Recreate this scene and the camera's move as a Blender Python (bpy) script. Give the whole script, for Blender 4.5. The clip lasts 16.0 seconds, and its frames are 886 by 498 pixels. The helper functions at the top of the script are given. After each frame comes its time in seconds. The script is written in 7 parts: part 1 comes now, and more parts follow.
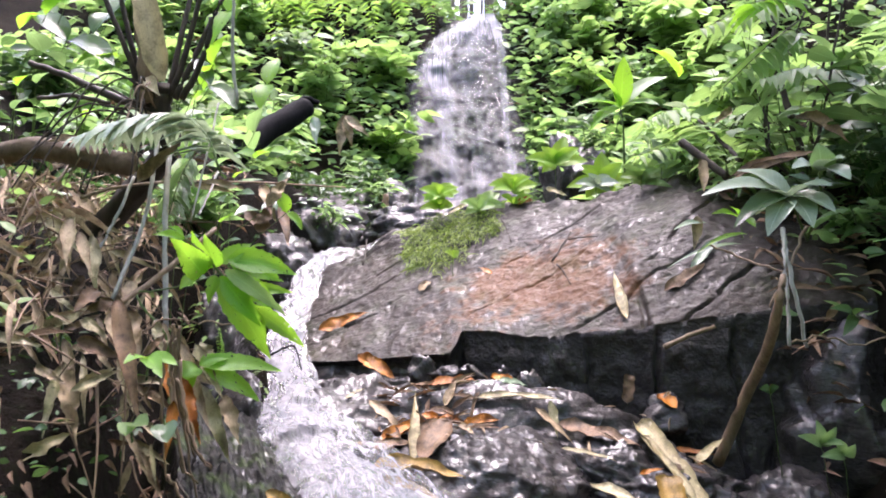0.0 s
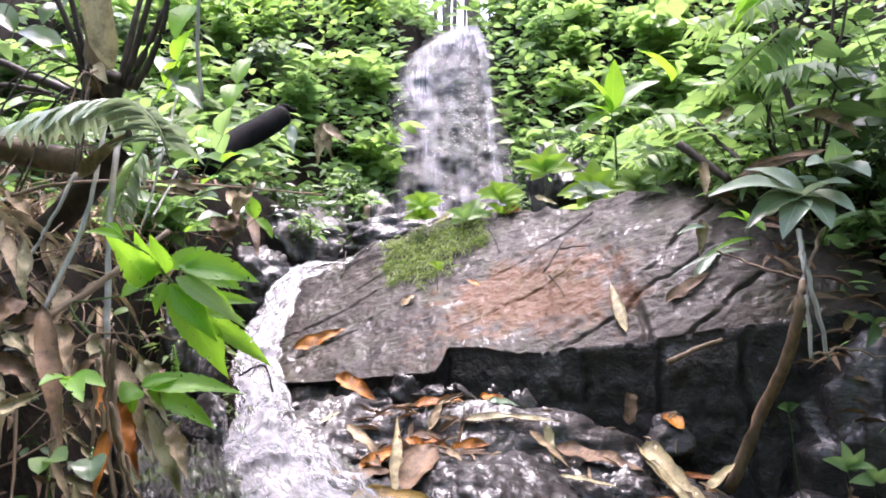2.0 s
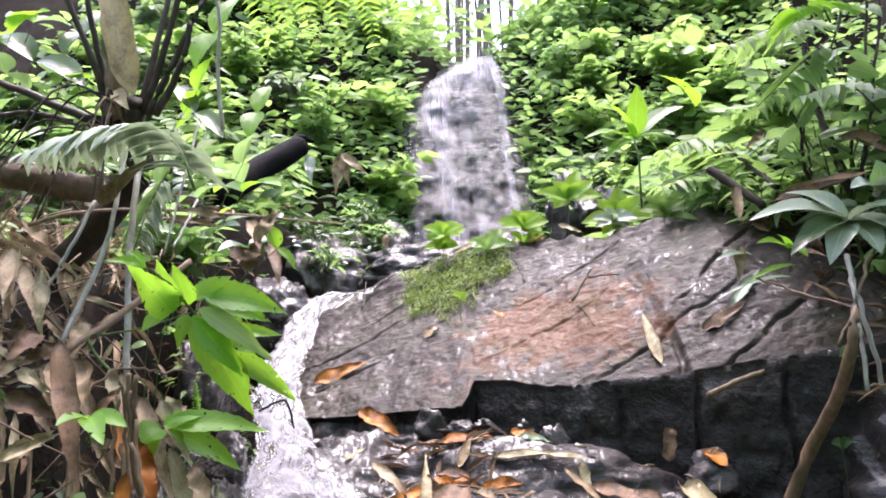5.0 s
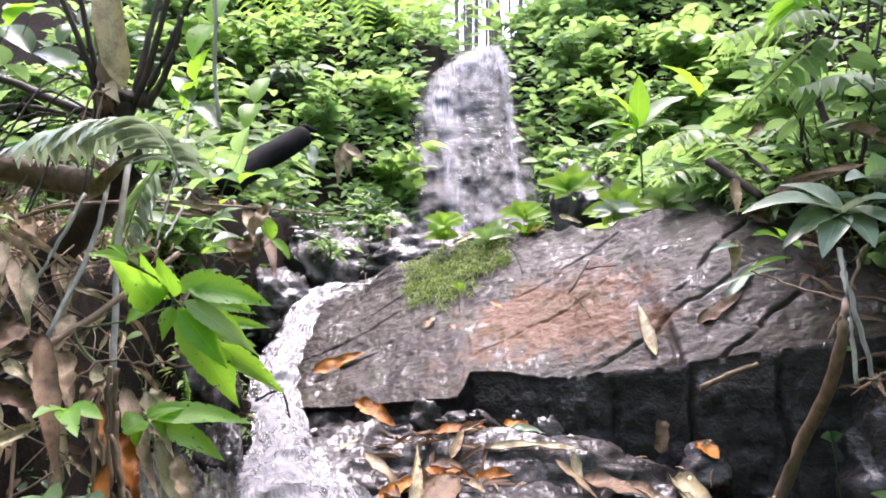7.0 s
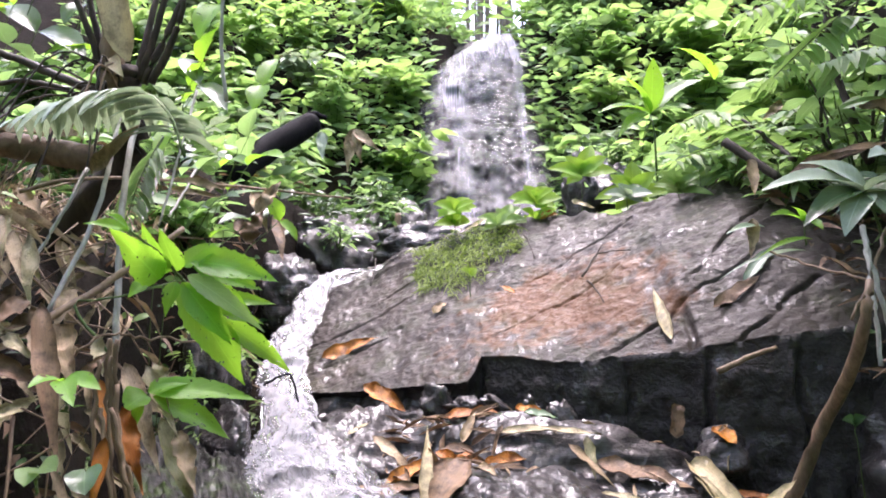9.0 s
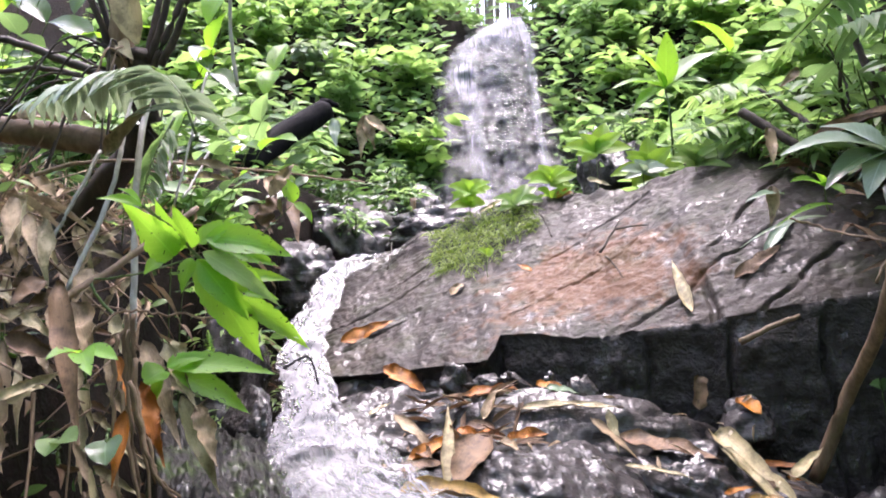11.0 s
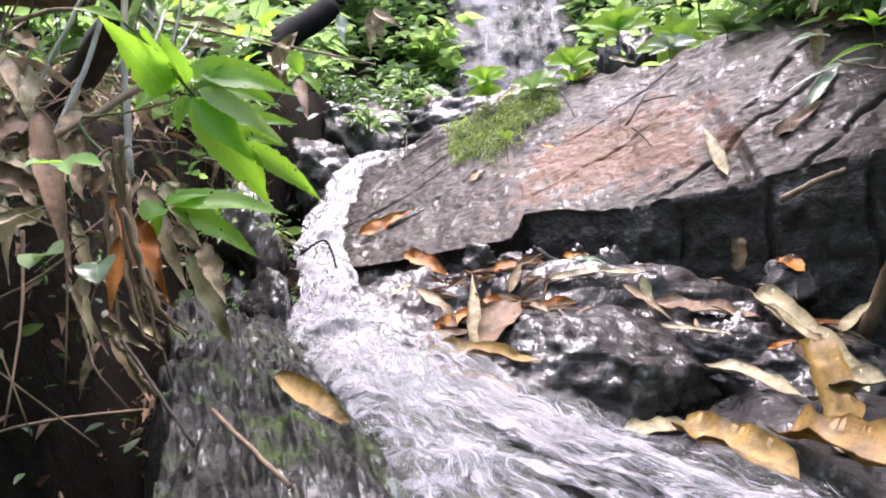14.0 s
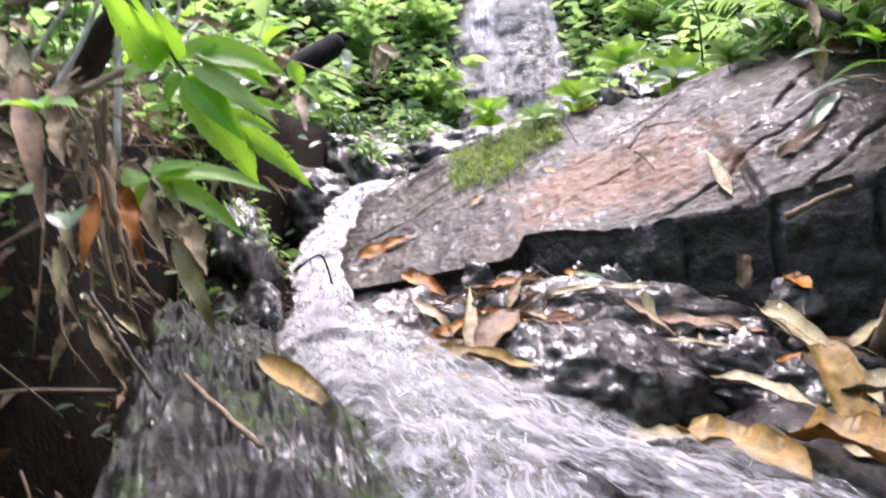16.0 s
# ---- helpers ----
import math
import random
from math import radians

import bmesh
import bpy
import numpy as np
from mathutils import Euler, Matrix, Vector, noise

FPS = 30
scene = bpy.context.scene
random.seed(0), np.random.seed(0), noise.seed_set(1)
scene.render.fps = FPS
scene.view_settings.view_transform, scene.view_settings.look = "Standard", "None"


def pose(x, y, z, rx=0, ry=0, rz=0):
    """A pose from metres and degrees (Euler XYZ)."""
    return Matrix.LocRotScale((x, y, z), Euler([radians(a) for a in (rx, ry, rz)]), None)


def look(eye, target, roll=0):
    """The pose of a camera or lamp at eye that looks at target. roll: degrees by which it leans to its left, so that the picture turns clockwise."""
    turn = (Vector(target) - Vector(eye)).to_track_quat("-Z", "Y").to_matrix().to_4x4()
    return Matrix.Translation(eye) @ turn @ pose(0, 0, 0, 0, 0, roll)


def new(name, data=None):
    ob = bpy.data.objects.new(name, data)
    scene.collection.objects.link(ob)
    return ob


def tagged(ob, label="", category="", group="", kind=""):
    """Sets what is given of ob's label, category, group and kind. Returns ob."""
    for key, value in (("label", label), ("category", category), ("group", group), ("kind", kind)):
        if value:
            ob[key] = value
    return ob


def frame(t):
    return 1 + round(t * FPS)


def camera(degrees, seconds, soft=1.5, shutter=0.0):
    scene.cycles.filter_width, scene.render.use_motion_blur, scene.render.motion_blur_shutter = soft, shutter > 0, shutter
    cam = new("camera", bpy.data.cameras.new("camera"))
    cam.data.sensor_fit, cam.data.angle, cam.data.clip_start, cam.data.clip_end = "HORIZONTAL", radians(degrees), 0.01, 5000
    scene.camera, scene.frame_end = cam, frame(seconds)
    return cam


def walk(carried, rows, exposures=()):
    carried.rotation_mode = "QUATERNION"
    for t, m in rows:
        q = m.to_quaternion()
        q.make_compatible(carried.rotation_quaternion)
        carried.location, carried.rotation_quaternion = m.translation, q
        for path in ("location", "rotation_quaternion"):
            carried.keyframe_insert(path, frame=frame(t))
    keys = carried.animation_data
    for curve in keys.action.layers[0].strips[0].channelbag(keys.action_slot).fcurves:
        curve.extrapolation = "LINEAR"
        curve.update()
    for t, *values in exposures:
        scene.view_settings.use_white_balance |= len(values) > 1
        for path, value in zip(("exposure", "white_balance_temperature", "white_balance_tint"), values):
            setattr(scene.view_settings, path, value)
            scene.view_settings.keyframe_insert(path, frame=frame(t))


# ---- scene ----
cam = camera(61.3, 16.0, soft=1.8, shutter=0.5)
PATH = [
    (0, (0.066, 0.001, 1.396), (0.027, 2.001, 1.406), -0.7),
    (0.5, (0.102, 0.075, 1.381), (0.044, 2.074, 1.414), -1.0),
    (1, (0.106, 0.132, 1.381), (0.043, 2.131, 1.424), -1.0),
    (1.5, (0.086, 0.184, 1.367), (0.038, 2.182, 1.429), 0.3),
    (2, (0.062, 0.251, 1.354), (0.066, 2.25, 1.417), -1.1),
    (2.5, (0.035, 0.292, 1.35), (0.06, 2.291, 1.423), -0.9),
    (3, (0.019, 0.32, 1.349), (0.05, 2.319, 1.409), -0.6),
    (3.5, (0.006, 0.337, 1.35), (0.022, 2.335, 1.444), -0.7),
    (4, (0.006, 0.336, 1.356), (0.011, 2.332, 1.49), -0.8),
    (4.5, (0.002, 0.34, 1.354), (0.003, 2.334, 1.504), -0.6),
    (5, (0.005, 0.345, 1.35), (-0.02, 2.339, 1.498), -1.5),
    (7.5, (0.075, 0.339, 1.361), (0.006, 2.335, 1.47), -1.0),
    (8, (0.066, 0.357, 1.347), (-0.014, 2.353, 1.45), -0.8),
    (10.5, (0.071, 0.41, 1.284), (-0.04, 2.404, 1.389), -2.6),
    (11, (0.069, 0.411, 1.27), (-0.063, 2.405, 1.351), -2.9),
    (11.5, (0.07, 0.421, 1.249), (-0.07, 2.416, 1.292), -3.4),
    (12, (0.073, 0.432, 1.224), (-0.072, 2.427, 1.233), -3.4),
    (12.5, (0.075, 0.442, 1.198), (-0.088, 2.436, 1.195), -4.2),
    (13, (0.064, 0.476, 1.177), (-0.113, 2.468, 1.141), -4.6),
    (13.5, (0.057, 0.509, 1.128), (-0.145, 2.498, 1.054), -5.5),
    (14, (0.04, 0.545, 1.068), (-0.154, 2.533, 0.969), -5.3),
    (14.5, (0.02, 0.565, 1.042), (-0.252, 2.546, 1.022), -5.8),
    (15, (0.025, 0.567, 1.022), (-0.209, 2.549, 1.147), -5.7),
    (15.5, (0.035, 0.575, 0.988), (-0.212, 2.556, 1.121), -5.8),
    (16, (0.042, 0.599, 0.928), (-0.149, 2.589, 0.978), -4.3),
]
walk(cam, [(t, look(eye, target, roll)) for t, eye, target, roll in PATH])

# ---- light: overcast daylight from above, through a gap in the forest ----
SUN_EL, SUN_AZ = 72.0, 5.0           # degrees above the horizon; turned from straight ahead to the right
world = bpy.data.worlds.new("world")
scene.world = world
world.use_nodes = True
wn = world.node_tree
sky = wn.nodes.new("ShaderNodeTexSky")
sky.sky_type, sky.sun_disc = "NISHITA", False
sky.sun_elevation, sky.sun_rotation = radians(SUN_EL), radians(SUN_AZ)
sky.air_density, sky.dust_density, sky.ozone_density = 1.0, 6.0, 0.6
wn.links.new(sky.outputs[0], wn.nodes["Background"].inputs[0])
wn.nodes["Background"].inputs[1].default_value = 0.15
sun = new("sun", bpy.data.lights.new("sun", "SUN"))
sun.data.energy, sun.data.angle, sun.data.color = 0.8, radians(30), (1.0, 0.97, 0.92)
sd = Vector((math.sin(radians(SUN_AZ)) * math.cos(radians(SUN_EL)), math.cos(radians(SUN_AZ)) * math.cos(radians(SUN_EL)), math.sin(radians(SUN_EL))))
sun.matrix_world = Matrix.LocRotScale(sd * 30, sd.to_track_quat("Z", "Y"), None)
scene.view_settings.exposure = 2.52
scene.view_settings.use_white_balance = True
scene.view_settings.white_balance_temperature, scene.view_settings.white_balance_tint = 5950, 27

# ---- materials ----
class Mat:
    """A small builder for node materials."""

    def __init__(self, name):
        self.m = bpy.data.materials.new(name)
        self.m.use_nodes = True
        self.t = self.m.node_tree
        self.b = self.t.nodes["Principled BSDF"]
        self.out = self.t.nodes["Material Output"]

    def n(self, kind, **values):
        node = self.t.nodes.new("ShaderNode" + kind)
        for key, v in values.items():
            self.put(node, key.replace("_", " "), v)
        return node

    def put(self, node, key, v):
        s = node.inputs[key]
        if isinstance(v, bpy.types.NodeSocket):
            self.t.links.new(v, s)
        else:
            s.default_value = v

    def coord(self, which="Object", scale=(1, 1, 1), turn=(0, 0, 0)):
        c = self.n("TexCoord").outputs[which]
        mp = self.n("Mapping", Vector=c, Scale=scale, Rotation=[radians(a) for a in turn])
        return mp.outputs[0]

    def noise(self, vec, scale, detail=6.0, rough=0.6, warp=0.0):
        return self.n("TexNoise", Vector=vec, Scale=scale, Detail=detail, Roughness=rough, Distortion=warp).outputs["Fac"]

    def ramp(self, fac, *stops):
        r = self.n("ValToRGB", Fac=fac)
        e = r.color_ramp.elements
        while len(e) < len(stops):
            e.new(0.5)
        for k, (p, c) in zip(e, stops):
            k.position = p
            k.color = (c, c, c, 1) if isinstance(c, (int, float)) else (*c, 1)
        return r.outputs[0]

    def mix(self, fac, a, b, mode="MIX"):
        x = self.n("MixRGB", Fac=fac, Color1=a if isinstance(a, bpy.types.NodeSocket) else (*a, 1), Color2=b if isinstance(b, bpy.types.NodeSocket) else (*b, 1))
        x.blend_type = mode
        return x.outputs[0]

    def math(self, op, a, b=0.0):
        x = self.n("Math")
        x.operation = op
        self.put(x, 0, a), self.put(x, 1, b)
        return x.outputs[0]

    def bump(self, height, strength, distance, under=None):
        x = self.n("Bump", Height=height, Strength=strength, Distance=distance)
        if under:
            self.put(x, "Normal", under)
        return x.outputs[0]

    def done(self, **values):
        for key, v in values.items():
            self.put(self.b, key.replace("_", " "), v)
        return self.m


def rock_mat(name, light, dark, stain=None, spot=None, gloss=(0.12, 0.5), moss=0.0, gritty=0.4, wetness=1.0, dry=0.49, grain=45, ripple=0.6, spec=0.22, speck=0.18, bands=1.0, flow=0.0):
    """Wet layered rock. stain: colour of the rusty patch round spot (x, y, z, radius)."""
    k = Mat(name)
    v = k.coord()
    lay = k.coord(scale=(1.4, 3.2, 14.0), turn=(0, -17, 0))
    big, mid, fine = k.noise(v, 2.2, 5), k.noise(v, 11, 6), k.noise(v, 70, 4, 0.7)
    bed = k.noise(lay, 3.0, 6, 0.65, 0.4)
    thin = k.noise(k.coord(scale=(1.2, 6.0, 22.0), turn=(0, -14, 0)), 2.6, 5, 0.6, 0.8)
    col = k.mix(k.ramp(big, (0.35, 0), (0.68, 1)), dark, light)
    col = k.mix(k.ramp(mid, (0.42, 0), (0.62, 0.6)), col, [c * 0.62 for c in light])
    col = k.mix(k.ramp(bed, (0.3, 0.6 * bands), (0.48, 0.0)), col, [c * 0.4 for c in dark])
    col = k.mix(k.ramp(thin, (0.40, 0.0), (0.44, 0.8 * bands), (0.48, 0.0)), col, [c * 0.22 for c in dark])
    col = k.mix(k.math("MULTIPLY", k.ramp(fine, (0.45, 0), (0.75, 1)), speck), col, [min(1, c * 1.9) for c in light])
    if stain:
        x, y, z, r = spot
        sub = k.n("VectorMath")
        sub.operation = "SUBTRACT"
        k.put(sub, 0, k.n("TexCoord").outputs["Object"]), k.put(sub, 1, (x, y, z))
        wid = k.n("VectorMath")
        wid.operation = "MULTIPLY"
        k.put(wid, 0, sub.outputs[0]), k.put(wid, 1, (0.75, 1.0, 1.0))
        ln = k.n("VectorMath")
        ln.operation = "LENGTH"
        k.put(ln, 0, wid.outputs[0])
        near = k.math("SUBTRACT", k.math("ADD", r, k.math("MULTIPLY", k.math("SUBTRACT", mid, 0.5), 0.9)), ln.outputs["Value"])
        near = k.math("ADD", near, k.math("MULTIPLY", k.math("SUBTRACT", big, 0.5), 1.0))
        amount = k.ramp(k.math("MULTIPLY", near, 2.5), (0.0, 0), (0.5, 0.85))
        col = k.mix(amount, col, k.mix(fine, stain, [c * 0.55 for c in stain]))
        wetness = k.math("SUBTRACT", 1.0, k.math("MULTIPLY", amount, 0.85))
    if moss:
        up = k.n("SeparateXYZ", Vector=k.n("NewGeometry").outputs["Normal"]).outputs[2]
        a = k.math("MULTIPLY", k.ramp(k.noise(v, 5, 6, 0.7), (0.5, 0), (0.62, moss)), k.ramp(up, (0.1, 0.2), (0.7, 1)))
        col = k.mix(a, col, (0.05, 0.085, 0.015))
    h = k.math("ADD", k.math("ADD", k.math("MULTIPLY", bed, 0.8 * bands), k.math("MULTIPLY", mid, 0.5)), k.ramp(thin, (0.40, 0.0), (0.44, -0.5 * bands), (0.48, 0.0)))
    grit = k.noise(v, 24, 4, 0.6, 0.3)
    nrm = k.bump(fine, 0.5, 0.006, k.bump(grit, gritty, 0.02, k.bump(h, 0.5, 0.015)))
    rough = k.ramp(k.noise(v, 26, 6, 0.75), (0.47, gloss[1]), (0.62, gloss[0]))
    sheet = k.n("Mapping", Vector=k.coord(turn=(0, 0, flow)), Scale=(0.14, 1, 1)).outputs[0] if flow else k.coord(scale=(1.0, 0.55, 0.55))
    film = k.bump(k.noise(sheet, grain, 1.5, 0.5, 0.4), ripple, 0.75 / grain, k.bump(h, 0.5, 0.012))
    wet = k.ramp(k.math("ADD", k.math("MULTIPLY", k.noise(v, 7, 5, 0.7), 0.6), k.math("MULTIPLY", k.noise(k.coord(scale=(1.0, 0.35, 0.35)), 55, 3, 0.6), 0.4)), (dry, 0.0), (dry + 0.07, 1.0))
    wet = k.math("MULTIPLY", wet, wetness)
    return k.done(Base_Color=col, Roughness=rough, Normal=nrm, Specular_IOR_Level=spec, Coat_Weight=wet, Coat_Roughness=0.04, Coat_Normal=film)


def leaf_mat(name, a, b, glow, rough=0.35, spots=0.0, see=0.45):
    """Leaf: two greens that vary from leaf to leaf, light that shines through, and paler veins."""
    k = Mat(name)
    rnd = k.math("FRACT", k.math("ADD", k.n("ObjectInfo").outputs["Random"], k.n("NewGeometry").outputs["Random Per Island"]))
    v = k.coord("UV")
    col = k.mix(rnd, a, b)
    lit = k.mix(rnd, glow, [c * 0.7 for c in glow])
    sep = k.n("SeparateXYZ", Vector=v)
    side = k.math("ABSOLUTE", k.math("SUBTRACT", sep.outputs[0], 0.5))
    rib = k.ramp(side, (0.0, 1), (0.035, 0))
    wave = k.math("SINE", k.math("MULTIPLY", k.math("SUBTRACT", sep.outputs[1], k.math("MULTIPLY", side, 0.5)), 62.0))
    vein = k.ramp(wave, (0.82, 0), (1.0, 0.5))
    blot = k.noise(k.coord(scale=(1, 1, 1)), 28, 5, 0.7)
    col = k.mix(k.math("MAXIMUM", k.math("MULTIPLY", rib, 0.7), k.math("MULTIPLY", vein, 0.35)), col, [min(1, c * 1.7 + 0.02) for c in b])
    col = k.mix(k.ramp(blot, (0.5, 0), (0.75, 0.4)), col, [c * 0.5 for c in a])
    if spots:
        col = k.mix(k.ramp(k.noise(k.coord(), 60, 3, 0.6), (0.63, 0), (0.68, spots)), col, (0.12, 0.07, 0.02))
    k.done(Base_Color=col, Roughness=rough, Normal=k.bump(k.math("ADD", vein, k.math("MULTIPLY", blot, 0.6)), 0.35, 0.004), Specular_IOR_Level=0.5)
    tr = k.n("BsdfTranslucent", Color=lit)
    mixed = k.n("MixShader", Fac=see)
    k.put(mixed, 1, k.b.outputs[0]), k.put(mixed, 2, tr.outputs[0])
    last = mixed.outputs[0]
    if spots:
        gap = k.math("ADD", k.noise(k.coord(), 75, 2, 0.5), k.math("MULTIPLY", side, 0.16))
        eaten = k.n("MixShader", Fac=k.ramp(gap, (0.70, 0), (0.715, 1)))
        k.put(eaten, 1, last), k.put(eaten, 2, k.n("BsdfTransparent").outputs[0])
        last = eaten.outputs[0]
    k.put(k.out, "Surface", last)
    return k.m


def dry_mat(name, a, b, see=0.12, rough=0.6, streak=26.0):
    """Dead leaf or sheath: long fibres, brown blotches."""
    k = Mat(name)
    rnd = k.math("FRACT", k.math("ADD", k.n("ObjectInfo").outputs["Random"], k.n("NewGeometry").outputs["Random Per Island"]))
    uv = k.coord("UV", scale=(streak, 1.2, 1))
    fib = k.noise(uv, 2.0, 5, 0.7)
    blot = k.noise(k.coord(), 16, 6, 0.7)
    col = k.mix(rnd, a, b)
    col = k.mix(k.ramp(fib, (0.35, 0.55), (0.6, 0)), col, [c * 0.45 for c in b])
    col = k.mix(k.ramp(blot, (0.46, 0), (0.62, 0.8)), col, [c * 0.3 for c in b])
    spots = k.noise(k.coord(), 85, 4, 0.65)
    col = k.mix(k.ramp(spots, (0.58, 0), (0.66, 0.6)), col, [c * 0.3 for c in b])
    k.done(Base_Color=col, Roughness=rough, Normal=k.bump(k.math("ADD", fib, blot), 0.5, 0.004))
    tr = k.n("BsdfTranslucent", Color=col)
    mixed = k.n("MixShader", Fac=see)
    k.put(mixed, 1, k.b.outputs[0]), k.put(mixed, 2, tr.outputs[0])
    k.put(k.out, "Surface", mixed.outputs[0])
    return k.m


def bark_mat(name, a, b, scale=(30, 30, 4), rough=0.7, spec=0.3):
    k = Mat(name)
    v = k.coord(scale=scale)
    g, w = k.noise(v, 1.5, 6, 0.7), k.noise(k.coord(), 14, 6)
    col = k.mix(k.ramp(g, (0.35, 0), (0.65, 1)), a, b)
    col = k.mix(k.ramp(w, (0.45, 0), (0.7, 0.6)), col, [c * 0.4 for c in a])
    return k.done(Base_Color=col, Roughness=rough, Specular_IOR_Level=spec, Normal=k.bump(k.math("ADD", g, w), 0.7, 0.008))


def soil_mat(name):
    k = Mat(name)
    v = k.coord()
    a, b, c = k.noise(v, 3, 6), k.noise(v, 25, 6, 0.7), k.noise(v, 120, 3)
    # darker than wet humus: the bank's shade sits partly in this colour
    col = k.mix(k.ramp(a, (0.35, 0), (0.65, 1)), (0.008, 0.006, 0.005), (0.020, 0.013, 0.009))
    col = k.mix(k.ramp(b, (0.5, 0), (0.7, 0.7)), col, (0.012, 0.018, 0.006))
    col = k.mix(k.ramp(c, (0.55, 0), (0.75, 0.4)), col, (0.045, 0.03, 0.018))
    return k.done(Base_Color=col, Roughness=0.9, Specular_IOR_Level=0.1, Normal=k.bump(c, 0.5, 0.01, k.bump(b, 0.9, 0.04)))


def water_mat(name, cover, stretch, tint=(0.72, 0.70, 0.74), lumps=3.0, shine=0.5, fine=1.1, crisp=1.0, detail=7, chop=2.0, soft=0.3, most=0.92, patchy=0.7, streak=1.7):
    """Falling or running water: white foam in streaks along the flow (UV: across, along), clear gloss between."""
    k = Mat(name)
    uv = k.coord("UV", scale=(stretch[0], stretch[1], 1))
    s1 = k.noise(uv, 1.0, detail, 0.62, 0.35)
    s2 = k.noise(k.coord("UV", scale=(stretch[0] * 3.1, stretch[1] * chop, 1)), 1.0, min(detail, 5), 0.65, 0.3)
    big = k.noise(k.coord("UV", scale=(lumps, lumps * 0.6, 1)), 1.0, 3, 0.5)
    part_of = lambda q, w: k.math("MULTIPLY", k.math("SUBTRACT", q, 0.5), w)
    at = k.n("Attribute")
    at.attribute_name = "foam"
    f = k.math("ADD", k.math("ADD", part_of(s1, streak), part_of(s2, fine)), k.math("ADD", part_of(big, patchy), k.math("MULTIPLY", at.outputs["Fac"], 0.36)))
    foam = k.ramp(k.math("ADD", f, 0.5), (cover, 0), (min(cover + soft, 1.0), most))
    k.done(Base_Color=(*tint, 1), Roughness=0.6, Normal=k.bump(k.math("ADD", s1, k.math("MULTIPLY", s2, fine)), crisp, 0.05), Specular_IOR_Level=0.2)
    clear = k.n("BsdfTransparent", Color=(0.93, 0.94, 0.95, 1))
    gl = k.n("BsdfGlossy", Roughness=0.08, Color=(1, 1, 1, 1), Normal=k.bump(k.math("ADD", s1, s2), 0.9, 0.03))
    fr = k.n("Fresnel", IOR=1.33, Normal=k.bump(k.math("ADD", s1, s2), 0.9, 0.03))
    film = k.n("MixShader", Fac=k.math("MULTIPLY", fr.outputs[0], shine))
    k.put(film, 1, clear.outputs[0]), k.put(film, 2, gl.outputs[0])
    mixed = k.n("MixShader", Fac=foam)
    k.put(mixed, 1, film.outputs[0]), k.put(mixed, 2, k.b.outputs[0])
    k.put(k.out, "Surface", mixed.outputs[0])
    return k.m


SLAB = rock_mat("slab_rock", (0.049, 0.037, 0.030), (0.022, 0.017, 0.0145), (0.138, 0.053, 0.014), (0.46, 3.70, 1.23, 0.40), (0.33, 0.6), 0.15, 0.5, 1.0, 0.553, 100, 1.0, 0.2, 0.16, 0.15)
DARK = rock_mat("dark_wet_rock", (0.058, 0.049, 0.047), (0.022, 0.019, 0.019), gloss=(0.28, 0.6), gritty=0.6, wetness=1.0, dry=0.455, grain=58, ripple=0.6, spec=0.16)
FACE = rock_mat("rock_face", (0.051, 0.043, 0.041), (0.021, 0.018, 0.019), gloss=(0.3, 0.55), gritty=1.0, wetness=1.0, dry=0.535, grain=70, ripple=1.0, spec=0.2, bands=0.5)
CLIFF = rock_mat("cliff_rock", (0.085, 0.074, 0.070), (0.036, 0.031, 0.031), gloss=(0.2, 0.6), moss=0.3, gritty=0.9, wetness=0.6, dry=0.5, grain=22)
MOSSY = rock_mat("mossy_rock", (0.036, 0.034, 0.031), (0.012, 0.011, 0.010), gloss=(0.3, 0.55), moss=0.75, gritty=0.6, wetness=0.85, dry=0.52, grain=55, ripple=1.0, spec=0.1, flow=60)
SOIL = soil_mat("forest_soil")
FALL = water_mat("falling_water", 0.33, (30, 1.6), (0.33, 0.32, 0.355), lumps=4.0, detail=6, chop=1.4, crisp=0.1, soft=0.70, most=0.68, fine=0.9, patchy=0.3, streak=0.9)
CHUTE = water_mat("white_water", 0.27, (8, 3.4), (0.25, 0.245, 0.265), lumps=10.0, shine=0.3, fine=0.7, crisp=0.22, detail=5, soft=0.5)
STREAM = water_mat("running_water", 0.52, (20, 5.5), (0.37, 0.36, 0.375), lumps=6, shine=0.35, fine=1.2, crisp=0.5, soft=0.36, most=0.8)
FRESH = leaf_mat("fresh_leaf", (0.14, 0.26, 0.055), (0.23, 0.34, 0.12), (0.41, 0.62, 0.16), 0.42, see=0.5)
YOUNG = leaf_mat("young_leaf", (0.15, 0.29, 0.02), (0.24, 0.40, 0.04), (0.50, 0.78, 0.07), 0.55, see=0.5)
BRIGHT = leaf_mat("bright_leaf", (0.10, 0.255, 0.018), (0.155, 0.34, 0.03), (0.38, 0.72, 0.04), 0.42, 0.4, see=0.52)
BUSH = leaf_mat("bush_leaf", (0.085, 0.175, 0.055), (0.20, 0.30, 0.13), (0.38, 0.60, 0.18), 0.42, see=0.42)
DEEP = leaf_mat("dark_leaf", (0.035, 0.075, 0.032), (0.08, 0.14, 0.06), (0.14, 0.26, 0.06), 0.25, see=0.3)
GREY = leaf_mat("silvery_leaf", (0.20, 0.28, 0.18), (0.40, 0.46, 0.36), (0.4, 0.5, 0.28), 0.2, see=0.3)
FERN = leaf_mat("fern_leaf", (0.12, 0.27, 0.035), (0.20, 0.38, 0.06), (0.46, 0.76, 0.10), 0.45, see=0.55)
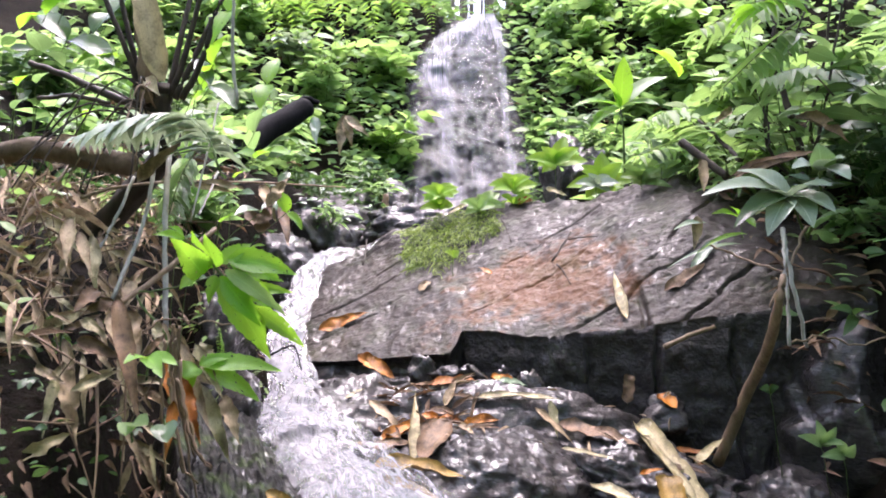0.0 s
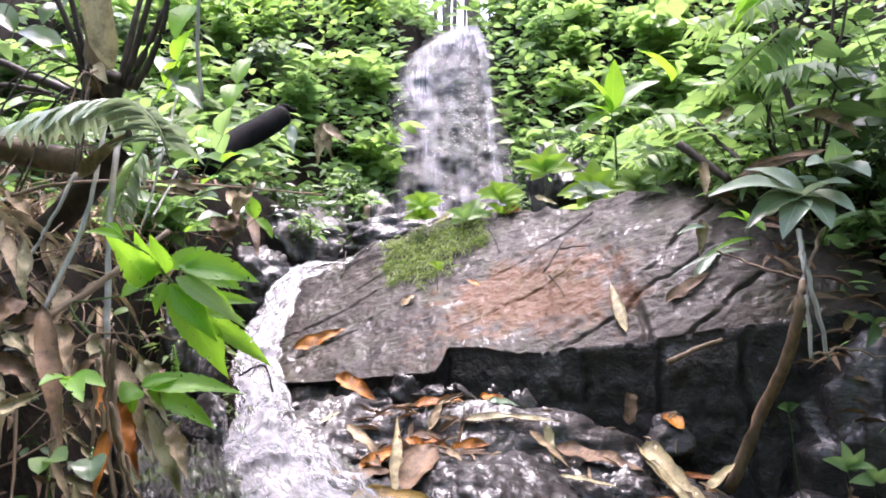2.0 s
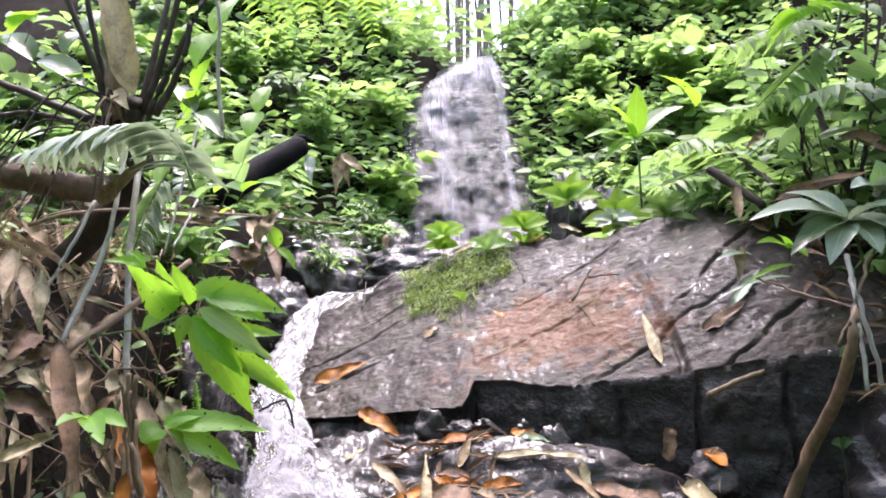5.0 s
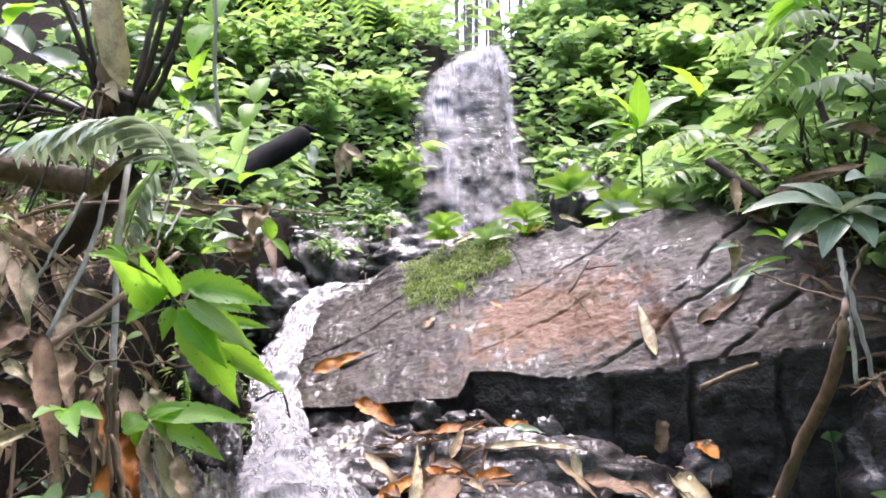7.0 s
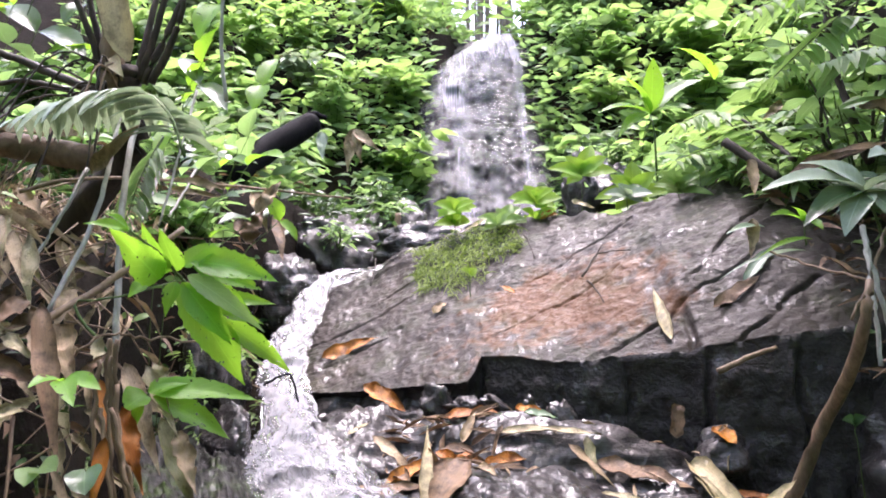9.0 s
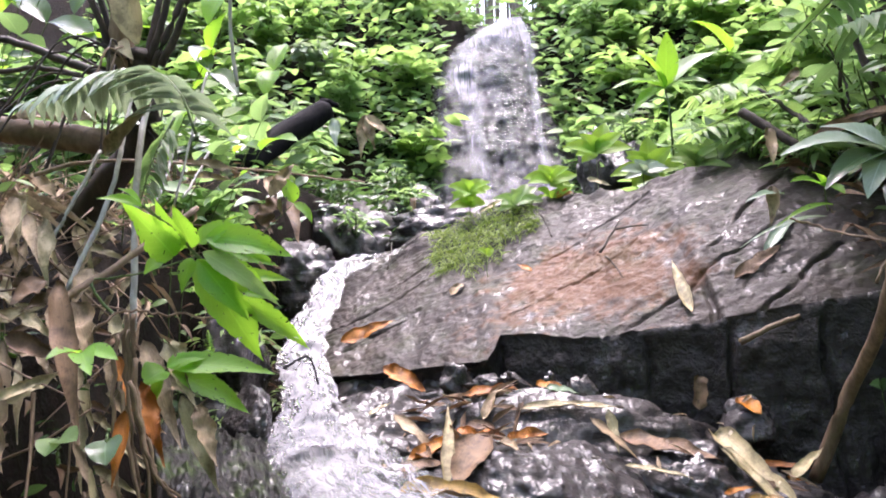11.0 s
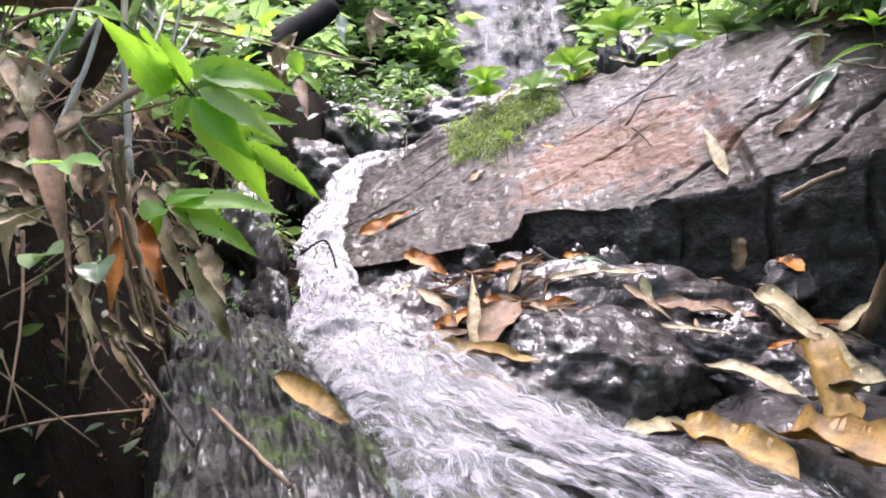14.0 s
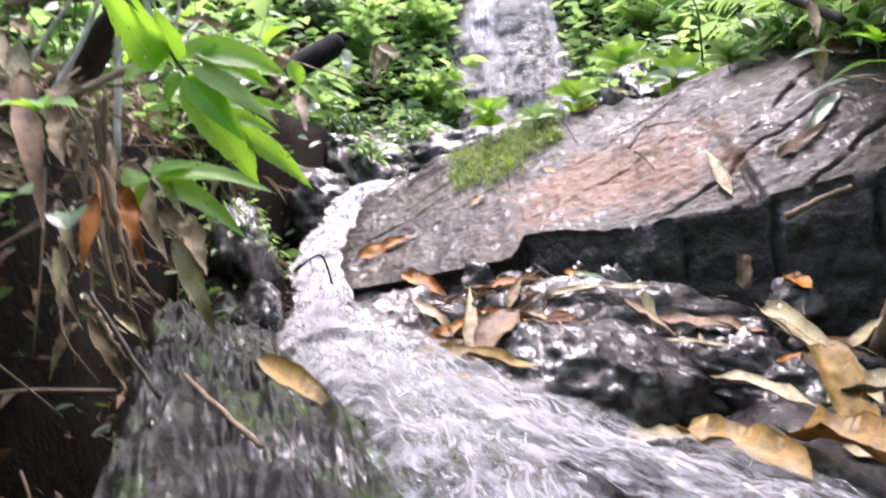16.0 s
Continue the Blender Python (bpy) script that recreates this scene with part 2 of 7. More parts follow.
TAN = dry_mat("tan_sheath", (0.60, 0.45, 0.29), (0.42, 0.29, 0.16))
PALE = dry_mat("pale_sheath", (0.68, 0.58, 0.36), (0.52, 0.42, 0.22), rough=0.5)
BROWN = dry_mat("brown_leaf", (0.32, 0.19, 0.10), (0.17, 0.095, 0.05))
ORANGE = dry_mat("orange_leaf", (0.64, 0.235, 0.012), (0.46, 0.145, 0.010), rough=0.5)
GOLD = dry_mat("golden_sheath", (0.56, 0.36, 0.09), (0.42, 0.23, 0.05), rough=0.4, see=0.2)
BARK = bark_mat("bark", (0.055, 0.04, 0.028), (0.022, 0.016, 0.012))
BLACK = bark_mat("black_wood", (0.007, 0.007, 0.009), (0.014, 0.013, 0.014), rough=0.8, spec=0.06)
CANE = bark_mat("grey_cane", (0.50, 0.48, 0.44), (0.30, 0.28, 0.24), (40, 40, 3), 0.5)
ROOT = bark_mat("root_wood", (0.30, 0.205, 0.13), (0.14, 0.09, 0.055), (25, 25, 5), 0.55)
LOGWOOD = bark_mat("log_wood", (0.20, 0.135, 0.085), (0.09, 0.058, 0.036), (25, 4, 25), 0.6)
TRUNK = bark_mat("pale_bark", (0.34, 0.27, 0.21), (0.22, 0.17, 0.13), (30, 30, 4), 0.7)
STALK = bark_mat("dark_stalk", (0.035, 0.028, 0.024), (0.075, 0.055, 0.04), (40, 40, 6), 0.6)
GREENSTEM = bark_mat("green_stem", (0.10, 0.16, 0.035), (0.06, 0.10, 0.025), (40, 40, 5), 0.45)
MOSS = leaf_mat("moss", (0.10, 0.17, 0.015), (0.20, 0.28, 0.035), (0.32, 0.46, 0.05), 0.6, see=0.3)

# ---- builders ----
rng = np.random.default_rng(7)


def mesh_object(name, verts, faces, material, parent=None, label="", uv=None, smooth=True, attr=None):
    me = bpy.data.meshes.new(name)
    me.from_pydata([tuple(v) for v in verts], [], [tuple(f) for f in faces])
    me.materials.append(material)
    if uv is not None:
        lay = me.uv_layers.new(name="UVMap")
        idx = np.empty(len(me.loops), dtype=np.int32)
        me.loops.foreach_get("vertex_index", idx)
        lay.data.foreach_set("uv", np.asarray(uv, dtype=np.float32)[idx].ravel())
    if attr is not None:
        a = me.attributes.new("foam", "FLOAT", "POINT")
        a.data.foreach_set("value", np.asarray(attr, dtype=np.float32))
    if smooth:
        me.polygons.foreach_set("use_smooth", np.ones(len(me.polygons), dtype=bool))
    me.update()
    ob = new(name, me)
    if parent is not None:
        ob.parent = parent
    if label:
        ob["label"] = label
    return ob


def root_empty(name, at, label, category, group="", kind=""):
    e = new(name)
    e.location = at
    e.empty_display_size = 0.05
    return tagged(e, label, category, group, kind)


def hang(ob, parent):
    """Puts an object built in world places under a thing without moving it."""
    ob.parent = parent
    ob.matrix_parent_inverse = Matrix.Translation(parent.location).inverted()
    return ob


def fbm(p, scale, octaves=5, seed=0.0):
    s = Vector((seed * 13.7, seed * 7.3, seed * 3.1))
    return np.array([noise.fractal(Vector(q) * scale + s, 0.9, 2.1, octaves) for q in p])


def grid_faces(nu, nv, close=False):
    f = []
    for i in range(nu - 1):
        for j in range(nv - (0 if close else 1)):
            k = (j + 1) % nv
            f.append((i * nv + j, (i + 1) * nv + j, (i + 1) * nv + k, i * nv + k))
    return f


def leaf_shape(n=7, kind="ovate", fold=0.25, droop=0.3, wave=0.0, aspect=0.4):
    """A leaf of length 1 and half-width 0.5 along +Y, upper side +Z: verts, faces, uv."""
    t = np.linspace(0, 1, n + 1)
    if kind == "ovate":
        w = np.sin(np.pi * t ** 0.8) ** 0.8
    elif kind == "lance":
        w = np.sin(np.pi * t ** 0.72) * (1 - 0.35 * t)
    elif kind == "broad":
        w = np.sin(np.pi * t ** 0.9) ** 0.55
    else:
        w = 0.82 + 0.18 * np.sin(np.pi * t) + 0.06 * np.sin(17 * t)
        w[0], w[-2], w[-1] = 0.5, 0.62, 0.1
    if kind == "toothed":
        w = np.sin(np.pi * t ** 0.72) * (1 - 0.3 * t) * (1.04 - 0.16 * (t * 9 - np.floor(t * 9)))
    w = np.maximum(w, 0.025)
    v, uv = [], []
    for i, a in enumerate(t):
        bend = a * droop * 1.2
        y, z = (math.sin(bend) / max(droop * 1.2, 1e-3)) if droop > 1e-3 else a, -(1 - math.cos(bend)) / max(droop * 1.2, 1e-3) if droop > 1e-3 else 0
        for s in (-1, -0.5, 0, 0.5, 1):
            rise = (abs(s) ** 1.3 * fold * w[i] + wave * 0.14 * math.sin(11 * a + (2 if s > 0 else 0)) * abs(s)) * aspect
            v.append((s * 0.5 * w[i], y, z + rise * 0.5))
            uv.append((0.5 + s * 0.5, a))
    return np.array(v), grid_faces(n + 1, 5), np.array(uv)


def small_leaf(kind="ovate", fold=0.25, droop=0.35, n=4):
    """The same with three columns, for foliage in bulk."""
    v, f, uv = leaf_shape(n, kind, fold, droop)
    keep = [i for i in range(len(v)) if i % 5 in (0, 2, 4)]
    return v[keep], grid_faces(n + 1, 3), uv[keep]


def frames_from(dirs, roll):
    """Rotation matrices whose Y axis runs along dirs and whose Z axis leans up, turned by roll."""
    y = dirs / np.linalg.norm(dirs, axis=1, keepdims=True)
    up = np.tile(np.array([0.0, 0.0, 1.0]), (len(y), 1))
    x = np.cross(y, up)
    x /= np.maximum(np.linalg.norm(x, axis=1, keepdims=True), 1e-4)
    z = np.cross(x, y)
    c, s = np.cos(roll)[:, None], np.sin(roll)[:, None]
    x2, z2 = c * x + s * z, -s * x + c * z
    return np.stack([x2, y, z2], axis=2)


def gather(shape, pos, dirs, length, width, roll):
    """Many copies of one leaf shape as one set of verts, faces and uv."""
    v, f, uv = shape
    m = frames_from(dirs, roll)
    sc = np.stack([width, length, length], axis=1)
    all_v = np.einsum("nij,nkj->nki", m, v[None] * sc[:, None]) + pos[:, None]
    fa = np.array(f)
    faces = (fa[None] + (np.arange(len(pos)) * len(v))[:, None, None]).reshape(-1, fa.shape[1])
    return all_v.reshape(-1, 3), faces, np.tile(uv, (len(pos), 1))


def tube(points, radii, sides=8, knot=0.0, seed=1):
    """A bent round bar through the points: verts, faces, uv; ends closed."""
    p = np.array(points, float)
    r = np.interp(np.linspace(0, 1, len(p)), np.linspace(0, 1, len(radii)), radii)
    g = np.random.default_rng(seed)
    v, uv = [], []
    for i in range(len(p)):
        d = p[min(i + 1, len(p) - 1)] - p[max(i - 1, 0)]
        d /= np.linalg.norm(d) + 1e-9
        ref = np.array([0, 0, 1.0]) if abs(d[2]) < 0.9 else np.array([1.0, 0, 0])
        x = np.cross(d, ref)
        x /= np.linalg.norm(x)
        y = np.cross(d, x)
        for j in range(sides):
            a = 2 * math.pi * j / sides
            rr = r[i] * (1 + knot * g.uniform(-1, 1))
            v.append(p[i] + rr * (math.cos(a) * x + math.sin(a) * y))
            uv.append((j / sides, i / max(len(p) - 1, 1)))
    f = grid_faces(len(p), sides, True)
    f.append(tuple(range(sides)))
    f.append(tuple((len(p) - 1) * sides + j for j in reversed(range(sides))))
    return v, f, uv


def curve_points(ctrl, n=24, wobble=0.0, seed=1):
    """A smooth line through a few points (Catmull-Rom), with a little wobble."""
    c = [np.array(p, float) for p in ctrl]
    c = [2 * c[0] - c[1]] + c + [2 * c[-1] - c[-2]]
    out, g = [], np.random.default_rng(seed)
    segs = len(c) - 3
    for i in range(n):
        s = i / (n - 1) * segs
        k = min(int(s), segs - 1)
        t = s - k
        a, b, d, e = c[k], c[k + 1], c[k + 2], c[k + 3]
        q = 0.5 * (2 * b + (d - a) * t + (2 * a - 5 * b + 4 * d - e) * t * t + (3 * b - a - 3 * d + e) * t ** 3)
        out.append(q + g.uniform(-wobble, wobble, 3) * (0 < i < n - 1))
    return out


def stick(name, ctrl, radii, material, label, category, n=24, wobble=0.002, sides=8, seed=1, parent=None, knot=0.06, group=""):
    base = Vector(ctrl[0])
    v, f, uv = tube(curve_points(ctrl, n, wobble, seed), radii, sides, knot, seed)
    if parent is None:
        ob = mesh_object(name, [Vector(p) - base for p in v], f, material, uv=uv)
        ob.location = base
        return tagged(ob, label, category, group)
    ob = mesh_object(name, v, f, material, uv=uv, label=label)
    return hang(ob, parent)


def blade(name, base, tip, width, material, parent=None, label="", kind="ovate", face=(0, -0.4, 1), fold=0.3, droop=0.5, n=9, wave=0.4, category="", group="", curl=0.0, thick=0.0, crumple=0.0):
    """One leaf from base to tip; face: the way its upper side looks."""
    b, t = Vector(base), Vector(tip)
    v, f, uv = leaf_shape(n, kind, fold, droop, wave, width / (Vector(tip) - Vector(base)).length)
    end = Vector(v[n * 5 + 2])
    y = t - b
    span = y.length
    z = Vector(face)
    y.normalize()
    x = y.cross(z).normalized()
    z = x.cross(y).normalized()
    # the drooping shape is turned so that its tip lies on the line from base to tip
    lean = math.atan2(end.z, end.y)
    size = span / math.hypot(end.y, end.z)
    c, s = math.cos(-lean), math.sin(-lean)
    pts = []
    for q in v:
        yy, zz = q[1] * c - q[2] * s, q[1] * s + q[2] * c
        xx = q[0]
        if curl:
            a = xx * 2 * curl
            xx, zz = math.sin(a) / (2 * curl), zz + (1 - math.cos(a)) / (2 * curl) * width / size
        if crumple:
            s0 = Vector((b.x * 50 + q[0] * 3, b.y * 50 + q[1] * 6, q[1] * 2))
            xx *= 1 + 0.35 * crumple * noise.noise(s0 * 1.7)
            zz += 0.10 * crumple * noise.noise(s0) * min(1.0, 3 * width / size)
        pts.append(x * (xx * width) + y * (yy * size) + z * (zz * size))
    if thick:
        m = len(pts)
        pts += [p - z * thick for p in pts]
        f = list(f) + [tuple(m + i for i in reversed(q)) for q in f]
        uv = np.vstack([uv, uv])
        rim = [i * 5 for i in range(n + 1)] + [n * 5 + j for j in range(1, 5)] + [i * 5 + 4 for i in reversed(range(n))] + [3, 2, 1]
        f += [(rim[i], rim[(i + 1) % len(rim)], m + rim[(i + 1) % len(rim)], m + rim[i]) for i in range(len(rim))]
    ob = mesh_object(name, pts, f, material, uv=uv, label=label)
    ob.location = b
    if parent is not None:
        hang(ob, parent)
    if category:
        tagged(ob, label, category, group)
    return ob


def rock(name, at, size, material, label, seed, turn=(0, 0, 0), rough=0.18, cut=6, sub=5, category="rock", group=""):
    """A worn stone: a ball flattened by a few planes and roughened at two scales."""
    bm = bmesh.new()
    bmesh.ops.create_icosphere(bm, subdivisions=sub, radius=1.0)
    g = np.random.default_rng(seed)
    planes = [(Vector(g.normal(size=3)).normalized(), g.uniform(0.55, 0.85)) for _ in range(cut)]
    s = Vector((seed * 3.3, seed * 1.7, seed * 5.1))
    for q in bm.verts:
        p = q.co.copy()
        for nn, d in planes:
            over = p.dot(nn) - d
            if over > 0:
                p -= nn * over * 0.9
        k = 1 + rough * noise.fractal(p * 1.6 + s, 0.9, 2.0, 4) + rough * 0.42 * noise.fractal(p * 6 + s, 0.7, 2.0, 5)
        q.co = Vector((p.x * size[0], p.y * size[1], p.z * size[2])) * k
    for fc in bm.faces:
        fc.smooth = True
    me = bpy.data.meshes.new(name)
    bm.to_mesh(me)
    bm.free()
    me.materials.append(material)
    ob = new(name, me)
    ob.matrix_world = pose(*at, *turn)
    return tagged(ob, label, category, group)

# ---- the ground: a gully with banks, rising to a crest ----
def ramp1(x, xs, ys):
    return np.interp(x, xs, ys)


def smooth01(t):
    t = np.clip(t, 0, 1)
    return t * t * (3 - 2 * t)


LEFT_Y, LEFT_X = (-4, 0, 1.2, 1.5, 1.7, 1.9, 2.5, 3.2, 4.2, 5.2, 6.5, 7.5, 9.3, 11), (-2.0, -1.05, -0.72, -0.66, -0.64, -0.68, -0.95, -1.08, -1.1, -0.9, -0.6, -0.45, 0.0, 0.0)
RIGHT_Y, RIGHT_X = (-4, 0, 2, 3, 3.6, 4.2, 5, 6.5, 7.5, 9.3, 11), (2.2, 1.5, 1.35, 1.5, 1.55, 1.3, 1.1, 0.95, 0.85, 0.62, 0.6)


def land(x, y):
    x, y = np.asarray(x, float), np.asarray(y, float)
    z = ramp1(y, (-60, -20, -2, 0, 1.2, 2.4, 3.0, 3.6, 4.6, 5.2, 6.6, 7.0, 9.4, 11, 14, 60), (-9, -4, -0.5, -0.1, 0.15, 0.36, 0.42, 0.5, 1.10, 1.18, 1.22, 1.5, 4.15, 4.8, 4.95, 5.5))
    dl = ramp1(y, LEFT_Y, LEFT_X) - x
    dr = x - ramp1(y, RIGHT_Y, RIGHT_X)
    z = z + ramp1(y, (-4, 0, 1.5, 2.5, 3.5, 5, 6.5, 8, 10), (0.3, 0.6, 0.75, 1.0, 0.95, 0.65, 0.55, 0.35, 0.12)) * smooth01(dl / 0.20)
    z = z + ramp1(y, (-4, 0, 2, 3, 4, 5, 6.5, 8, 10), (0.2, 0.4, 0.55, 0.95, 0.95, 0.75, 0.5, 0.4, 0.12)) * smooth01(dr / 0.3)
    z = z + 0.38 * np.minimum(np.maximum(dl - 0.1, 0), 9) + 0.30 * np.minimum(np.maximum(dr - 0.1, 0), 9)
    return z


def ground_sheet():
    xs = np.concatenate([np.linspace(-60, -6, 16)[:-1], np.linspace(-6, -2, 18)[:-1], np.linspace(-2, 2.2, 120)[:-1], np.linspace(2.2, 6, 18)[:-1], np.linspace(6, 60, 16)])
    ys = np.concatenate([np.linspace(-60, -2, 16)[:-1], np.linspace(-2, 1, 20)[:-1], np.linspace(1, 7, 150)[:-1], np.linspace(7, 12, 60)[:-1], np.linspace(12, 60, 20)])
    gx, gy = np.meshgrid(xs, ys, indexing="ij")
    z = land(gx, gy)
    p = np.stack([gx.ravel(), gy.ravel(), z.ravel()], 1)
    p[:, 2] += 0.06 * fbm(p, 1.7, 4, 1) + 0.02 * fbm(p, 9, 3, 2)
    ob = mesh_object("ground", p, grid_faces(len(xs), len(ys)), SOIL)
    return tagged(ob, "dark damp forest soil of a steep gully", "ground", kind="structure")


ground_sheet()


def far_wall():
    """Plain unseen wall added as dark forest: closes the place behind and beside the camera, blocks low sky light."""
    v, f = [], []
    n = 60
    for i in range(n + 1):
        a = radians(155 + 230 * i / n)
        r = 9.5 + 0.8 * math.sin(7 * a) + 0.5 * math.sin(17 * a + 1)
        for j in range(9):
            z = -5 + 13.5 * j / 8
            rr = r + 0.5 * math.sin(3 * j + 5 * a)
            v.append((rr * math.cos(a), 2 + rr * math.sin(a), z + 1.2 * math.sin(11 * a) * (j / 8)))
    f = grid_faces(n + 1, 9)
    ob = mesh_object("backdrop", v, f, BUSH, uv=[(0.3, 0.3)] * len(v))
    tagged(ob, "dark green forest edge closing the gully", "forest", kind="structure")


far_wall()


# ---- the great tilted slab ----
SX = (-0.755, -0.531, -0.398, -0.260, -0.127, -0.039, 0.024, 0.058, 0.08, 0.24, 0.35, 0.45, 0.57, 0.72, 0.84, 0.87, 0.98, 1.21, 1.70)
SY = (3.735, 3.609, 3.550, 3.491, 3.428, 3.385, 3.346, 3.409, 3.50, 3.41, 3.34, 3.31, 3.27, 3.22, 3.17, 3.14, 3.10, 3.04, 2.95)
SZ = (0.860, 0.876, 0.893, 0.912, 0.927, 0.936, 0.939, 0.980, 1.025, 1.029, 1.010, 1.018, 1.039, 1.055, 1.066, 1.085, 1.096, 1.140, 1.20)
CX = (-0.90, -0.70, -0.53, -0.29, -0.16, 0.16, 0.47, 0.64, 0.83, 1.01, 1.26, 1.85)
CY = (4.74, 4.72, 4.72, 4.68, 4.67, 4.64, 4.53, 4.43, 4.33, 4.22, 4.08, 3.60)
CZ = (1.40, 1.415, 1.45, 1.555, 1.59, 1.667, 1.70, 1.69, 1.71, 1.745, 1.80, 1.62)


def slab_rock():
    nu, nf, nt, nb = 300, 34, 170, 8
    u = np.linspace(0, 1, nu)
    along = lambda xs: (np.array(xs) - xs[0]) / (xs[-1] - xs[0])
    fr = np.stack([np.interp(u, along(SX), a) for a in (SX, SY, SZ)], 1)
    cr = np.stack([np.interp(u, along(CX), a) for a in (CX, CY, CZ)], 1)
    swell = np.interp(u, (0, 0.3, 0.5, 0.65, 1), (-0.01, -0.025, 0.0, 0.05, 0.05))
    wob = fbm(np.stack([u * 2, u * 0, u * 0], 1), 4.0, 5, 3)
    fr[:, 1] += 0.012 * wob
    fr[:, 2] += 0.006 * fbm(np.stack([u * 2, u * 0, u * 0], 1), 7.0, 5, 4)
    rows = []
    normal = np.array([-0.28, -0.48, 0.83])
    for j in range(nf):                       # front face, from its foot up to the edge
        s = j / (nf - 1)
        p = fr.copy()
        p[:, 2] = 0.35 + (fr[:, 2] - 0.35) * s
        hollow = np.interp(fr[:, 0], (-0.8, 0.05, 0.1, 0.8), (1.0, 1.0, 0.0, 0.0))
        p[:, 1] += hollow * (0.06 * (1 - s) * smooth01((1 - s) * 6) + 0.04 * smooth01((1 - s) * 14)) - (1 - hollow) * 0.07 * (1 - s)
        rows.append(p)
    for j in range(nt):
        s = j / (nt - 1)
        rows.append(fr * (1 - s) + cr * s + swell[:, None] * normal * math.sin(math.pi * s))
    for j in range(1, nb + 1):
        p = cr.copy()
        p[:, 1] += 0.10 * j / nb * 2
        p[:, 2] -= 0.9 * (j / nb) ** 1.3
        rows.append(p)
    p = np.stack(rows, 1).reshape(-1, 3)
    row = np.tile(np.arange(len(rows)), nu)
    uu = np.repeat(u, len(rows))
    top = (row >= nf) & (row < nf + nt)
    tv = np.clip((row - nf) / nt, 0, 1)
    # bedding: thin sheets broken off in steps that climb gently to the right
    x, y = p[:, 0], p[:, 1]
    warp = fbm(p, 2.3, 4, 5)
    fine_warp = fbm(p, 9.0, 4, 16)
    bed = (y - 3.2) * 0.9 - 0.24 * x + 0.10 * warp
    saw = lambda q: q - np.floor(q)
    stepA = np.clip(saw(bed / 0.23) * 6, 0, 1) * (1 - saw(bed / 0.23))
    stepB = np.clip(saw(bed / 0.075 + 0.3 * warp) * 5, 0, 1) * (1 - saw(bed / 0.075 + 0.3 * warp))
    d = 0.012 * (stepA - 0.5) * smooth01(fbm(p, 1.9, 3, 9) * 2.4 - 0.1) + 0.005 * stepB * smooth01(fbm(p, 3.0, 3, 6) * 2.4 - 0.2)
    d += 0.012 * fbm(p, 3.5, 5, 7) + 0.006 * fbm(p, 14, 4, 8) + 0.003 * fbm(p, 48, 3, 10)
    # a block to the right of an upright joint sits a little deeper; long cracks run up the slab to the right
    joint = np.exp(-((x - 0.86 - 0.05 * (y - 3.2) - 0.02 * warp) / 0.011) ** 2) * smooth01((3.42 - y) / 0.15)
    d -= 0.035 * joint
    for a, b, c, w, deep in ((3.02, 0.42, 0.82, 0.010, 0.022), (3.30, 0.20, 0.55, 0.008, 0.018), (3.46, 0.75, 0.95, 0.012, 0.028), (4.05, 0.30, -0.75, 0.008, 0.02), (3.83, 0.33, -0.70, 0.008, 0.018), (4.28, 0.22, -0.5, 0.008, 0.022), (3.62, 0.28, 0.1, 0.007, 0.016), (3.95, 0.35, 0.3, 0.008, 0.02)):
        line = y - (a + b * (x - c) + 0.03 * warp + 0.012 * fine_warp)
        d -= deep * np.exp(-(line / (w * 0.7)) ** 2) * smooth01(fine_warp * 1.5 + 0.9) * smooth01((x - c + 0.05) / 0.12) * smooth01((c + 0.75 - x) / 0.2) * top
    # sheets peel away from the right flank
    p += np.where(top[:, None], normal[None] * d[:, None], 0)
    face = row < nf
    blocks = np.floor((x + 0.05 * warp - 0.03) / 0.29)
    fd = 0.012 * np.sin(blocks * 2.4) + 0.03 * fbm(p, 4, 5, 11) + 0.012 * fbm(p, 16, 4, 12) + 0.005 * fbm(p, 50, 3, 13)
    seam = np.abs(saw((x + 0.05 * warp - 0.03) / 0.29) - 0.5) * 2
    fd -= 0.035 * smooth01((seam - 0.86) * 8) * smooth01((x - 0.5) * 4)
    shelf = saw(p[:, 2] / 0.13 + 0.4 * warp)
    fd += 0.010 * shelf
    fade = smooth01((nf - 1 - row) / 5)
    p[:, 1] -= np.where(face, fd * fade, 0)
    p[:, 2] += np.where(row >= nf + nt - 25, 0.03 * fbm(p, 6, 4, 14), 0)
    ob = mesh_object("slab_rock", p, grid_faces(nu, len(rows)), SLAB)
    ob.data.materials.append(FACE)
    across = np.tile(np.arange(len(rows) - 1), nu - 1)
    ob.data.polygons.foreach_set("material_index", (across < nf - 1).astype(np.int32))
    return tagged(ob, "great tilted slab of wet grey-brown layered rock with a rusty patch", "rock")


slab_rock()


# ---- the ledged rock face behind the upper fall ----
def face_y(z, ledges=0.32):
    """Depth of the upper rock face at a height, with its ledges."""
    ledge = (z - 1.9) / 0.27
    step = np.floor(ledge) + np.clip((ledge - np.floor(ledge)) * 2.2 - 1.2, 0, 1)
    return 7.0 + ((1 - ledges) * (z - 1.9) + ledges * step * 0.27) * 1.02


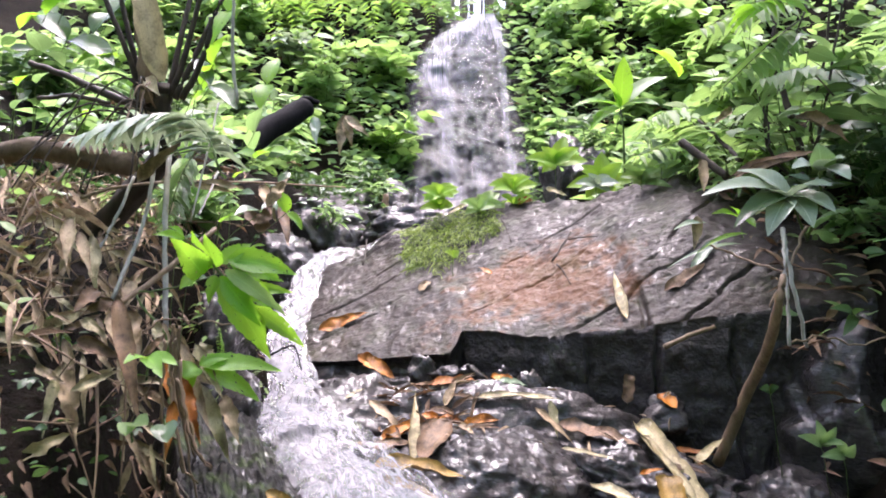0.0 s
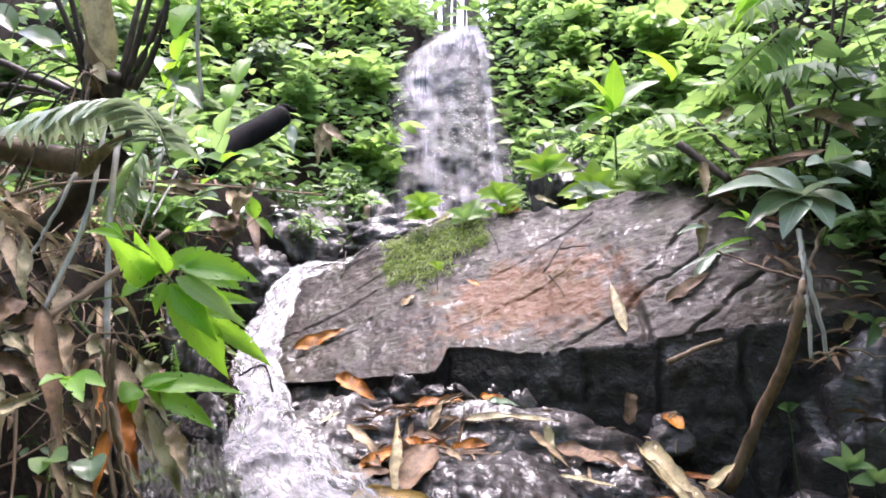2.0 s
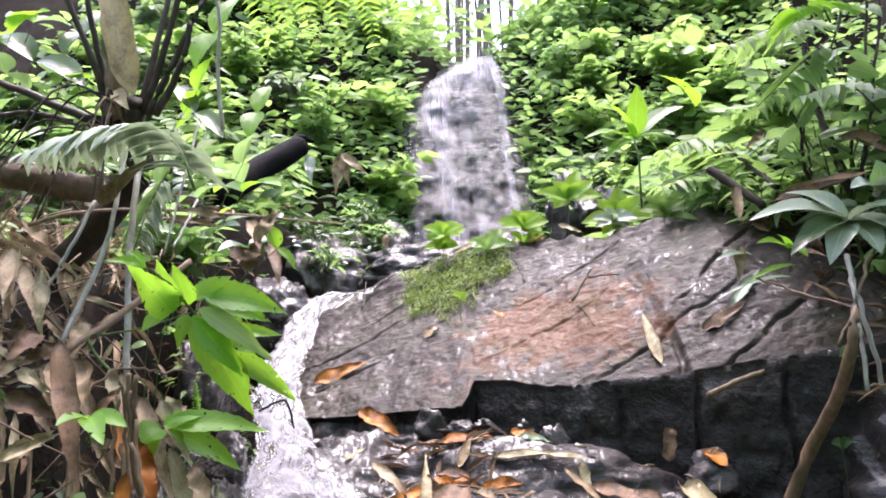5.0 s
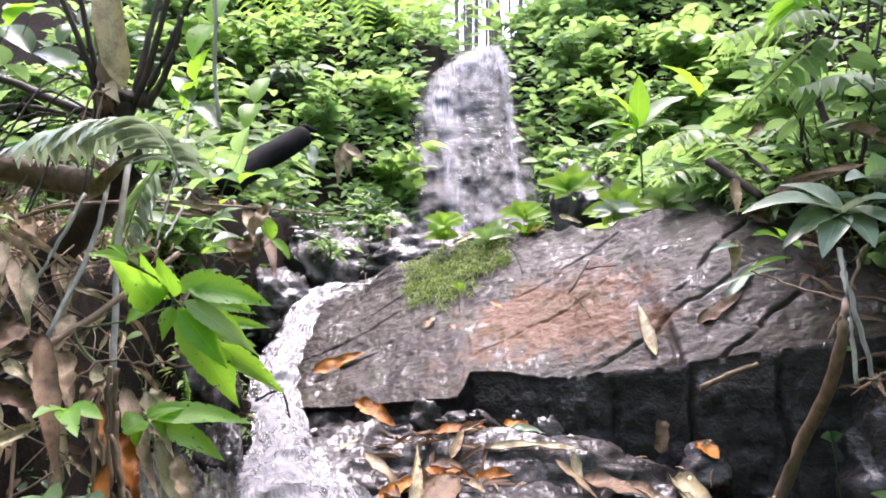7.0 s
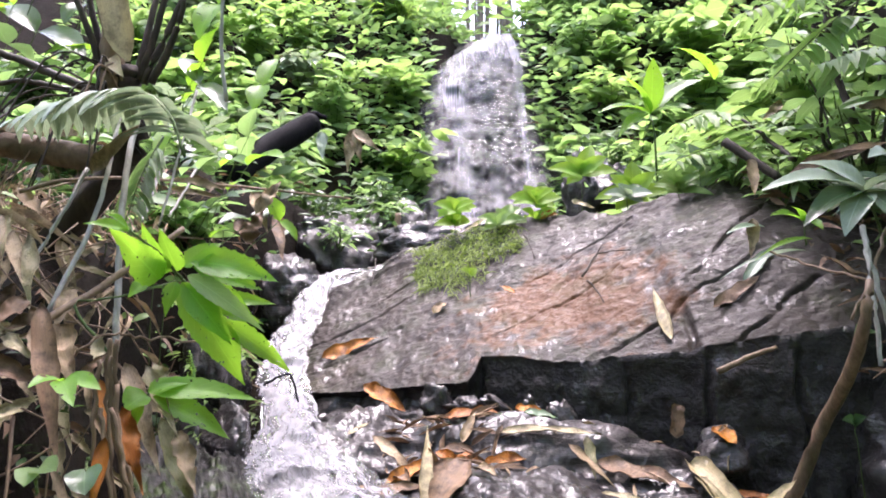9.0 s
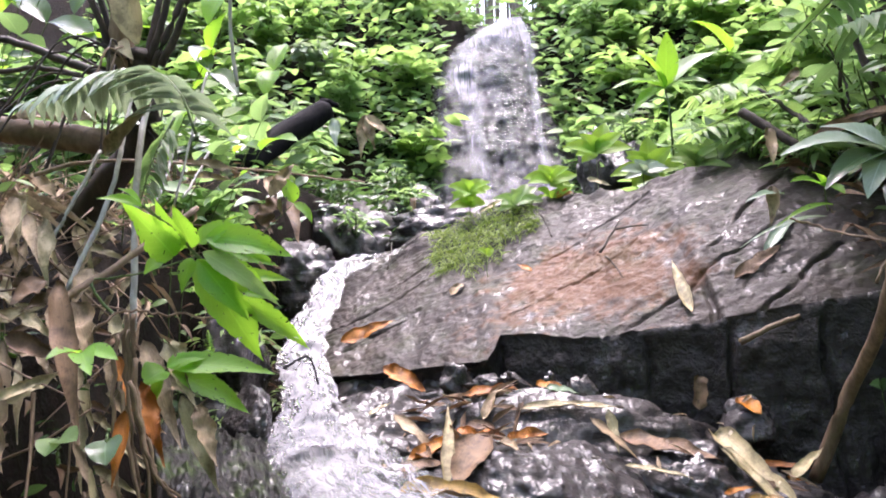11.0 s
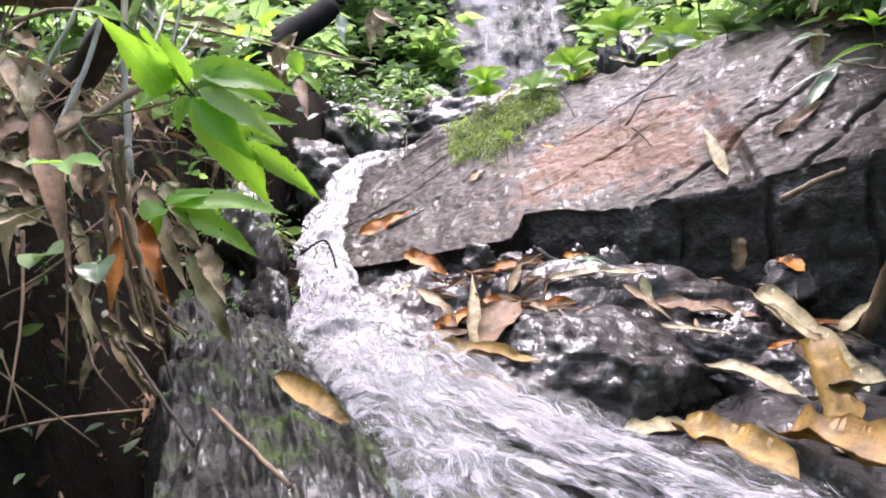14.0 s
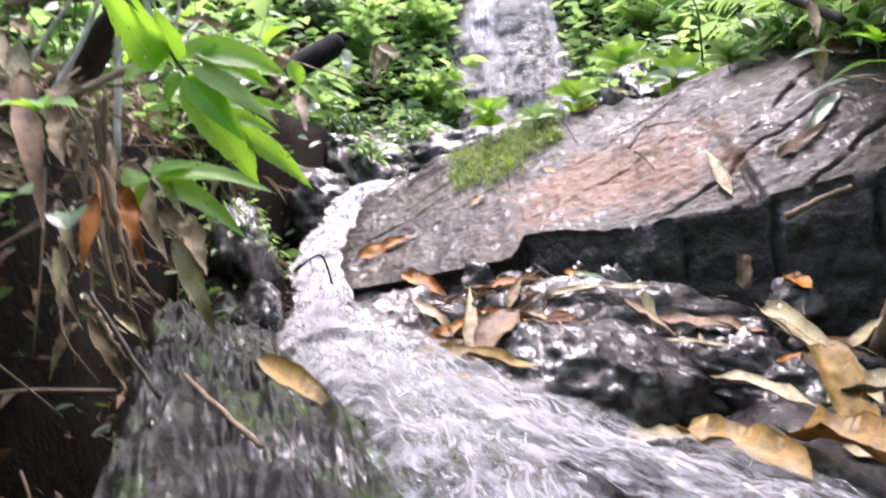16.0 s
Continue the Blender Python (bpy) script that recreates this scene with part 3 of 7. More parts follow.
def cliff():
    nu, nv = 130, 190
    u, z = np.linspace(-0.95, 1.35, nu), np.linspace(1.05, 4.35, nv)
    gx, gz = np.meshgrid(u, z, indexing="ij")
    x, zz = gx.ravel(), gz.ravel()
    p = np.stack([x, zz * 0, zz], 1)
    w = fbm(p, 1.6, 4, 21)
    y = face_y(zz + 0.12 * w + 0.05 * x)
    y += 0.10 * fbm(p, 2.4, 5, 22) + 0.04 * fbm(p, 9, 4, 23) + 0.16 * np.abs(x - 0.2) ** 2
    p[:, 1] = y
    ob = mesh_object("cliff_rock", p, grid_faces(nu, nv), CLIFF)
    return tagged(ob, "steep dark wet rock face with narrow ledges under the upper waterfall", "rock")


cliff()


def upper_fall():
    """The veil of water over the ledges, wide below and narrow at its lip."""
    top = root_empty("upper_waterfall", (0.2, 7.0, 1.95), "thin white veil of water spread over a ledged rock face", "waterfall")
    nv = 220
    z = np.linspace(4.38, 1.25, nv)

    def sheet(name, x_of, half_of, lift, foam, n, material, seed, label):
        v, uv, fo = [], [], []
        for i, h in enumerate(z):
            c, hw = x_of(h), half_of(h)
            for j in range(n):
                s = 2 * j / (n - 1) - 1
                x = c + s * hw
                v.append((x, 0, h))
                uv.append((x * 1.0 + seed, (4.4 - h) * 1.2))
                fo.append(foam * (1 - abs(s) ** 3) - 0.5 * abs(s) ** 5)
        p = np.array(v)
        w = fbm(p, 1.6, 4, 21)
        # white where it drops over a ledge, on the lip and over the sloping shoulder
        drop = (p[:, 2] + 0.12 * w + 0.05 * p[:, 0] - 1.9) / 0.27
        drop = drop - np.floor(drop)
        fo = np.array(fo) + 0.25 * np.exp(-((drop - 0.62) / 0.2) ** 2) - 0.1 + 0.7 * smooth01((p[:, 2] - 3.75) / 0.35) + 0.6 * np.exp(-((p[:, 0] + 0.2) / 0.25) ** 2 - ((p[:, 2] - 3.35) / 0.3) ** 2) - 0.45 * np.exp(-((p[:, 0] - 0.3) / 0.2) ** 2 - ((p[:, 2] - 2.9) / 0.6) ** 2)
        p[:, 1] = face_y(p[:, 2] + 0.12 * w + 0.05 * p[:, 0], 0.10) - 0.05 + 0.09 * fbm(p, 2.4, 2, 22) + 0.006 * fbm(p, 9, 4, 23) + 0.16 * np.abs(p[:, 0] - 0.2) ** 2 - lift - 0.03 + 0.006 * fbm(p, 7, 3, seed)
        hang(mesh_object(name, p, grid_faces(nv, n), material, uv=uv, attr=fo, label=label), top)

    edge_l = lambda h: np.interp(h, (1.9, 2.6, 3.16, 3.76, 4.15, 4.38), (-0.46, -0.48, -0.50, -0.36, 0.08, 0.30))
    edge_r = lambda h: np.interp(h, (1.9, 2.6, 3.16, 3.76, 4.15, 4.38), (0.80, 0.68, 0.62, 0.64, 0.62, 0.55))
    mid = lambda h: (edge_l(h) + edge_r(h)) / 2
    wid = lambda h: (edge_r(h) - edge_l(h)) / 2
    sheet("water_sheet", mid, lambda h: wid(h) * 1.1, 0.10, -0.05, 70, FALL, 31, "thin film of water over the rock")
    sheet("water_strand", lambda h: np.interp(h, (1.9, 2.5, 3.07, 3.4, 3.73, 4.05, 4.25, 4.4), (0.02, -0.01, -0.06, -0.14, -0.12, 0.14, 0.34, 0.42)), lambda h: np.interp(h, (1.9, 2.5, 3.0, 3.4, 3.8, 4.1, 4.4), (0.10, 0.09, 0.11, 0.16, 0.20, 0.17, 0.12)), 0.13, 0.45, 30, FALL, 33, "dense white strand")
    sheet("water_strand", lambda h: np.interp(h, (1.9, 2.25, 2.63, 3.14, 3.84, 4.4), (0.62, 0.60, 0.58, 0.59, 0.60, 0.50)), lambda h: np.interp(h, (1.9, 2.6, 4.4), (0.045, 0.04, 0.07)), 0.13, 0.6, 14, FALL, 35, "narrow side strand")
    sheet("water_strand", lambda h: np.interp(h, (1.9, 2.6, 3.4, 4.0, 4.4), (0.30, 0.26, 0.22, 0.34, 0.44)), lambda h: np.interp(h, (1.9, 2.8, 3.4, 4.4), (0.05, 0.08, 0.16, 0.10)), 0.12, 0.15, 18, FALL, 39, "broken middle strand")
    return top


upper_fall()


# ---- the lower chute and the stream ----
def ribbon(name, ctrl, widths, n, m, material, foam, bulge, parent, seed, label=""):
    c = np.array(curve_points(ctrl, n))
    w = np.interp(np.linspace(0, 1, n), np.linspace(0, 1, len(widths)), widths)
    fo_l = np.interp(np.linspace(0, 1, n), np.linspace(0, 1, len(foam)), foam)
    v, uv, fo = [], [], []
    run = 0.0
    for i in range(n):
        if i:
            run += np.linalg.norm(c[i] - c[i - 1])
        d = c[min(i + 1, n - 1)] - c[max(i - 1, 0)]
        side = np.array([d[1], -d[0], 0.0])
        side /= np.linalg.norm(side) + 1e-9
        up = np.cross(side, d)
        up /= np.linalg.norm(up) + 1e-9
        for j in range(m):
            s = 2 * j / (m - 1) - 1
            v.append(c[i] + side * s * w[i] + up * bulge * (1 - s * s) * w[i])
            uv.append((s * w[i] * 3 + seed, run * 1.6))
            fo.append(fo_l[i] - 0.9 * abs(s) ** 3)
    p = np.array(v)
    p += 0.020 * np.stack([fbm(p, 11, 4, seed), fbm(p, 11, 4, seed + 1), fbm(p, 13, 4, seed + 2)], 1) + 0.02 * np.stack([fbm(p, 3, 3, seed + 3)] * 3, 1)
    hang(mesh_object(name, p, grid_faces(n, m), material, uv=uv, attr=fo, label=label), parent)


def lower_stream():
    top = root_empty("stream", (-0.6, 2.8, 0.6), "white water tumbling beside the slab and spreading into a shallow stream", "stream")
    ctrl = ((-0.64, 4.72, 1.425), (-0.775, 4.50, 1.366), (-0.797, 4.10, 1.172), (-0.793, 3.72, 1.026), (-0.708, 3.42, 0.906), (-0.638, 3.18, 0.810), (-0.595, 2.95, 0.745), (-0.473, 2.70, 0.715))
    ribbon("chute", ctrl, (0.05, 0.085, 0.09, 0.095, 0.105, 0.125, 0.16, 0.18), 150, 34, CHUTE, (-0.1, 0.3, 0.4, 0.45, 0.5, 0.5, 0.45, 0.3), 0.35, top, 41, "foaming white chute")
    ribbon("chute", ((-0.30, 4.70, 1.555), (-0.48, 4.62, 1.445), (-0.62, 4.52, 1.385), (-0.74, 4.40, 1.32)), (0.02, 0.035, 0.045, 0.05), 60, 14, CHUTE, (-0.5, -0.1, 0.1, 0.2), 0.15, top, 47, "thin film sliding off the slab's crest")
    main = ((-0.62, 3.05, 0.76), (-0.44, 2.68, 0.732), (-0.26, 2.36, 0.704), (0.02, 2.08, 0.64), (0.32, 1.82, 0.565), (0.75, 1.50, 0.44))
    ribbon("rapid", main, (0.15, 0.20, 0.18, 0.17, 0.18, 0.22), 130, 34, STREAM, (1.1, 0.9, 0.6, 0.5, 0.4, 0.3), 0.08, top, 57, "foaming streak down the middle of the stream")
    ribbon("rapid", ((-0.44, 2.55, 0.742), (-0.28, 2.15, 0.725), (-0.14, 1.80, 0.705), (-0.02, 1.45, 0.655), (0.06, 1.10, 0.53)), (0.08, 0.11, 0.10, 0.11, 0.12), 90, 22, STREAM, (0.7, 0.4, 0.3, 0.5, 0.4), 0.08, top, 63, "foaming streak beside the sloping rock")
    run = np.concatenate([np.linspace(-3.5, 0.9, 70)[:-1], np.linspace(0.9, 3.05, 150)])
    nx, ny = 190, len(run)
    gs, gy = np.meshgrid(np.linspace(0, 1, nx), run, indexing="ij")
    y = gy.ravel()
    left = np.interp(y, (-3.5, 0, 0.9, 1.3, 1.6, 1.85, 2.2, 2.6, 3.05), (-1.75, -0.5, 0.02, -0.10, -0.20, -0.33, -0.46, -0.62, -0.74))
    right = np.interp(y, (-3.5, 0.9, 1.6, 1.9, 2.1, 2.3, 2.6, 3.05), (1.5, 1.3, 0.86, 0.54, 0.34, 0.17, -0.02, -0.36))
    x = left + gs.ravel() * (right - left)
    z = 0.63 - 0.30 * x - 0.08 * (y - 2.12) - 0.35 * np.maximum(1.75 - y, 0) ** 2
    z = np.where(y < 1.3, np.maximum(z, land(np.clip(x, -0.1, 1.2), y) + 0.09), z)
    p = np.stack([x, y, z], 1)
    along = x * 0.83 - y * 0.55
    across = x * 0.55 + y * 0.83
    q = np.stack([along * 2.2, across * 7, z * 0], 1)
    p[:, 2] += 0.022 * fbm(q, 1.3, 5, 51) + 0.012 * fbm(p, 12, 4, 52) + 0.006 * fbm(p, 34, 3, 53)
    foam = np.clip(1.2 - 0.9 * np.hypot(x + 0.55, (y - 2.75)), 0, 1) + 0.5 * np.exp(-((across - 1.86) / 0.25) ** 2) + 0.1
    p[:, 2] -= 0.14 * np.clip(1 - (x - left) / 0.11, 0, 1) ** 1.5 + 0.06 * np.clip(1 - (right - x) / 0.09, 0, 1) ** 1.5
    hang(mesh_object("flowing_sheet", p, grid_faces(nx, ny), STREAM, uv=np.stack([across, along * 1.0], 1), attr=foam, label="shallow rippled stream with streaks of foam"), top)


lower_stream()


def splash():
    """Drops thrown up where the chute meets the stream."""
    g = np.random.default_rng(77)
    drop = np.array([(0, 0, 1), (0.9, 0, -0.3), (-0.45, 0.8, -0.3), (-0.45, -0.8, -0.3), (0, 0, -1)], float)
    tri = np.array([(0, 1, 2), (0, 2, 3), (0, 3, 1), (4, 2, 1), (4, 3, 2), (4, 1, 3)])
    v, f = [], []
    for i in range(420):
        t = g.uniform(0, 1)
        c = np.array([-0.62 + g.normal(0, 0.13), 2.95 + g.normal(0, 0.16), 0.78 + abs(g.normal(0, 0.05))]) if t < 0.6 else np.array([-0.76 + g.normal(0, 0.07), g.uniform(3.1, 4.3), 0])
        if c[2] == 0:
            c[2] = np.interp(c[1], (3.1, 3.55, 4.3), (0.85, 1.02, 1.36)) + abs(g.normal(0, 0.04))
        f += [tuple(q + len(v) for q in k) for k in tri]
        v += [c + d * g.uniform(0.0015, 0.004) for d in drop]
    tagged(mesh_object("splash_drops", v, f, CHUTE, uv=[(0, 0)] * len(v), attr=[1.5] * len(v)), "white drops splashing up from the chute", "water drops", kind="stuff")


splash()

# ---- smaller rocks of the gully ----
rock("boulder", (0.24, 2.70, 0.54), (0.40, 0.35, 0.26), DARK, "low black boulder, wet and half buried in leaf litter", 3, (4, 6, 10), 0.13, 12, 6)
rock("boulder", (0.72, 2.80, 0.46), (0.40, 0.30, 0.22), DARK, "low dark boulder under dead bamboo leaves", 5, (5, 8, -20), 0.22, 10, 6)
rock("boulder", (0.22, 3.12, 0.60), (0.62, 0.26, 0.25), DARK, "long dark rock at the slab's foot, strewn with leaves", 8, (0, 0, -6), 0.15, 7)
rock("boulder", (-0.30, 3.22, 0.62), (0.36, 0.34, 0.24), DARK, "dark stepped rock beside the chute, wet and glittering", 9, (6, 8, 20), 0.24, 10)
rock("boulder", (-0.20, 2.78, 0.56), (0.22, 0.26, 0.16), DARK, "small wet rock at the edge of the stream", 12, (0, 10, 40), 0.2, 7)

WATER_Y, WATER_X = (0.9, 1.3, 1.6, 1.85, 2.2, 2.6, 3.05), (-0.02, -0.14, -0.25, -0.38, -0.52, -0.72, -0.82)


def sloping_rock():
    """One long low rock along the stream's edge, its beds running down with the water."""
    nu, nv = 170, 170
    gy, gs = np.meshgrid(np.linspace(0.85, 2.85, nu), np.linspace(0, 1, nv), indexing="ij")
    y, s = gy.ravel(), gs.ravel()
    xl = np.interp(y, WATER_Y, WATER_X)
    zw = 0.63 - 0.30 * xl - 0.08 * (y - 2.12) - 0.35 * np.maximum(1.75 - y, 0) ** 2
    x = xl + 0.17 - 0.47 * s
    z = zw + np.interp(s, (0, 0.16, 0.32, 0.45, 0.6, 0.75, 0.9, 1), (-0.16, -0.07, -0.025, 0.0, 0.015, 0.04, 0.05, -0.1))
    p = np.stack([x, y, z], 1)
    q = np.stack([x * 1.0 + y * 0.45, (y - x * 0.9) * 0.28, z * 0], 1)
    p[:, 2] += 0.045 * fbm(q, 9, 4, 91) + 0.022 * fbm(p, 5, 4, 92) + 0.020 * fbm(q, 24, 4, 93) + 0.007 * fbm(q, 70, 3, 94)
    ob = mesh_object("boulder", p, grid_faces(nu, nv), MOSSY)
    tagged(ob, "long low sloping grey rock, wet and ribbed, beside the stream", "rock")


sloping_rock()


def foot_rock():
    """Wet broken beds that step down from under the slab's lower corner to the water."""
    nu, nv = 230, 110
    gx, gs = np.meshgrid(np.linspace(-0.70, 0.80, nu), np.linspace(0, 1, nv), indexing="ij")
    x, s = gx.ravel(), gs.ravel()
    y = np.interp(x, SX, SY) + 0.10 - 0.62 * s
    z0 = np.interp(x, (-0.74, -0.2, 0.02, 0.12, 0.3, 0.8), (0.845, 0.892, 0.898, 0.90, 0.83, 0.63))
    drop = s + 0.07 * fbm(np.stack([x, s, s * 0], 1), 3.0, 4, 95)
    k = drop * 5.5
    stepped = np.floor(k) + np.clip((k - np.floor(k)) * 2.6 - 1.6, 0, 1)
    z = z0 - (0.55 * stepped / 5.5 + 0.45 * drop) * 0.34
    p = np.stack([x, y, z], 1)
    p[:, 2] += 0.020 * fbm(p, 6, 5, 96) + 0.008 * fbm(p, 24, 4, 97)
    p[:, 1] += 0.03 * fbm(p, 8, 4, 98)
    ob = mesh_object("boulder", p, grid_faces(nu, nv), DARK)
    tagged(ob, "wet broken rock stepping down from under the slab's corner", "rock")


foot_rock()
for i, (x, y, z, s) in enumerate(((0.02, 3.30, 0.86, 0.06), (0.14, 3.26, 0.84, 0.075), (0.27, 3.20, 0.82, 0.06), (0.36, 3.16, 0.80, 0.08), (0.47, 3.10, 0.77, 0.055), (0.09, 3.20, 0.80, 0.05), (0.56, 3.08, 0.74, 0.07), (-0.10, 3.36, 0.86, 0.07), (0.31, 3.08, 0.76, 0.05))):
    rock("stone", (x, y, z), (s * 1.5, s, s * 0.7), DARK, "broken black stone wedged under the slab's edge", 40 + i, (20 * i, 35 * i, 50 * i), 0.34, 14, 4, "stone", "stones under the slab")
rock("boulder", (-1.05, 3.58, 0.95), (0.15, 0.42, 0.34), DARK, "upright dark rock beside the chute, hung with small ferns", 31, (0, 4, 12), 0.16, 8)
rock("boulder", (-1.02, 3.28, 0.74), (0.17, 0.34, 0.28), DARK, "dark rock behind the white chute", 18, (0, 10, 10), 0.2, 8)
rock("boulder", (-1.02, 4.55, 1.30), (0.22, 0.30, 0.26), DARK, "black wet rock where the water enters the chute", 19, (0, 0, 10), 0.2, 8)
rock("boulder", (-0.80, 2.98, 0.80), (0.10, 0.13, 0.13), DARK, "brown wet rock with water running over it", 32, (0, 0, 20), 0.12, 7)
rock("boulder", (1.28, 2.78, 0.42), (0.20, 0.20, 0.16), DARK, "dark round stone at the foot of the bank", 21, (0, 0, 0), 0.15, 6)
rock("boulder", (0.889, 3.000, 0.779), (0.075, 0.06, 0.05), DARK, "round black stone, wet, at the foot of the slab", 22, (0, 0, 0), 0.12, 4, 4)
rock("boulder", (0.877, 2.960, 0.724), (0.10, 0.09, 0.07), DARK, "black stone under a smaller one", 26, (0, 0, 30), 0.14, 5, 4)
rock("boulder", (1.62, 2.95, 0.60), (0.32, 0.34, 0.50), DARK, "dark rock wall under the overhanging bank", 23, (0, 0, 20), 0.16, 8)
rock("boulder", (0.70, 2.22, 0.37), (0.52, 0.44, 0.19), DARK, "flat dark rock under bamboo sheaths beside the stream", 33, (0, 6, 0), 0.18, 8)
rock("boulder", (0.05, 1.62, 0.47), (0.15, 0.12, 0.17), DARK, "black stone breaking the stream", 24, (0, 0, 0), 0.2, 7)
rock("boulder", (-0.02, 5.0, 1.52), (0.55, 0.28, 0.22), DARK, "dark ledge rock behind the slab", 25, (0, 0, 0), 0.2, 8)

rock("boulder", (-0.66, 6.35, 1.55), (0.36, 0.5, 0.50), DARK, "dark dripping rock beside the upper fall, hung with ferns", 27, (0, 0, 15), 0.2, 8)
rock("boulder", (-0.95, 5.35, 1.55), (0.35, 0.4, 0.42), DARK, "dark rock above the chute, hung with small plants", 28, (0, 0, 30), 0.2, 8)
rock("boulder", (1.05, 6.3, 1.95), (0.32, 0.5, 0.5), DARK, "black hollowed rock beside the upper fall", 29, (0, 0, -15), 0.2, 8)

# a look-up of the solid ground, to lay things on
from mathutils.bvhtree import BVHTree


def solid_tree():
    vs, fs = [], []
    for ob in list(scene.objects):
        if ob.type == "MESH" and ob.name.split(".")[0] in ("ground", "slab_rock", "boulder", "cliff_rock"):
            k = len(vs)
            m = ob.matrix_basis
            vs += [m @ q.co for q in ob.data.vertices]
            fs += [tuple(k + i for i in q.vertices) for q in ob.data.polygons]
    return BVHTree.FromPolygons(vs, fs)


SOLID = solid_tree()


def rest(x, y, above=8.0):
    """Where something dropped at (x, y) comes to lie, and which way it faces there."""
    p, nn, _, _ = SOLID.ray_cast(Vector((x, y, above)), Vector((0, 0, -1)))
    if p is None:
        return Vector((x, y, 0)), Vector((0, 0, 1))
    return p, (nn if nn.z > 0 else -nn)

# ---- shrubs on the slopes ----
OVATE, LANCE, BROAD = small_leaf("ovate"), small_leaf("lance", 0.3, 0.5), small_leaf("broad", 0.15, 0.3)
CURLED = small_leaf("lance", 0.5, 0.5)
FLAT = small_leaf("lance", 0.5, 0.12)


def shrub(at, height, spread, leaves, size, material, label, seed, shape=OVATE, lean=(0, -0.25), group="shrubs on the slope", ratio=0.45):
    """Thin stems from one root, each ending in whorls of leaves."""
    g = np.random.default_rng(seed)
    thing = root_empty("shrub", at, label, "shrub", group)
    stems = max(4, int(leaves / 9))
    sv, sf, su, pos, dr = [], [], [], [], []
    k = 0
    for i in range(stems):
        a, r = g.uniform(0, 2 * math.pi), spread * math.sqrt(g.uniform(0.02, 1))
        h = height * g.uniform(0.45, 1.0) * (1.1 - 0.4 * r / spread)
        tip = np.array([math.cos(a) * r + lean[0] * h, math.sin(a) * r + lean[1] * h, h])
        mid = tip * np.array([0.35, 0.35, 0.6]) + g.normal(0, 0.02, 3)
        pts = curve_points([(0, 0, -0.03), mid, tip], 7)
        v, f, uv = tube(pts, (0.006, 0.0025), 4)
        sv += list(v)
        sf += [tuple(k + q for q in x) for x in f]
        su += list(uv)
        k = len(sv)
        n = int(round(leaves / stems))
        for j in range(n):
            t = 1 - 0.6 * (j / max(n, 1)) ** 1.2
            base = np.array(pts[min(6, int(t * 6))])
            aa = j * 2.4 + g.uniform(-0.5, 0.5)
            pos.append(base + g.normal(0, 0.012, 3))
            dr.append((math.cos(aa), math.sin(aa), g.uniform(-0.45, 0.5)))
    pos, dr = np.array(pos), np.array(dr)
    ln = size * g.uniform(0.6, 1.25, len(pos))
    v, f, uv = gather(shape, pos, dr, ln, ln * ratio * g.uniform(0.8, 1.2, len(pos)), g.normal(0, 0.5, len(pos)))
    mesh_object("stem", sv, sf, GREENSTEM, thing, uv=su)
    mesh_object("foliage", v, f, material, thing, uv=uv)["kind"] = "stuff"
    return thing


def ground_at(x, y):
    return rest(x, y)[0]


def bare_rock(x, y):
    """The dark wet rock on both sides of the upper fall, where little grows."""
    return (-1.3 < x < -0.2 and 4.8 < y < 7.3) or (0.8 < x < 1.35 and 5.1 < y < 7.0) or (-0.55 < x < 0.85 and 7.0 < y < 9.3) or (y > 10.3 and -0.25 < x < 0.115 * y)


def hillside():
    g = np.random.default_rng(11)
    kinds = ((BUSH, OVATE, 0.14, 0.45, "leafy green shrub on the damp slope"), (FRESH, OVATE, 0.15, 0.42, "light green shrub on the damp slope"), (DEEP, LANCE, 0.16, 0.32, "dark green shrub with narrow leaves"), (BUSH, LANCE, 0.20, 0.28, "green shrub with long narrow leaves"), (GREY, OVATE, 0.13, 0.45, "shrub with dull silvery green leaves"), (FRESH, BROAD, 0.13, 0.7, "bright shrub with broad round leaves"))
    zones = ((-5.0, -0.6, 13.0, 17.0, 26, 2.2), (1.1, 5.5, 13.0, 17.0, 24, 2.2), (-3.6, -1.05, 3.6, 5.4, 12, 1.0), (-3.2, -0.55, 5.4, 7.6, 34, 1.0), (-3.4, -0.30, 7.6, 9.8, 30, 1.0), (-4.5, 5.0, 9.9, 13.0, 44, 1.25), (1.15, 3.6, 4.3, 6.2, 26, 1.0), (0.95, 3.6, 6.2, 7.9, 26, 1.0), (0.85, 4.0, 7.9, 9.9, 28, 1.0), (1.9, 3.4, 2.9, 4.3, 14, 1.0))
    k = 100
    for x0, x1, y0, y1, n, big in zones:
        for i in range(n):
            x, y = g.uniform(x0, x1), g.uniform(y0, y1)
            edge = np.interp(y, LEFT_Y, LEFT_X)
            if edge - 0.02 < x < np.interp(y, RIGHT_Y, RIGHT_X) + 0.02 and y < 9.6 or bare_rock(x, y):
                continue
            m, sh, size, ratio, label = kinds[int(g.choice(6, p=(0.32, 0.22, 0.14, 0.14, 0.12, 0.06) if y < 6.5 else (0.22, 0.42, 0.06, 0.14, 0.06, 0.10)))]
            far = 1.0 if y > 5 else 0.85
            # shade of the left bank, put into leaf colour: light shrubs turn dark
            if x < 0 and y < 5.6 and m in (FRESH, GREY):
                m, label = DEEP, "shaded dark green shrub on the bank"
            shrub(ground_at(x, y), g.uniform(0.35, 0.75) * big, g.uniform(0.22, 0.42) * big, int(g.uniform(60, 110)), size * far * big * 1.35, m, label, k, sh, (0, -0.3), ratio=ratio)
            k += 1


hillside()


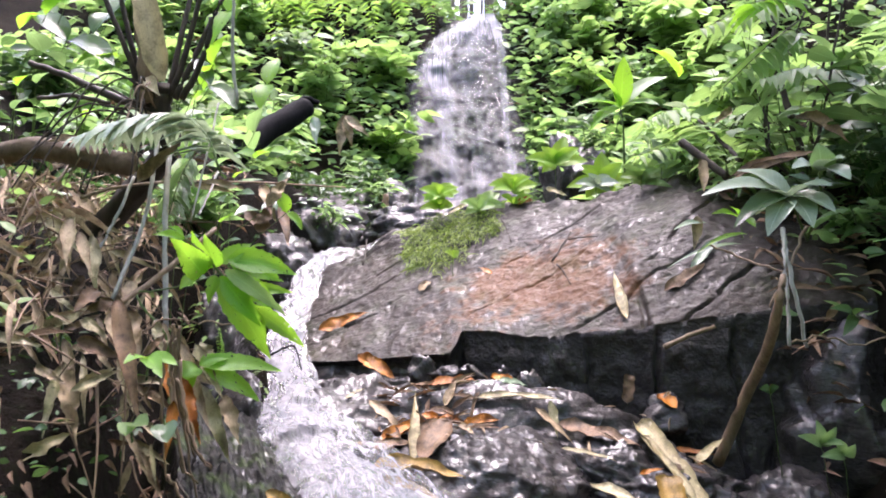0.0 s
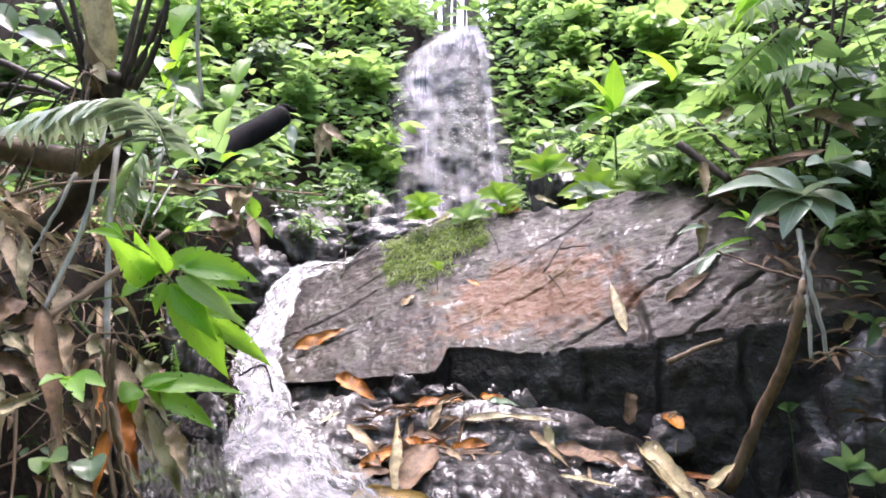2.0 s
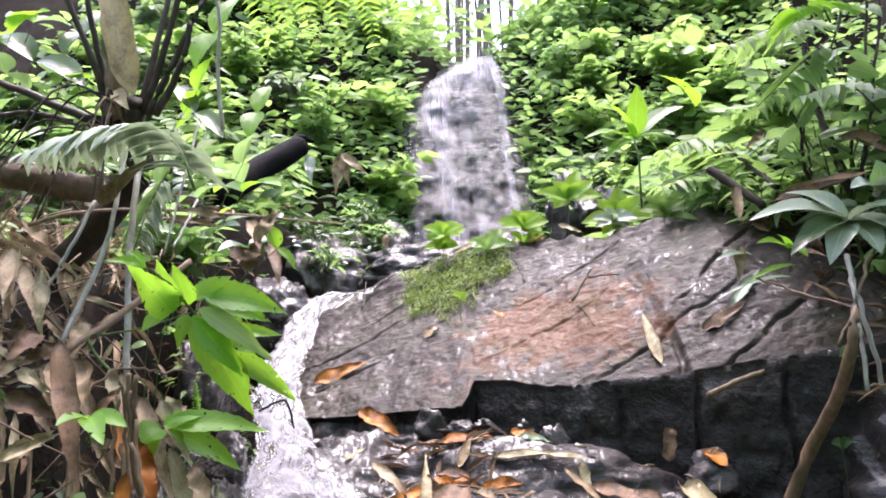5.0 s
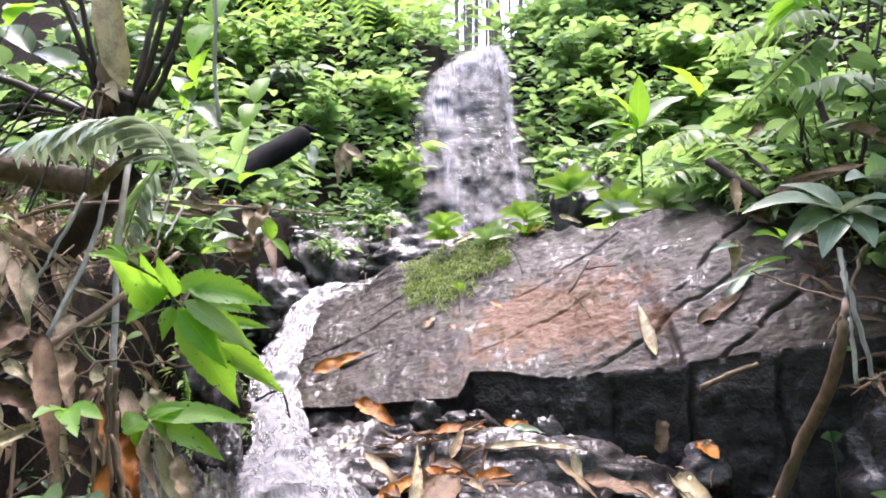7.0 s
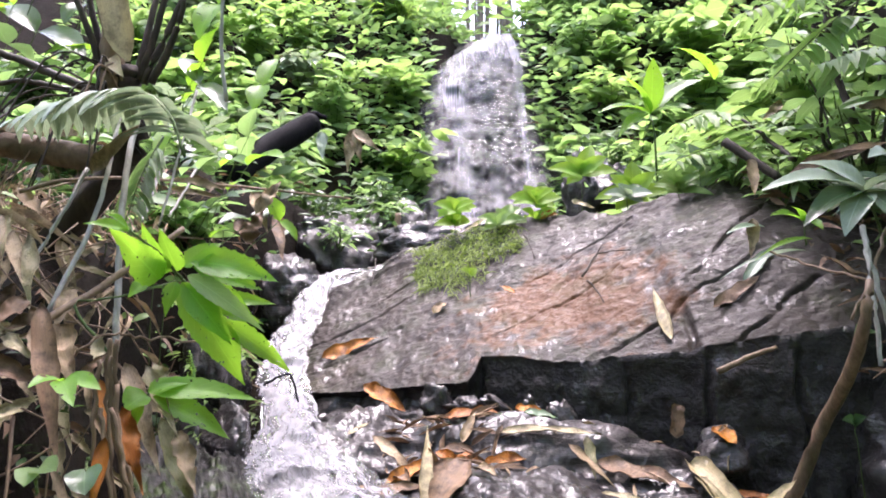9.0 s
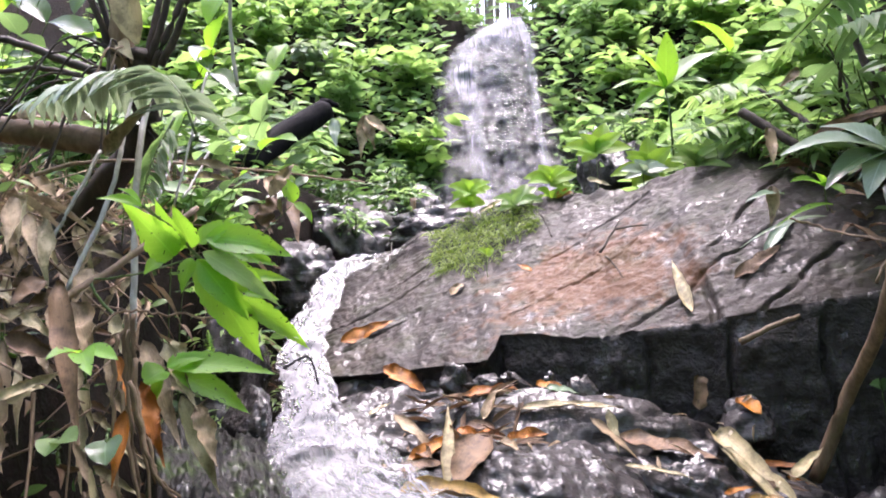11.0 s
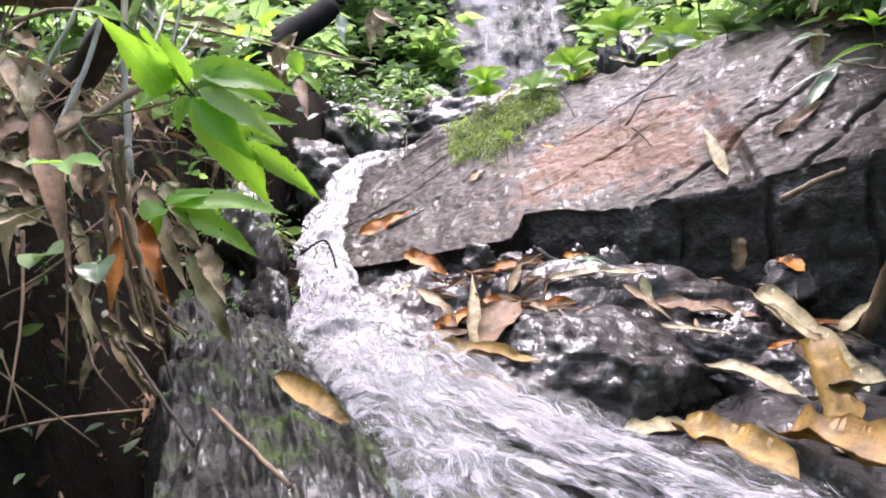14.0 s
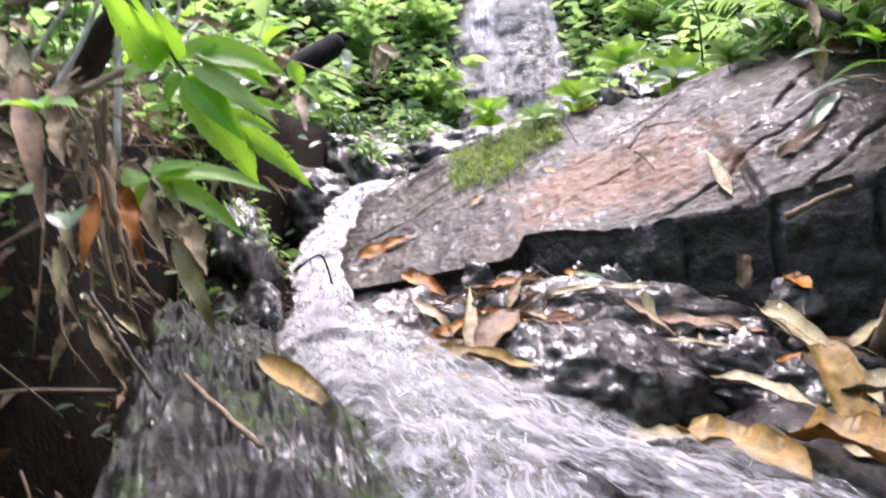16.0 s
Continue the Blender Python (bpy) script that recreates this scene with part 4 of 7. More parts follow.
def rock_plants():
    """Tufts that hang from the dark rocks beside the upper fall."""
    g = np.random.default_rng(17)
    for i in range(26):
        x, y = (g.uniform(-1.15, -0.42), g.uniform(5.0, 7.4)) if i < 17 else (g.uniform(0.85, 1.25), g.uniform(5.2, 8.2))
        m, sh = ((DEEP, LANCE), (DEEP, OVATE), (BUSH, LANCE))[i % 3]
        shrub(ground_at(x, y), g.uniform(0.12, 0.28), g.uniform(0.14, 0.24), 46, g.uniform(0.09, 0.13), m, "small fern-like tuft hanging from the wet rock", 700 + i, sh, (0, -0.7), "tufts on the wet rock", 0.34)


rock_plants()


def undergrowth(name, x0, x1, y0, y1, n, size, material, label, seed, shape=OVATE, lift=0.05, keep=None, ratio=0.45, fall=0.0, flat=False):
    g = np.random.default_rng(seed)
    pos, dr = [], []
    while len(pos) < n:
        x, y = g.uniform(x0, x1), g.uniform(y0, y1)
        if keep and not keep(x, y):
            n -= 0.5
            continue
        p, nn = rest(x, y)
        pos.append(p + nn * lift * g.uniform(0.1, 1.6))
        a = g.uniform(0, 2 * math.pi)
        d = Vector((math.cos(a), math.sin(a), g.uniform(-0.2, 0.5))) + nn * 0.3 + Vector((0, -0.4, -fall))
        if flat:
            d = d - nn * (d.dot(nn) - 0.08)
        dr.append(d)
    pos, dr = np.array(pos), np.array(dr)
    ln = size * g.uniform(0.5, 1.4, len(pos))
    v, f, uv = gather(shape, pos, dr, ln, ln * ratio, g.normal(0, 0.6, len(pos)))
    ob = mesh_object(name, v, f, material, uv=uv)
    return tagged(ob, label, "plants" if "litter" not in name else "leaf litter", kind="stuff")


off_water = lambda x, y: not bare_rock(x, y) and not (np.interp(y, LEFT_Y, LEFT_X) - 0.02 < x < np.interp(y, RIGHT_Y, RIGHT_X) + 0.02)
undergrowth("undergrowth", -4, 4.5, 5.0, 11, 8000, 0.14, BUSH, "low green plants covering the damp slope", 201, OVATE, 0.16, off_water)
undergrowth("undergrowth", -4, 4.5, 5.0, 12, 5200, 0.15, FRESH, "light green seedlings on the slope", 202, OVATE, 0.2, off_water)
# dark leaf colour here stands for the left bank's shade
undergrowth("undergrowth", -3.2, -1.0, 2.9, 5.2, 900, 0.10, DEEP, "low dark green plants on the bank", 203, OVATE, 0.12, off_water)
undergrowth("undergrowth", 1.5, 3.2, 2.6, 5.0, 800, 0.10, BUSH, "low green plants on the steep bank", 204, OVATE, 0.10, off_water)
undergrowth("undergrowth", -3.5, 4.5, 9.6, 16, 3000, 0.22, FRESH, "light green thicket along the crest", 207, OVATE, 0.5, off_water)
# small plants clinging to the dark rock left of the upper fall
undergrowth("undergrowth", -1.0, -0.42, 4.9, 7.6, 420, 0.085, DEEP, "small dark ferns and creepers on the wet rock", 205, LANCE, 0.06, ratio=0.35)
undergrowth("undergrowth", 0.72, 1.2, 4.9, 8.6, 320, 0.10, BUSH, "creepers hanging beside the upper fall", 206, OVATE, 0.08)
undergrowth("undergrowth", -1.1, -0.38, 6.8, 9.4, 650, 0.13, BUSH, "creepers hanging beside the upper fall", 208, OVATE, 0.10)
undergrowth("undergrowth", 0.72, 1.3, 6.8, 9.4, 550, 0.13, BUSH, "creepers hanging beside the upper fall", 209, OVATE, 0.10)
undergrowth("undergrowth", -1.15, -0.86, 3.05, 4.0, 260, 0.055, FRESH, "small light ferns on the rock beside the chute", 219, LANCE, 0.02, None, 0.3, 0.4)
# dead leaves
foot_zone = lambda x, y: x < np.interp(y, LEFT_Y, LEFT_X) - 0.05
litter_zone = lambda x, y: x < np.interp(y, LEFT_Y, LEFT_X) - (0.34 if y < 2.8 else 0.0) and y > 1.5
undergrowth("leaf_litter", -2.2, -0.6, 1.0, 4.6, 800, 0.10, BROWN, "dry brown leaves covering the bank", 211, CURLED, 0.05, litter_zone, 0.2, 0.5)
undergrowth("leaf_litter", -2.0, -0.6, 1.2, 4.2, 700, 0.17, TAN, "pale dry bamboo leaves on the bank", 212, CURLED, 0.10, litter_zone, 0.12, 1.1)
undergrowth("undergrowth", -1.9, -0.62, 1.0, 3.4, 420, 0.055, FRESH, "small green seedlings among the dead leaves", 217, OVATE, 0.09, litter_zone)
undergrowth("undergrowth", -1.0, -0.3, 0.8, 2.0, 600, 0.032, DEEP, "small dark plants at the bank's foot", 218, OVATE, 0.05, foot_zone)
undergrowth("leaf_litter", 1.35, 2.6, 2.0, 4.4, 420, 0.13, BROWN, "brown leaves on the bank", 213, CURLED, 0.04, None, 0.22)
undergrowth("leaf_litter", -0.28, 1.05, 2.72, 3.25, 170, 0.10, BROWN, "sodden brown leaves over the rocks", 214, FLAT, 0.006, lambda x, y: x < 0.16 + 0.1 * math.sin(40 * y) and y < np.interp(x, SX, SY) - 0.1, 0.25, flat=True)
undergrowth("leaf_litter", -0.1, 1.0, 2.7, 3.2, 22, 0.07, TAN, "scraps of pale bamboo leaf over the rocks", 215, FLAT, 0.008, lambda x, y: y < np.interp(x, SX, SY) - 0.1, 0.18, flat=True)
undergrowth("leaf_litter", -3.5, 3.5, 5, 10, 700, 0.14, BROWN, "dry leaves among the undergrowth", 216, CURLED, 0.12, off_water, 0.25)


undergrowth("leaf_litter", -1.1, -0.6, 0.9, 2.3, 520, 0.05, BROWN, "scraps of dead leaf and bark on the dark face of the bank", 220, CURLED, 0.02, lambda x, y: np.interp(y, LEFT_Y, LEFT_X) - 0.2 < x < np.interp(y, LEFT_Y, LEFT_X) + 0.02, 0.3, 0.6)


def dead_twigs():
    g = np.random.default_rng(23)
    v, f, k = [], [], 0
    for i in range(300):
        y = g.uniform(1.0, 4.2)
        x = np.interp(y, LEFT_Y, LEFT_X) - g.uniform(0.02, 0.7 if y > 1.7 else 0.2)
        p, nn = rest(x, y)
        d = Vector((g.uniform(-0.4, 0.9), g.uniform(-0.8, 0.1), g.uniform(-1.0, 0.5))).normalized()
        a = p + nn * g.uniform(0.02, 0.14)
        ln = g.uniform(0.12, 0.4)
        tv, tf, _ = tube(curve_points([a - d * ln / 2, a + Vector(g.normal(0, 0.012, 3)), a + d * ln / 2], 6), (g.uniform(0.002, 0.004), 0.0015), 4)
        v += list(tv)
        f += [tuple(k + q for q in w) for w in tf]
        k = len(v)
    tagged(mesh_object("dead_twigs", v, f, ROOT), "dry thin twigs tangled on the bank", "twigs", kind="stuff")


dead_twigs()


# ---- thin trees on the crest ----
def tree(at, height, radius, seed):
    g = np.random.default_rng(seed)
    thing = root_empty("tree", at, "slender pale-barked forest tree on the crest", "tree", "trees on the crest")
    lean = g.normal(0, 0.05, 2)
    line = [(0, 0, -0.2), (lean[0] * height * 0.4, lean[1] * height * 0.4, height * 0.45), (lean[0] * height, lean[1] * height, height)]
    v, f, uv = tube(curve_points(line, 16, 0.01, seed), (radius, radius * 0.4), 8, 0.05, seed)
    mesh_object("trunk", v, f, TRUNK, thing, uv=uv)
    pos, dr = [], []
    sv, sf, k = [], [], 0
    for i in range(9):
        a, h = g.uniform(0, 6.28), height * g.uniform(0.62, 0.98)
        b = np.array([lean[0] * h, lean[1] * h, h])
        e = b + np.array([math.cos(a), math.sin(a), g.uniform(0.1, 0.6)]) * g.uniform(0.7, 1.5)
        pts = curve_points([b, (b + e) / 2 + (0, 0, 0.12), e], 6)
        tv, tf, _ = tube(pts, (radius * 0.3, 0.008), 5)
        sv += list(tv)
        sf += [tuple(k + q for q in x) for x in tf]
        k = len(sv)
        for j in range(22):
            q = pts[g.integers(2, 6)] + g.normal(0, 0.2, 3)
            pos.append(q), dr.append((g.normal(), g.normal(), g.uniform(-0.8, 0.3)))
    mesh_object("limbs", sv, sf, BARK, thing)
    ln = g.uniform(0.14, 0.26, len(pos))
    v, f, uv = gather(OVATE, np.array(pos), np.array(dr), ln, ln * 0.45, g.normal(0, 0.6, len(pos)))
    mesh_object("crown", v, f, BUSH, thing, uv=uv)["kind"] = "stuff"


def crest_trees():
    g = np.random.default_rng(5)
    spots = [(0.05, 12.6, 0.05), (0.35, 13.2, 0.06), (0.62, 12.4, 0.045), (0.85, 13.8, 0.06), (-0.35, 14.2, 0.06), (1.15, 14.6, 0.07), (-0.9, 13.4, 0.05), (1.7, 13.6, 0.05), (2.5, 14.5, 0.06), (-1.7, 14.8, 0.07), (3.4, 13.2, 0.05), (-2.6, 13.6, 0.06), (0.2, 15.6, 0.07), (1.4, 16.0, 0.06), (-1.0, 16.2, 0.07), (0.7, 16.6, 0.05), (-0.2, 17.0, 0.06), (2.0, 16.8, 0.07), (0.15, 13.9, 0.035), (0.5, 14.1, 0.04), (0.72, 15.0, 0.05), (1.0, 13.2, 0.035), (1.3, 15.3, 0.05), (0.28, 16.9, 0.06), (0.95, 17.4, 0.06), (1.6, 17.2, 0.06)]
    for i, (x, y, r) in enumerate(spots):
        r *= 0.8
        tree(ground_at(x, y), g.uniform(4.5, 7.0), r, 300 + i)


crest_trees()


def far_woods():
    """Sunlit leaves hanging between the trees beyond the crest."""
    g = np.random.default_rng(52)
    pos, dr = [], []
    for i in range(520):
        c = np.array([g.uniform(-4, 5), g.uniform(15.5, 19), g.uniform(5.2, 9.5)])
        gap = -0.06 < (c[0] + 0.1) / c[1] < 0.12 and g.uniform() < 0.8
        if gap or noise.noise(Vector((c[0] * 1.1, c[1] * 0.3, c[2] * 0.8))) < -0.05:
            continue
        for _ in range(9):
            pos.append(c + g.normal(0, 0.28, 3))
            dr.append((g.normal(), g.normal(), g.uniform(-0.8, 0.2)))
    ln = g.uniform(0.16, 0.32, len(pos))
    v, f, uv = gather(OVATE, np.array(pos), np.array(dr), ln, ln * 0.5, g.normal(0, 0.6, len(pos)))
    tagged(mesh_object("far_woods", v, f, FRESH, uv=uv), "pale green leaves of the woods beyond the crest", "trees", kind="stuff")


far_woods()


# ---- unseen leaf roof added over the gully, its gaps to the sky shaping the light ----
def canopy():
    g = np.random.default_rng(41)
    pos, dr = [], []
    tries = 0
    while len(pos) < 9000 and tries < 2000:
        tries += 1
        x, y = g.uniform(-9, 9), g.uniform(-7, 11)
        if noise.noise(Vector((x * 0.6, y * 0.6, 3.0))) < (0.16 if y > -1 else 0.28) or (y > 5.0 and abs(x) < 4.5):
            continue
        z = 8.5 + 0.1 * abs(x) + g.uniform(0, 2.0)
        for _ in range(14):
            pos.append((x + g.normal(0, 0.45), y + g.normal(0, 0.45), z + g.normal(0, 0.25)))
            dr.append((g.normal(), g.normal(), g.uniform(-0.6, 0.2)))
    # lower unseen crown, added to shade the slab's right end
    for _ in range(95):
        x, y = g.uniform(1.3, 4.2), g.uniform(1.6, 4.6)
        for _ in range(12):
            pos.append((x + g.normal(0, 0.25), y + g.normal(0, 0.25), 4.6 + 0.25 * (x - 1) + g.uniform(0, 0.9)))
            dr.append((g.normal(), g.normal(), g.uniform(-0.6, 0.2)))
    ln = g.uniform(0.25, 0.5, len(pos))
    v, f, uv = gather(small_leaf("ovate", 0.2, 0.3, 3), np.array(pos), np.array(dr), ln, ln * 0.5, g.normal(0, 0.5, len(pos)))
    tagged(mesh_object("canopy", v, f, BUSH, uv=uv), "leafy forest roof with gaps to a white sky", "canopy", kind="structure")


canopy()

# ---- things on the slab ----
def settle(q, gap=0.010):
    """Brings a point that lies close to the ground or a rock onto it."""
    p = rest(q[0], q[1], q[2] + 0.3)[0]
    return (q[0], q[1], p.z + gap) if -0.09 < p.z - q[2] < 0.29 else tuple(q)


def laid(name, base, tip, width, material, label, category, kind="lance", face=(-0.2, -0.6, 0.8), fold=0.3, droop=0.12, curl=0.0, thick=0.002, group="", wave=0.8):
    base, tip = settle(base), settle(tip)
    mid = [(a + b) / 2 for a, b in zip(base, tip)]
    up = max(0.0, settle(mid)[2] - mid[2])
    base, tip = [(q[0], q[1], q[2] + up) for q in (base, tip)]
    return blade(name, base, tip, width, material, None, label, kind, face, fold, droop, 16, wave, category, group, curl, thick, 0.7)


laid("dead_leaf", (-0.665, 3.900, 1.030), (-0.405, 3.930, 1.082), 0.085, ORANGE, "curled orange dead leaf lying on the wet slab", "leaf", "lance", (-0.2, -0.9, 0.5), droop=0.15, fold=0.25)
laid("dead_leaf", (-0.136, 3.950, 1.201), (-0.078, 4.000, 1.228), 0.05, TAN, "small pale brown leaf on the slab", "leaf", "ovate", droop=0.4, fold=0.5)
laid("fresh_blade", (0.793, 3.240, 1.114), (0.795, 3.520, 1.280), 0.055, PALE, "yellow-green pointed leaf leaning on the slab's edge", "leaf", face=(-0.3, -0.8, 0.4), droop=0.25)
laid("dead_leaf", (0.965, 3.280, 1.227), (1.149, 3.300, 1.243), 0.06, BROWN, "flat red-brown leaf stuck to the slab", "leaf", "ovate", droop=0.1, fold=0.1)
laid("dead_leaf", (1.088, 3.300, 1.327), (1.251, 3.400, 1.356), 0.05, GREY, "pale grey wet leaf on the slab", "leaf", "ovate")
laid("dead_leaf", (-0.407, 3.500, 0.918), (-0.229, 3.420, 0.869), 0.075, ORANGE, "dark orange leaf caught under the slab's edge", "leaf", "ovate", droop=0.3, fold=0.5)
laid("dead_leaf", (0.236, 3.720, 1.290), (0.173, 3.800, 1.322), 0.03, ORANGE, "scrap of orange leaf on the slab", "leaf")
laid("dead_leaf", (0.432, 4.520, 1.713), (0.525, 4.500, 1.747), 0.07, ORANGE, "orange leaf lying on the slab's crest", "leaf", "ovate", droop=0.3, fold=0.5)
laid("dead_leaf", (0.599, 4.500, 1.777), (0.720, 4.450, 1.724), 0.05, PALE, "pale dry leaf on the slab's crest", "leaf")
laid("dead_leaf", (0.004, 4.660, 1.711), (0.329, 4.600, 1.772), 0.045, PALE, "long pale bamboo leaf along the slab's crest", "leaf", droop=0.2)
for a, b, r in (((0.528, 3.660, 1.353), (0.654, 3.880, 1.495), 0.006), ((0.628, 3.820, 1.456), (0.777, 3.840, 1.468), 0.004), ((0.543, 3.620, 1.333), (0.591, 3.500, 1.242), 0.004), ((0.313, 4.150, 1.574), (0.352, 4.000, 1.447), 0.005), ((0.914, 4.000, 1.598), (0.933, 3.880, 1.495), 0.005), ((-0.464, 4.150, 1.336), (-0.468, 4.400, 1.481), 0.005)):
    stick("twig", (a, [(p + q) / 2 + 0.006 for p, q in zip(a, b)], b), (r, r * 0.6), BARK, "thin dark twig lying on the wet slab", "twig", 8, 0.003, 6, group="twigs on the slab")


def moss_tuft():
    g = np.random.default_rng(61)
    pos, dr = [], []
    while len(pos) < 4200:
        s, t = g.uniform(0, 1), g.uniform(0, 1)
        x = -0.20 + 0.58 * s - 0.10 * t
        y = 4.05 + 0.62 * t
        if (s - 0.5) ** 2 / 0.25 + (t - 0.62) ** 2 / 0.2 > 1 + 1.1 * noise.fractal(Vector((x * 9, y * 9, 0.5)), 0.8, 2.0, 3):
            continue
        p, nn = rest(x, y)
        pos.append(p + nn * 0.01 * g.uniform(-0.5, 3))
        dr.append(nn * 0.5 + Vector((g.normal(0, 0.6), -0.8, -0.3 + g.normal(0, 0.4))))
    ln = 0.018 + 0.085 * g.uniform(0, 1, len(pos)) ** 3
    v, f, uv = gather(small_leaf("lance", 0.2, 0.8, 3), np.array(pos), np.array(dr), ln, 0.003 + ln * 0.06, g.normal(0, 0.5, len(pos)))
    tagged(mesh_object("moss", v, f, MOSS, uv=uv), "cushion of bright green moss on the slab's crest", "moss", kind="stuff")


moss_tuft()


# ---- plants of the foreground ----
def plant(name, at, label, category, stems, leaves, stem_mat=GREENSTEM, leaf_material=BRIGHT, radius=0.005, droop=0.6, fold=0.35, kind="ovate", face=(0, -0.5, 1), n=9, group=""):
    """stems: lists of points; leaves: (base, tip, width)."""
    thing = root_empty(name, at, label, category, group)
    grown = [(stick("stem", s, (radius, radius * 0.6), stem_mat, "", "", 14, 0.002, 6, i + 1, thing), curve_points(s, 14)) for i, s in enumerate(stems)]
    for q in leaves:
        b, t, w = q[:3]
        extra = q[3] if len(q) > 3 else {}
        o = dict(kind=kind, face=face, fold=fold, droop=droop, n=n)
        o.update({a: c for a, c in extra.items() if a != "mat"})
        bearer = min(grown, key=lambda q: min(np.linalg.norm(np.array(b) - r) for r in q[1]))[0]
        blade("leaf", b, t, w, extra.get("mat", leaf_material), bearer, **o)
    return thing


# big-leaved shoot over the left bank
plant("big_leaf_plant", (-0.661, 1.86, 1.109), "leaning shoot with large bright green insect-eaten leaves", "plant",
      [((-0.661, 1.86, 1.109), (-0.675, 1.87, 1.205), (-0.728, 1.88, 1.261), (-0.75, 1.89, 1.302), (-0.708, 1.9, 1.306), (-0.653, 1.95, 1.319), (-0.573, 2.0, 1.348)), ((-0.573, 2.0, 1.348), (-0.582, 1.9, 1.402), (-0.588, 1.78, 1.437)), ((-0.573, 2.0, 1.348), (-0.544, 2.08, 1.294), (-0.517, 2.1, 1.247))],
      [((-0.588, 1.78, 1.437), (-0.633, 1.7, 1.446), 0.034),
       ((-0.59, 1.78, 1.442), (-0.603, 1.72, 1.465), 0.029),
       ((-0.603, 1.95, 1.348), (-0.62, 1.76, 1.45), 0.081, dict(face=(0.1, -1, 0.35))),
       ((-0.599, 1.97, 1.361), (-0.599, 1.86, 1.459), 0.060, dict(face=(0.1, -1, 0.35))),
       ((-0.575, 1.98, 1.366), (-0.589, 1.92, 1.453), 0.061, dict(face=(0.1, -1, 0.35))),
       ((-0.567, 2.0, 1.373), (-0.501, 2.05, 1.428), 0.061),
       ((-0.554, 2.0, 1.385), (-0.387, 2.1, 1.338), 0.088, dict(droop=0.6, face=(0.1, -1, 0.6))),
       ((-0.547, 2.0, 1.372), (-0.423, 2.1, 1.319), 0.065),
       ((-0.56, 2.0, 1.356), (-0.398, 2.02, 1.228), 0.052, dict(droop=0.6, mat=FRESH)),
       ((-0.573, 2.0, 1.341), (-0.449, 2.04, 1.11), 0.092, dict(droop=0.5, face=(0.1, -1, 0.35))),
       ((-0.567, 2.0, 1.335), (-0.465, 2.0, 1.203), 0.068, dict(face=(0.1, -1, 0.35))),
       ((-0.524, 2.1, 1.254), (-0.384, 2.2, 1.117), 0.059, dict(droop=0.5)),
       ((-0.544, 2.08, 1.301), (-0.407, 2.15, 1.286), 0.046),
       ((-0.544, 2.08, 1.281), (-0.437, 2.15, 1.24), 0.046),
       ((-0.578, 1.98, 1.342), (-0.59, 1.95, 1.269), 0.042),
       ((-0.619, 1.93, 1.343), (-0.648, 1.9, 1.308), 0.038),
       ((-0.517, 2.1, 1.247), (-0.483, 2.12, 1.125), 0.052),
       ((-0.549, 2.04, 1.341), (-0.45, 2.1, 1.266), 0.060)],
      radius=0.0035, face=(0.1, -1, 0.55), droop=0.4, kind="toothed", n=27)
plant("low_leaf_plant", (-0.646, 1.86, 1.045), "low shoot with two long bright green leaves", "plant",
      [((-0.646, 1.86, 1.045), (-0.607, 1.84, 1.09), (-0.571, 1.83, 1.124))],
      [((-0.573, 1.83, 1.126), (-0.391, 1.95, 1.089), 0.066, dict(droop=0.5)),
       ((-0.564, 1.83, 1.117), (-0.452, 1.95, 1.01), 0.071, dict(droop=0.3)),
       ((-0.576, 1.83, 1.12), (-0.605, 1.8, 1.099), 0.066, dict(kind='broad')),
       ((-0.582, 1.83, 1.112), (-0.598, 1.82, 1.048), 0.029),
       ((-0.573, 1.83, 1.126), (-0.505, 1.88, 1.138), 0.045)], radius=0.003, face=(0, -0.8, 0.8), kind="toothed", n=27)
plant("seedling", (-0.581, 1.550, 1.098), "small seedling with broad green leaves on the bank", "plant",
      [((-0.608, 1.600, 1.130), (-0.595, 1.580, 1.167), (-0.590, 1.560, 1.182))],
      [((-0.590, 1.560, 1.182), (-0.611, 1.500, 1.180), 0.034), ((-0.590, 1.560, 1.182), (-0.509, 1.520, 1.172), 0.038), ((-0.590, 1.560, 1.182), (-0.514, 1.450, 1.158), 0.038)], radius=0.003, leaf_material=BRIGHT)
plant("seedling", (-0.597, 1.500, 1.021), "seedling with rounded leaves low on the bank", "plant", [((-0.597, 1.500, 1.021), (-0.594, 1.500, 1.063))],
      [((-0.594, 1.500, 1.059), (-0.592, 1.460, 1.044), 0.045), ((-0.594, 1.500, 1.059), (-0.556, 1.480, 1.060), 0.045)], radius=0.003, leaf_material=FRESH, kind="broad")
plant("seedling", (-0.564, 1.570, 0.987), "single dark blue-green leaf on a hanging stem", "plant", [((-0.560, 1.580, 1.057), (-0.553, 1.560, 1.035))],
      [((-0.558, 1.570, 1.041), (-0.534, 1.520, 1.014), 0.055)], radius=0.003, leaf_material=DEEP, kind="broad")

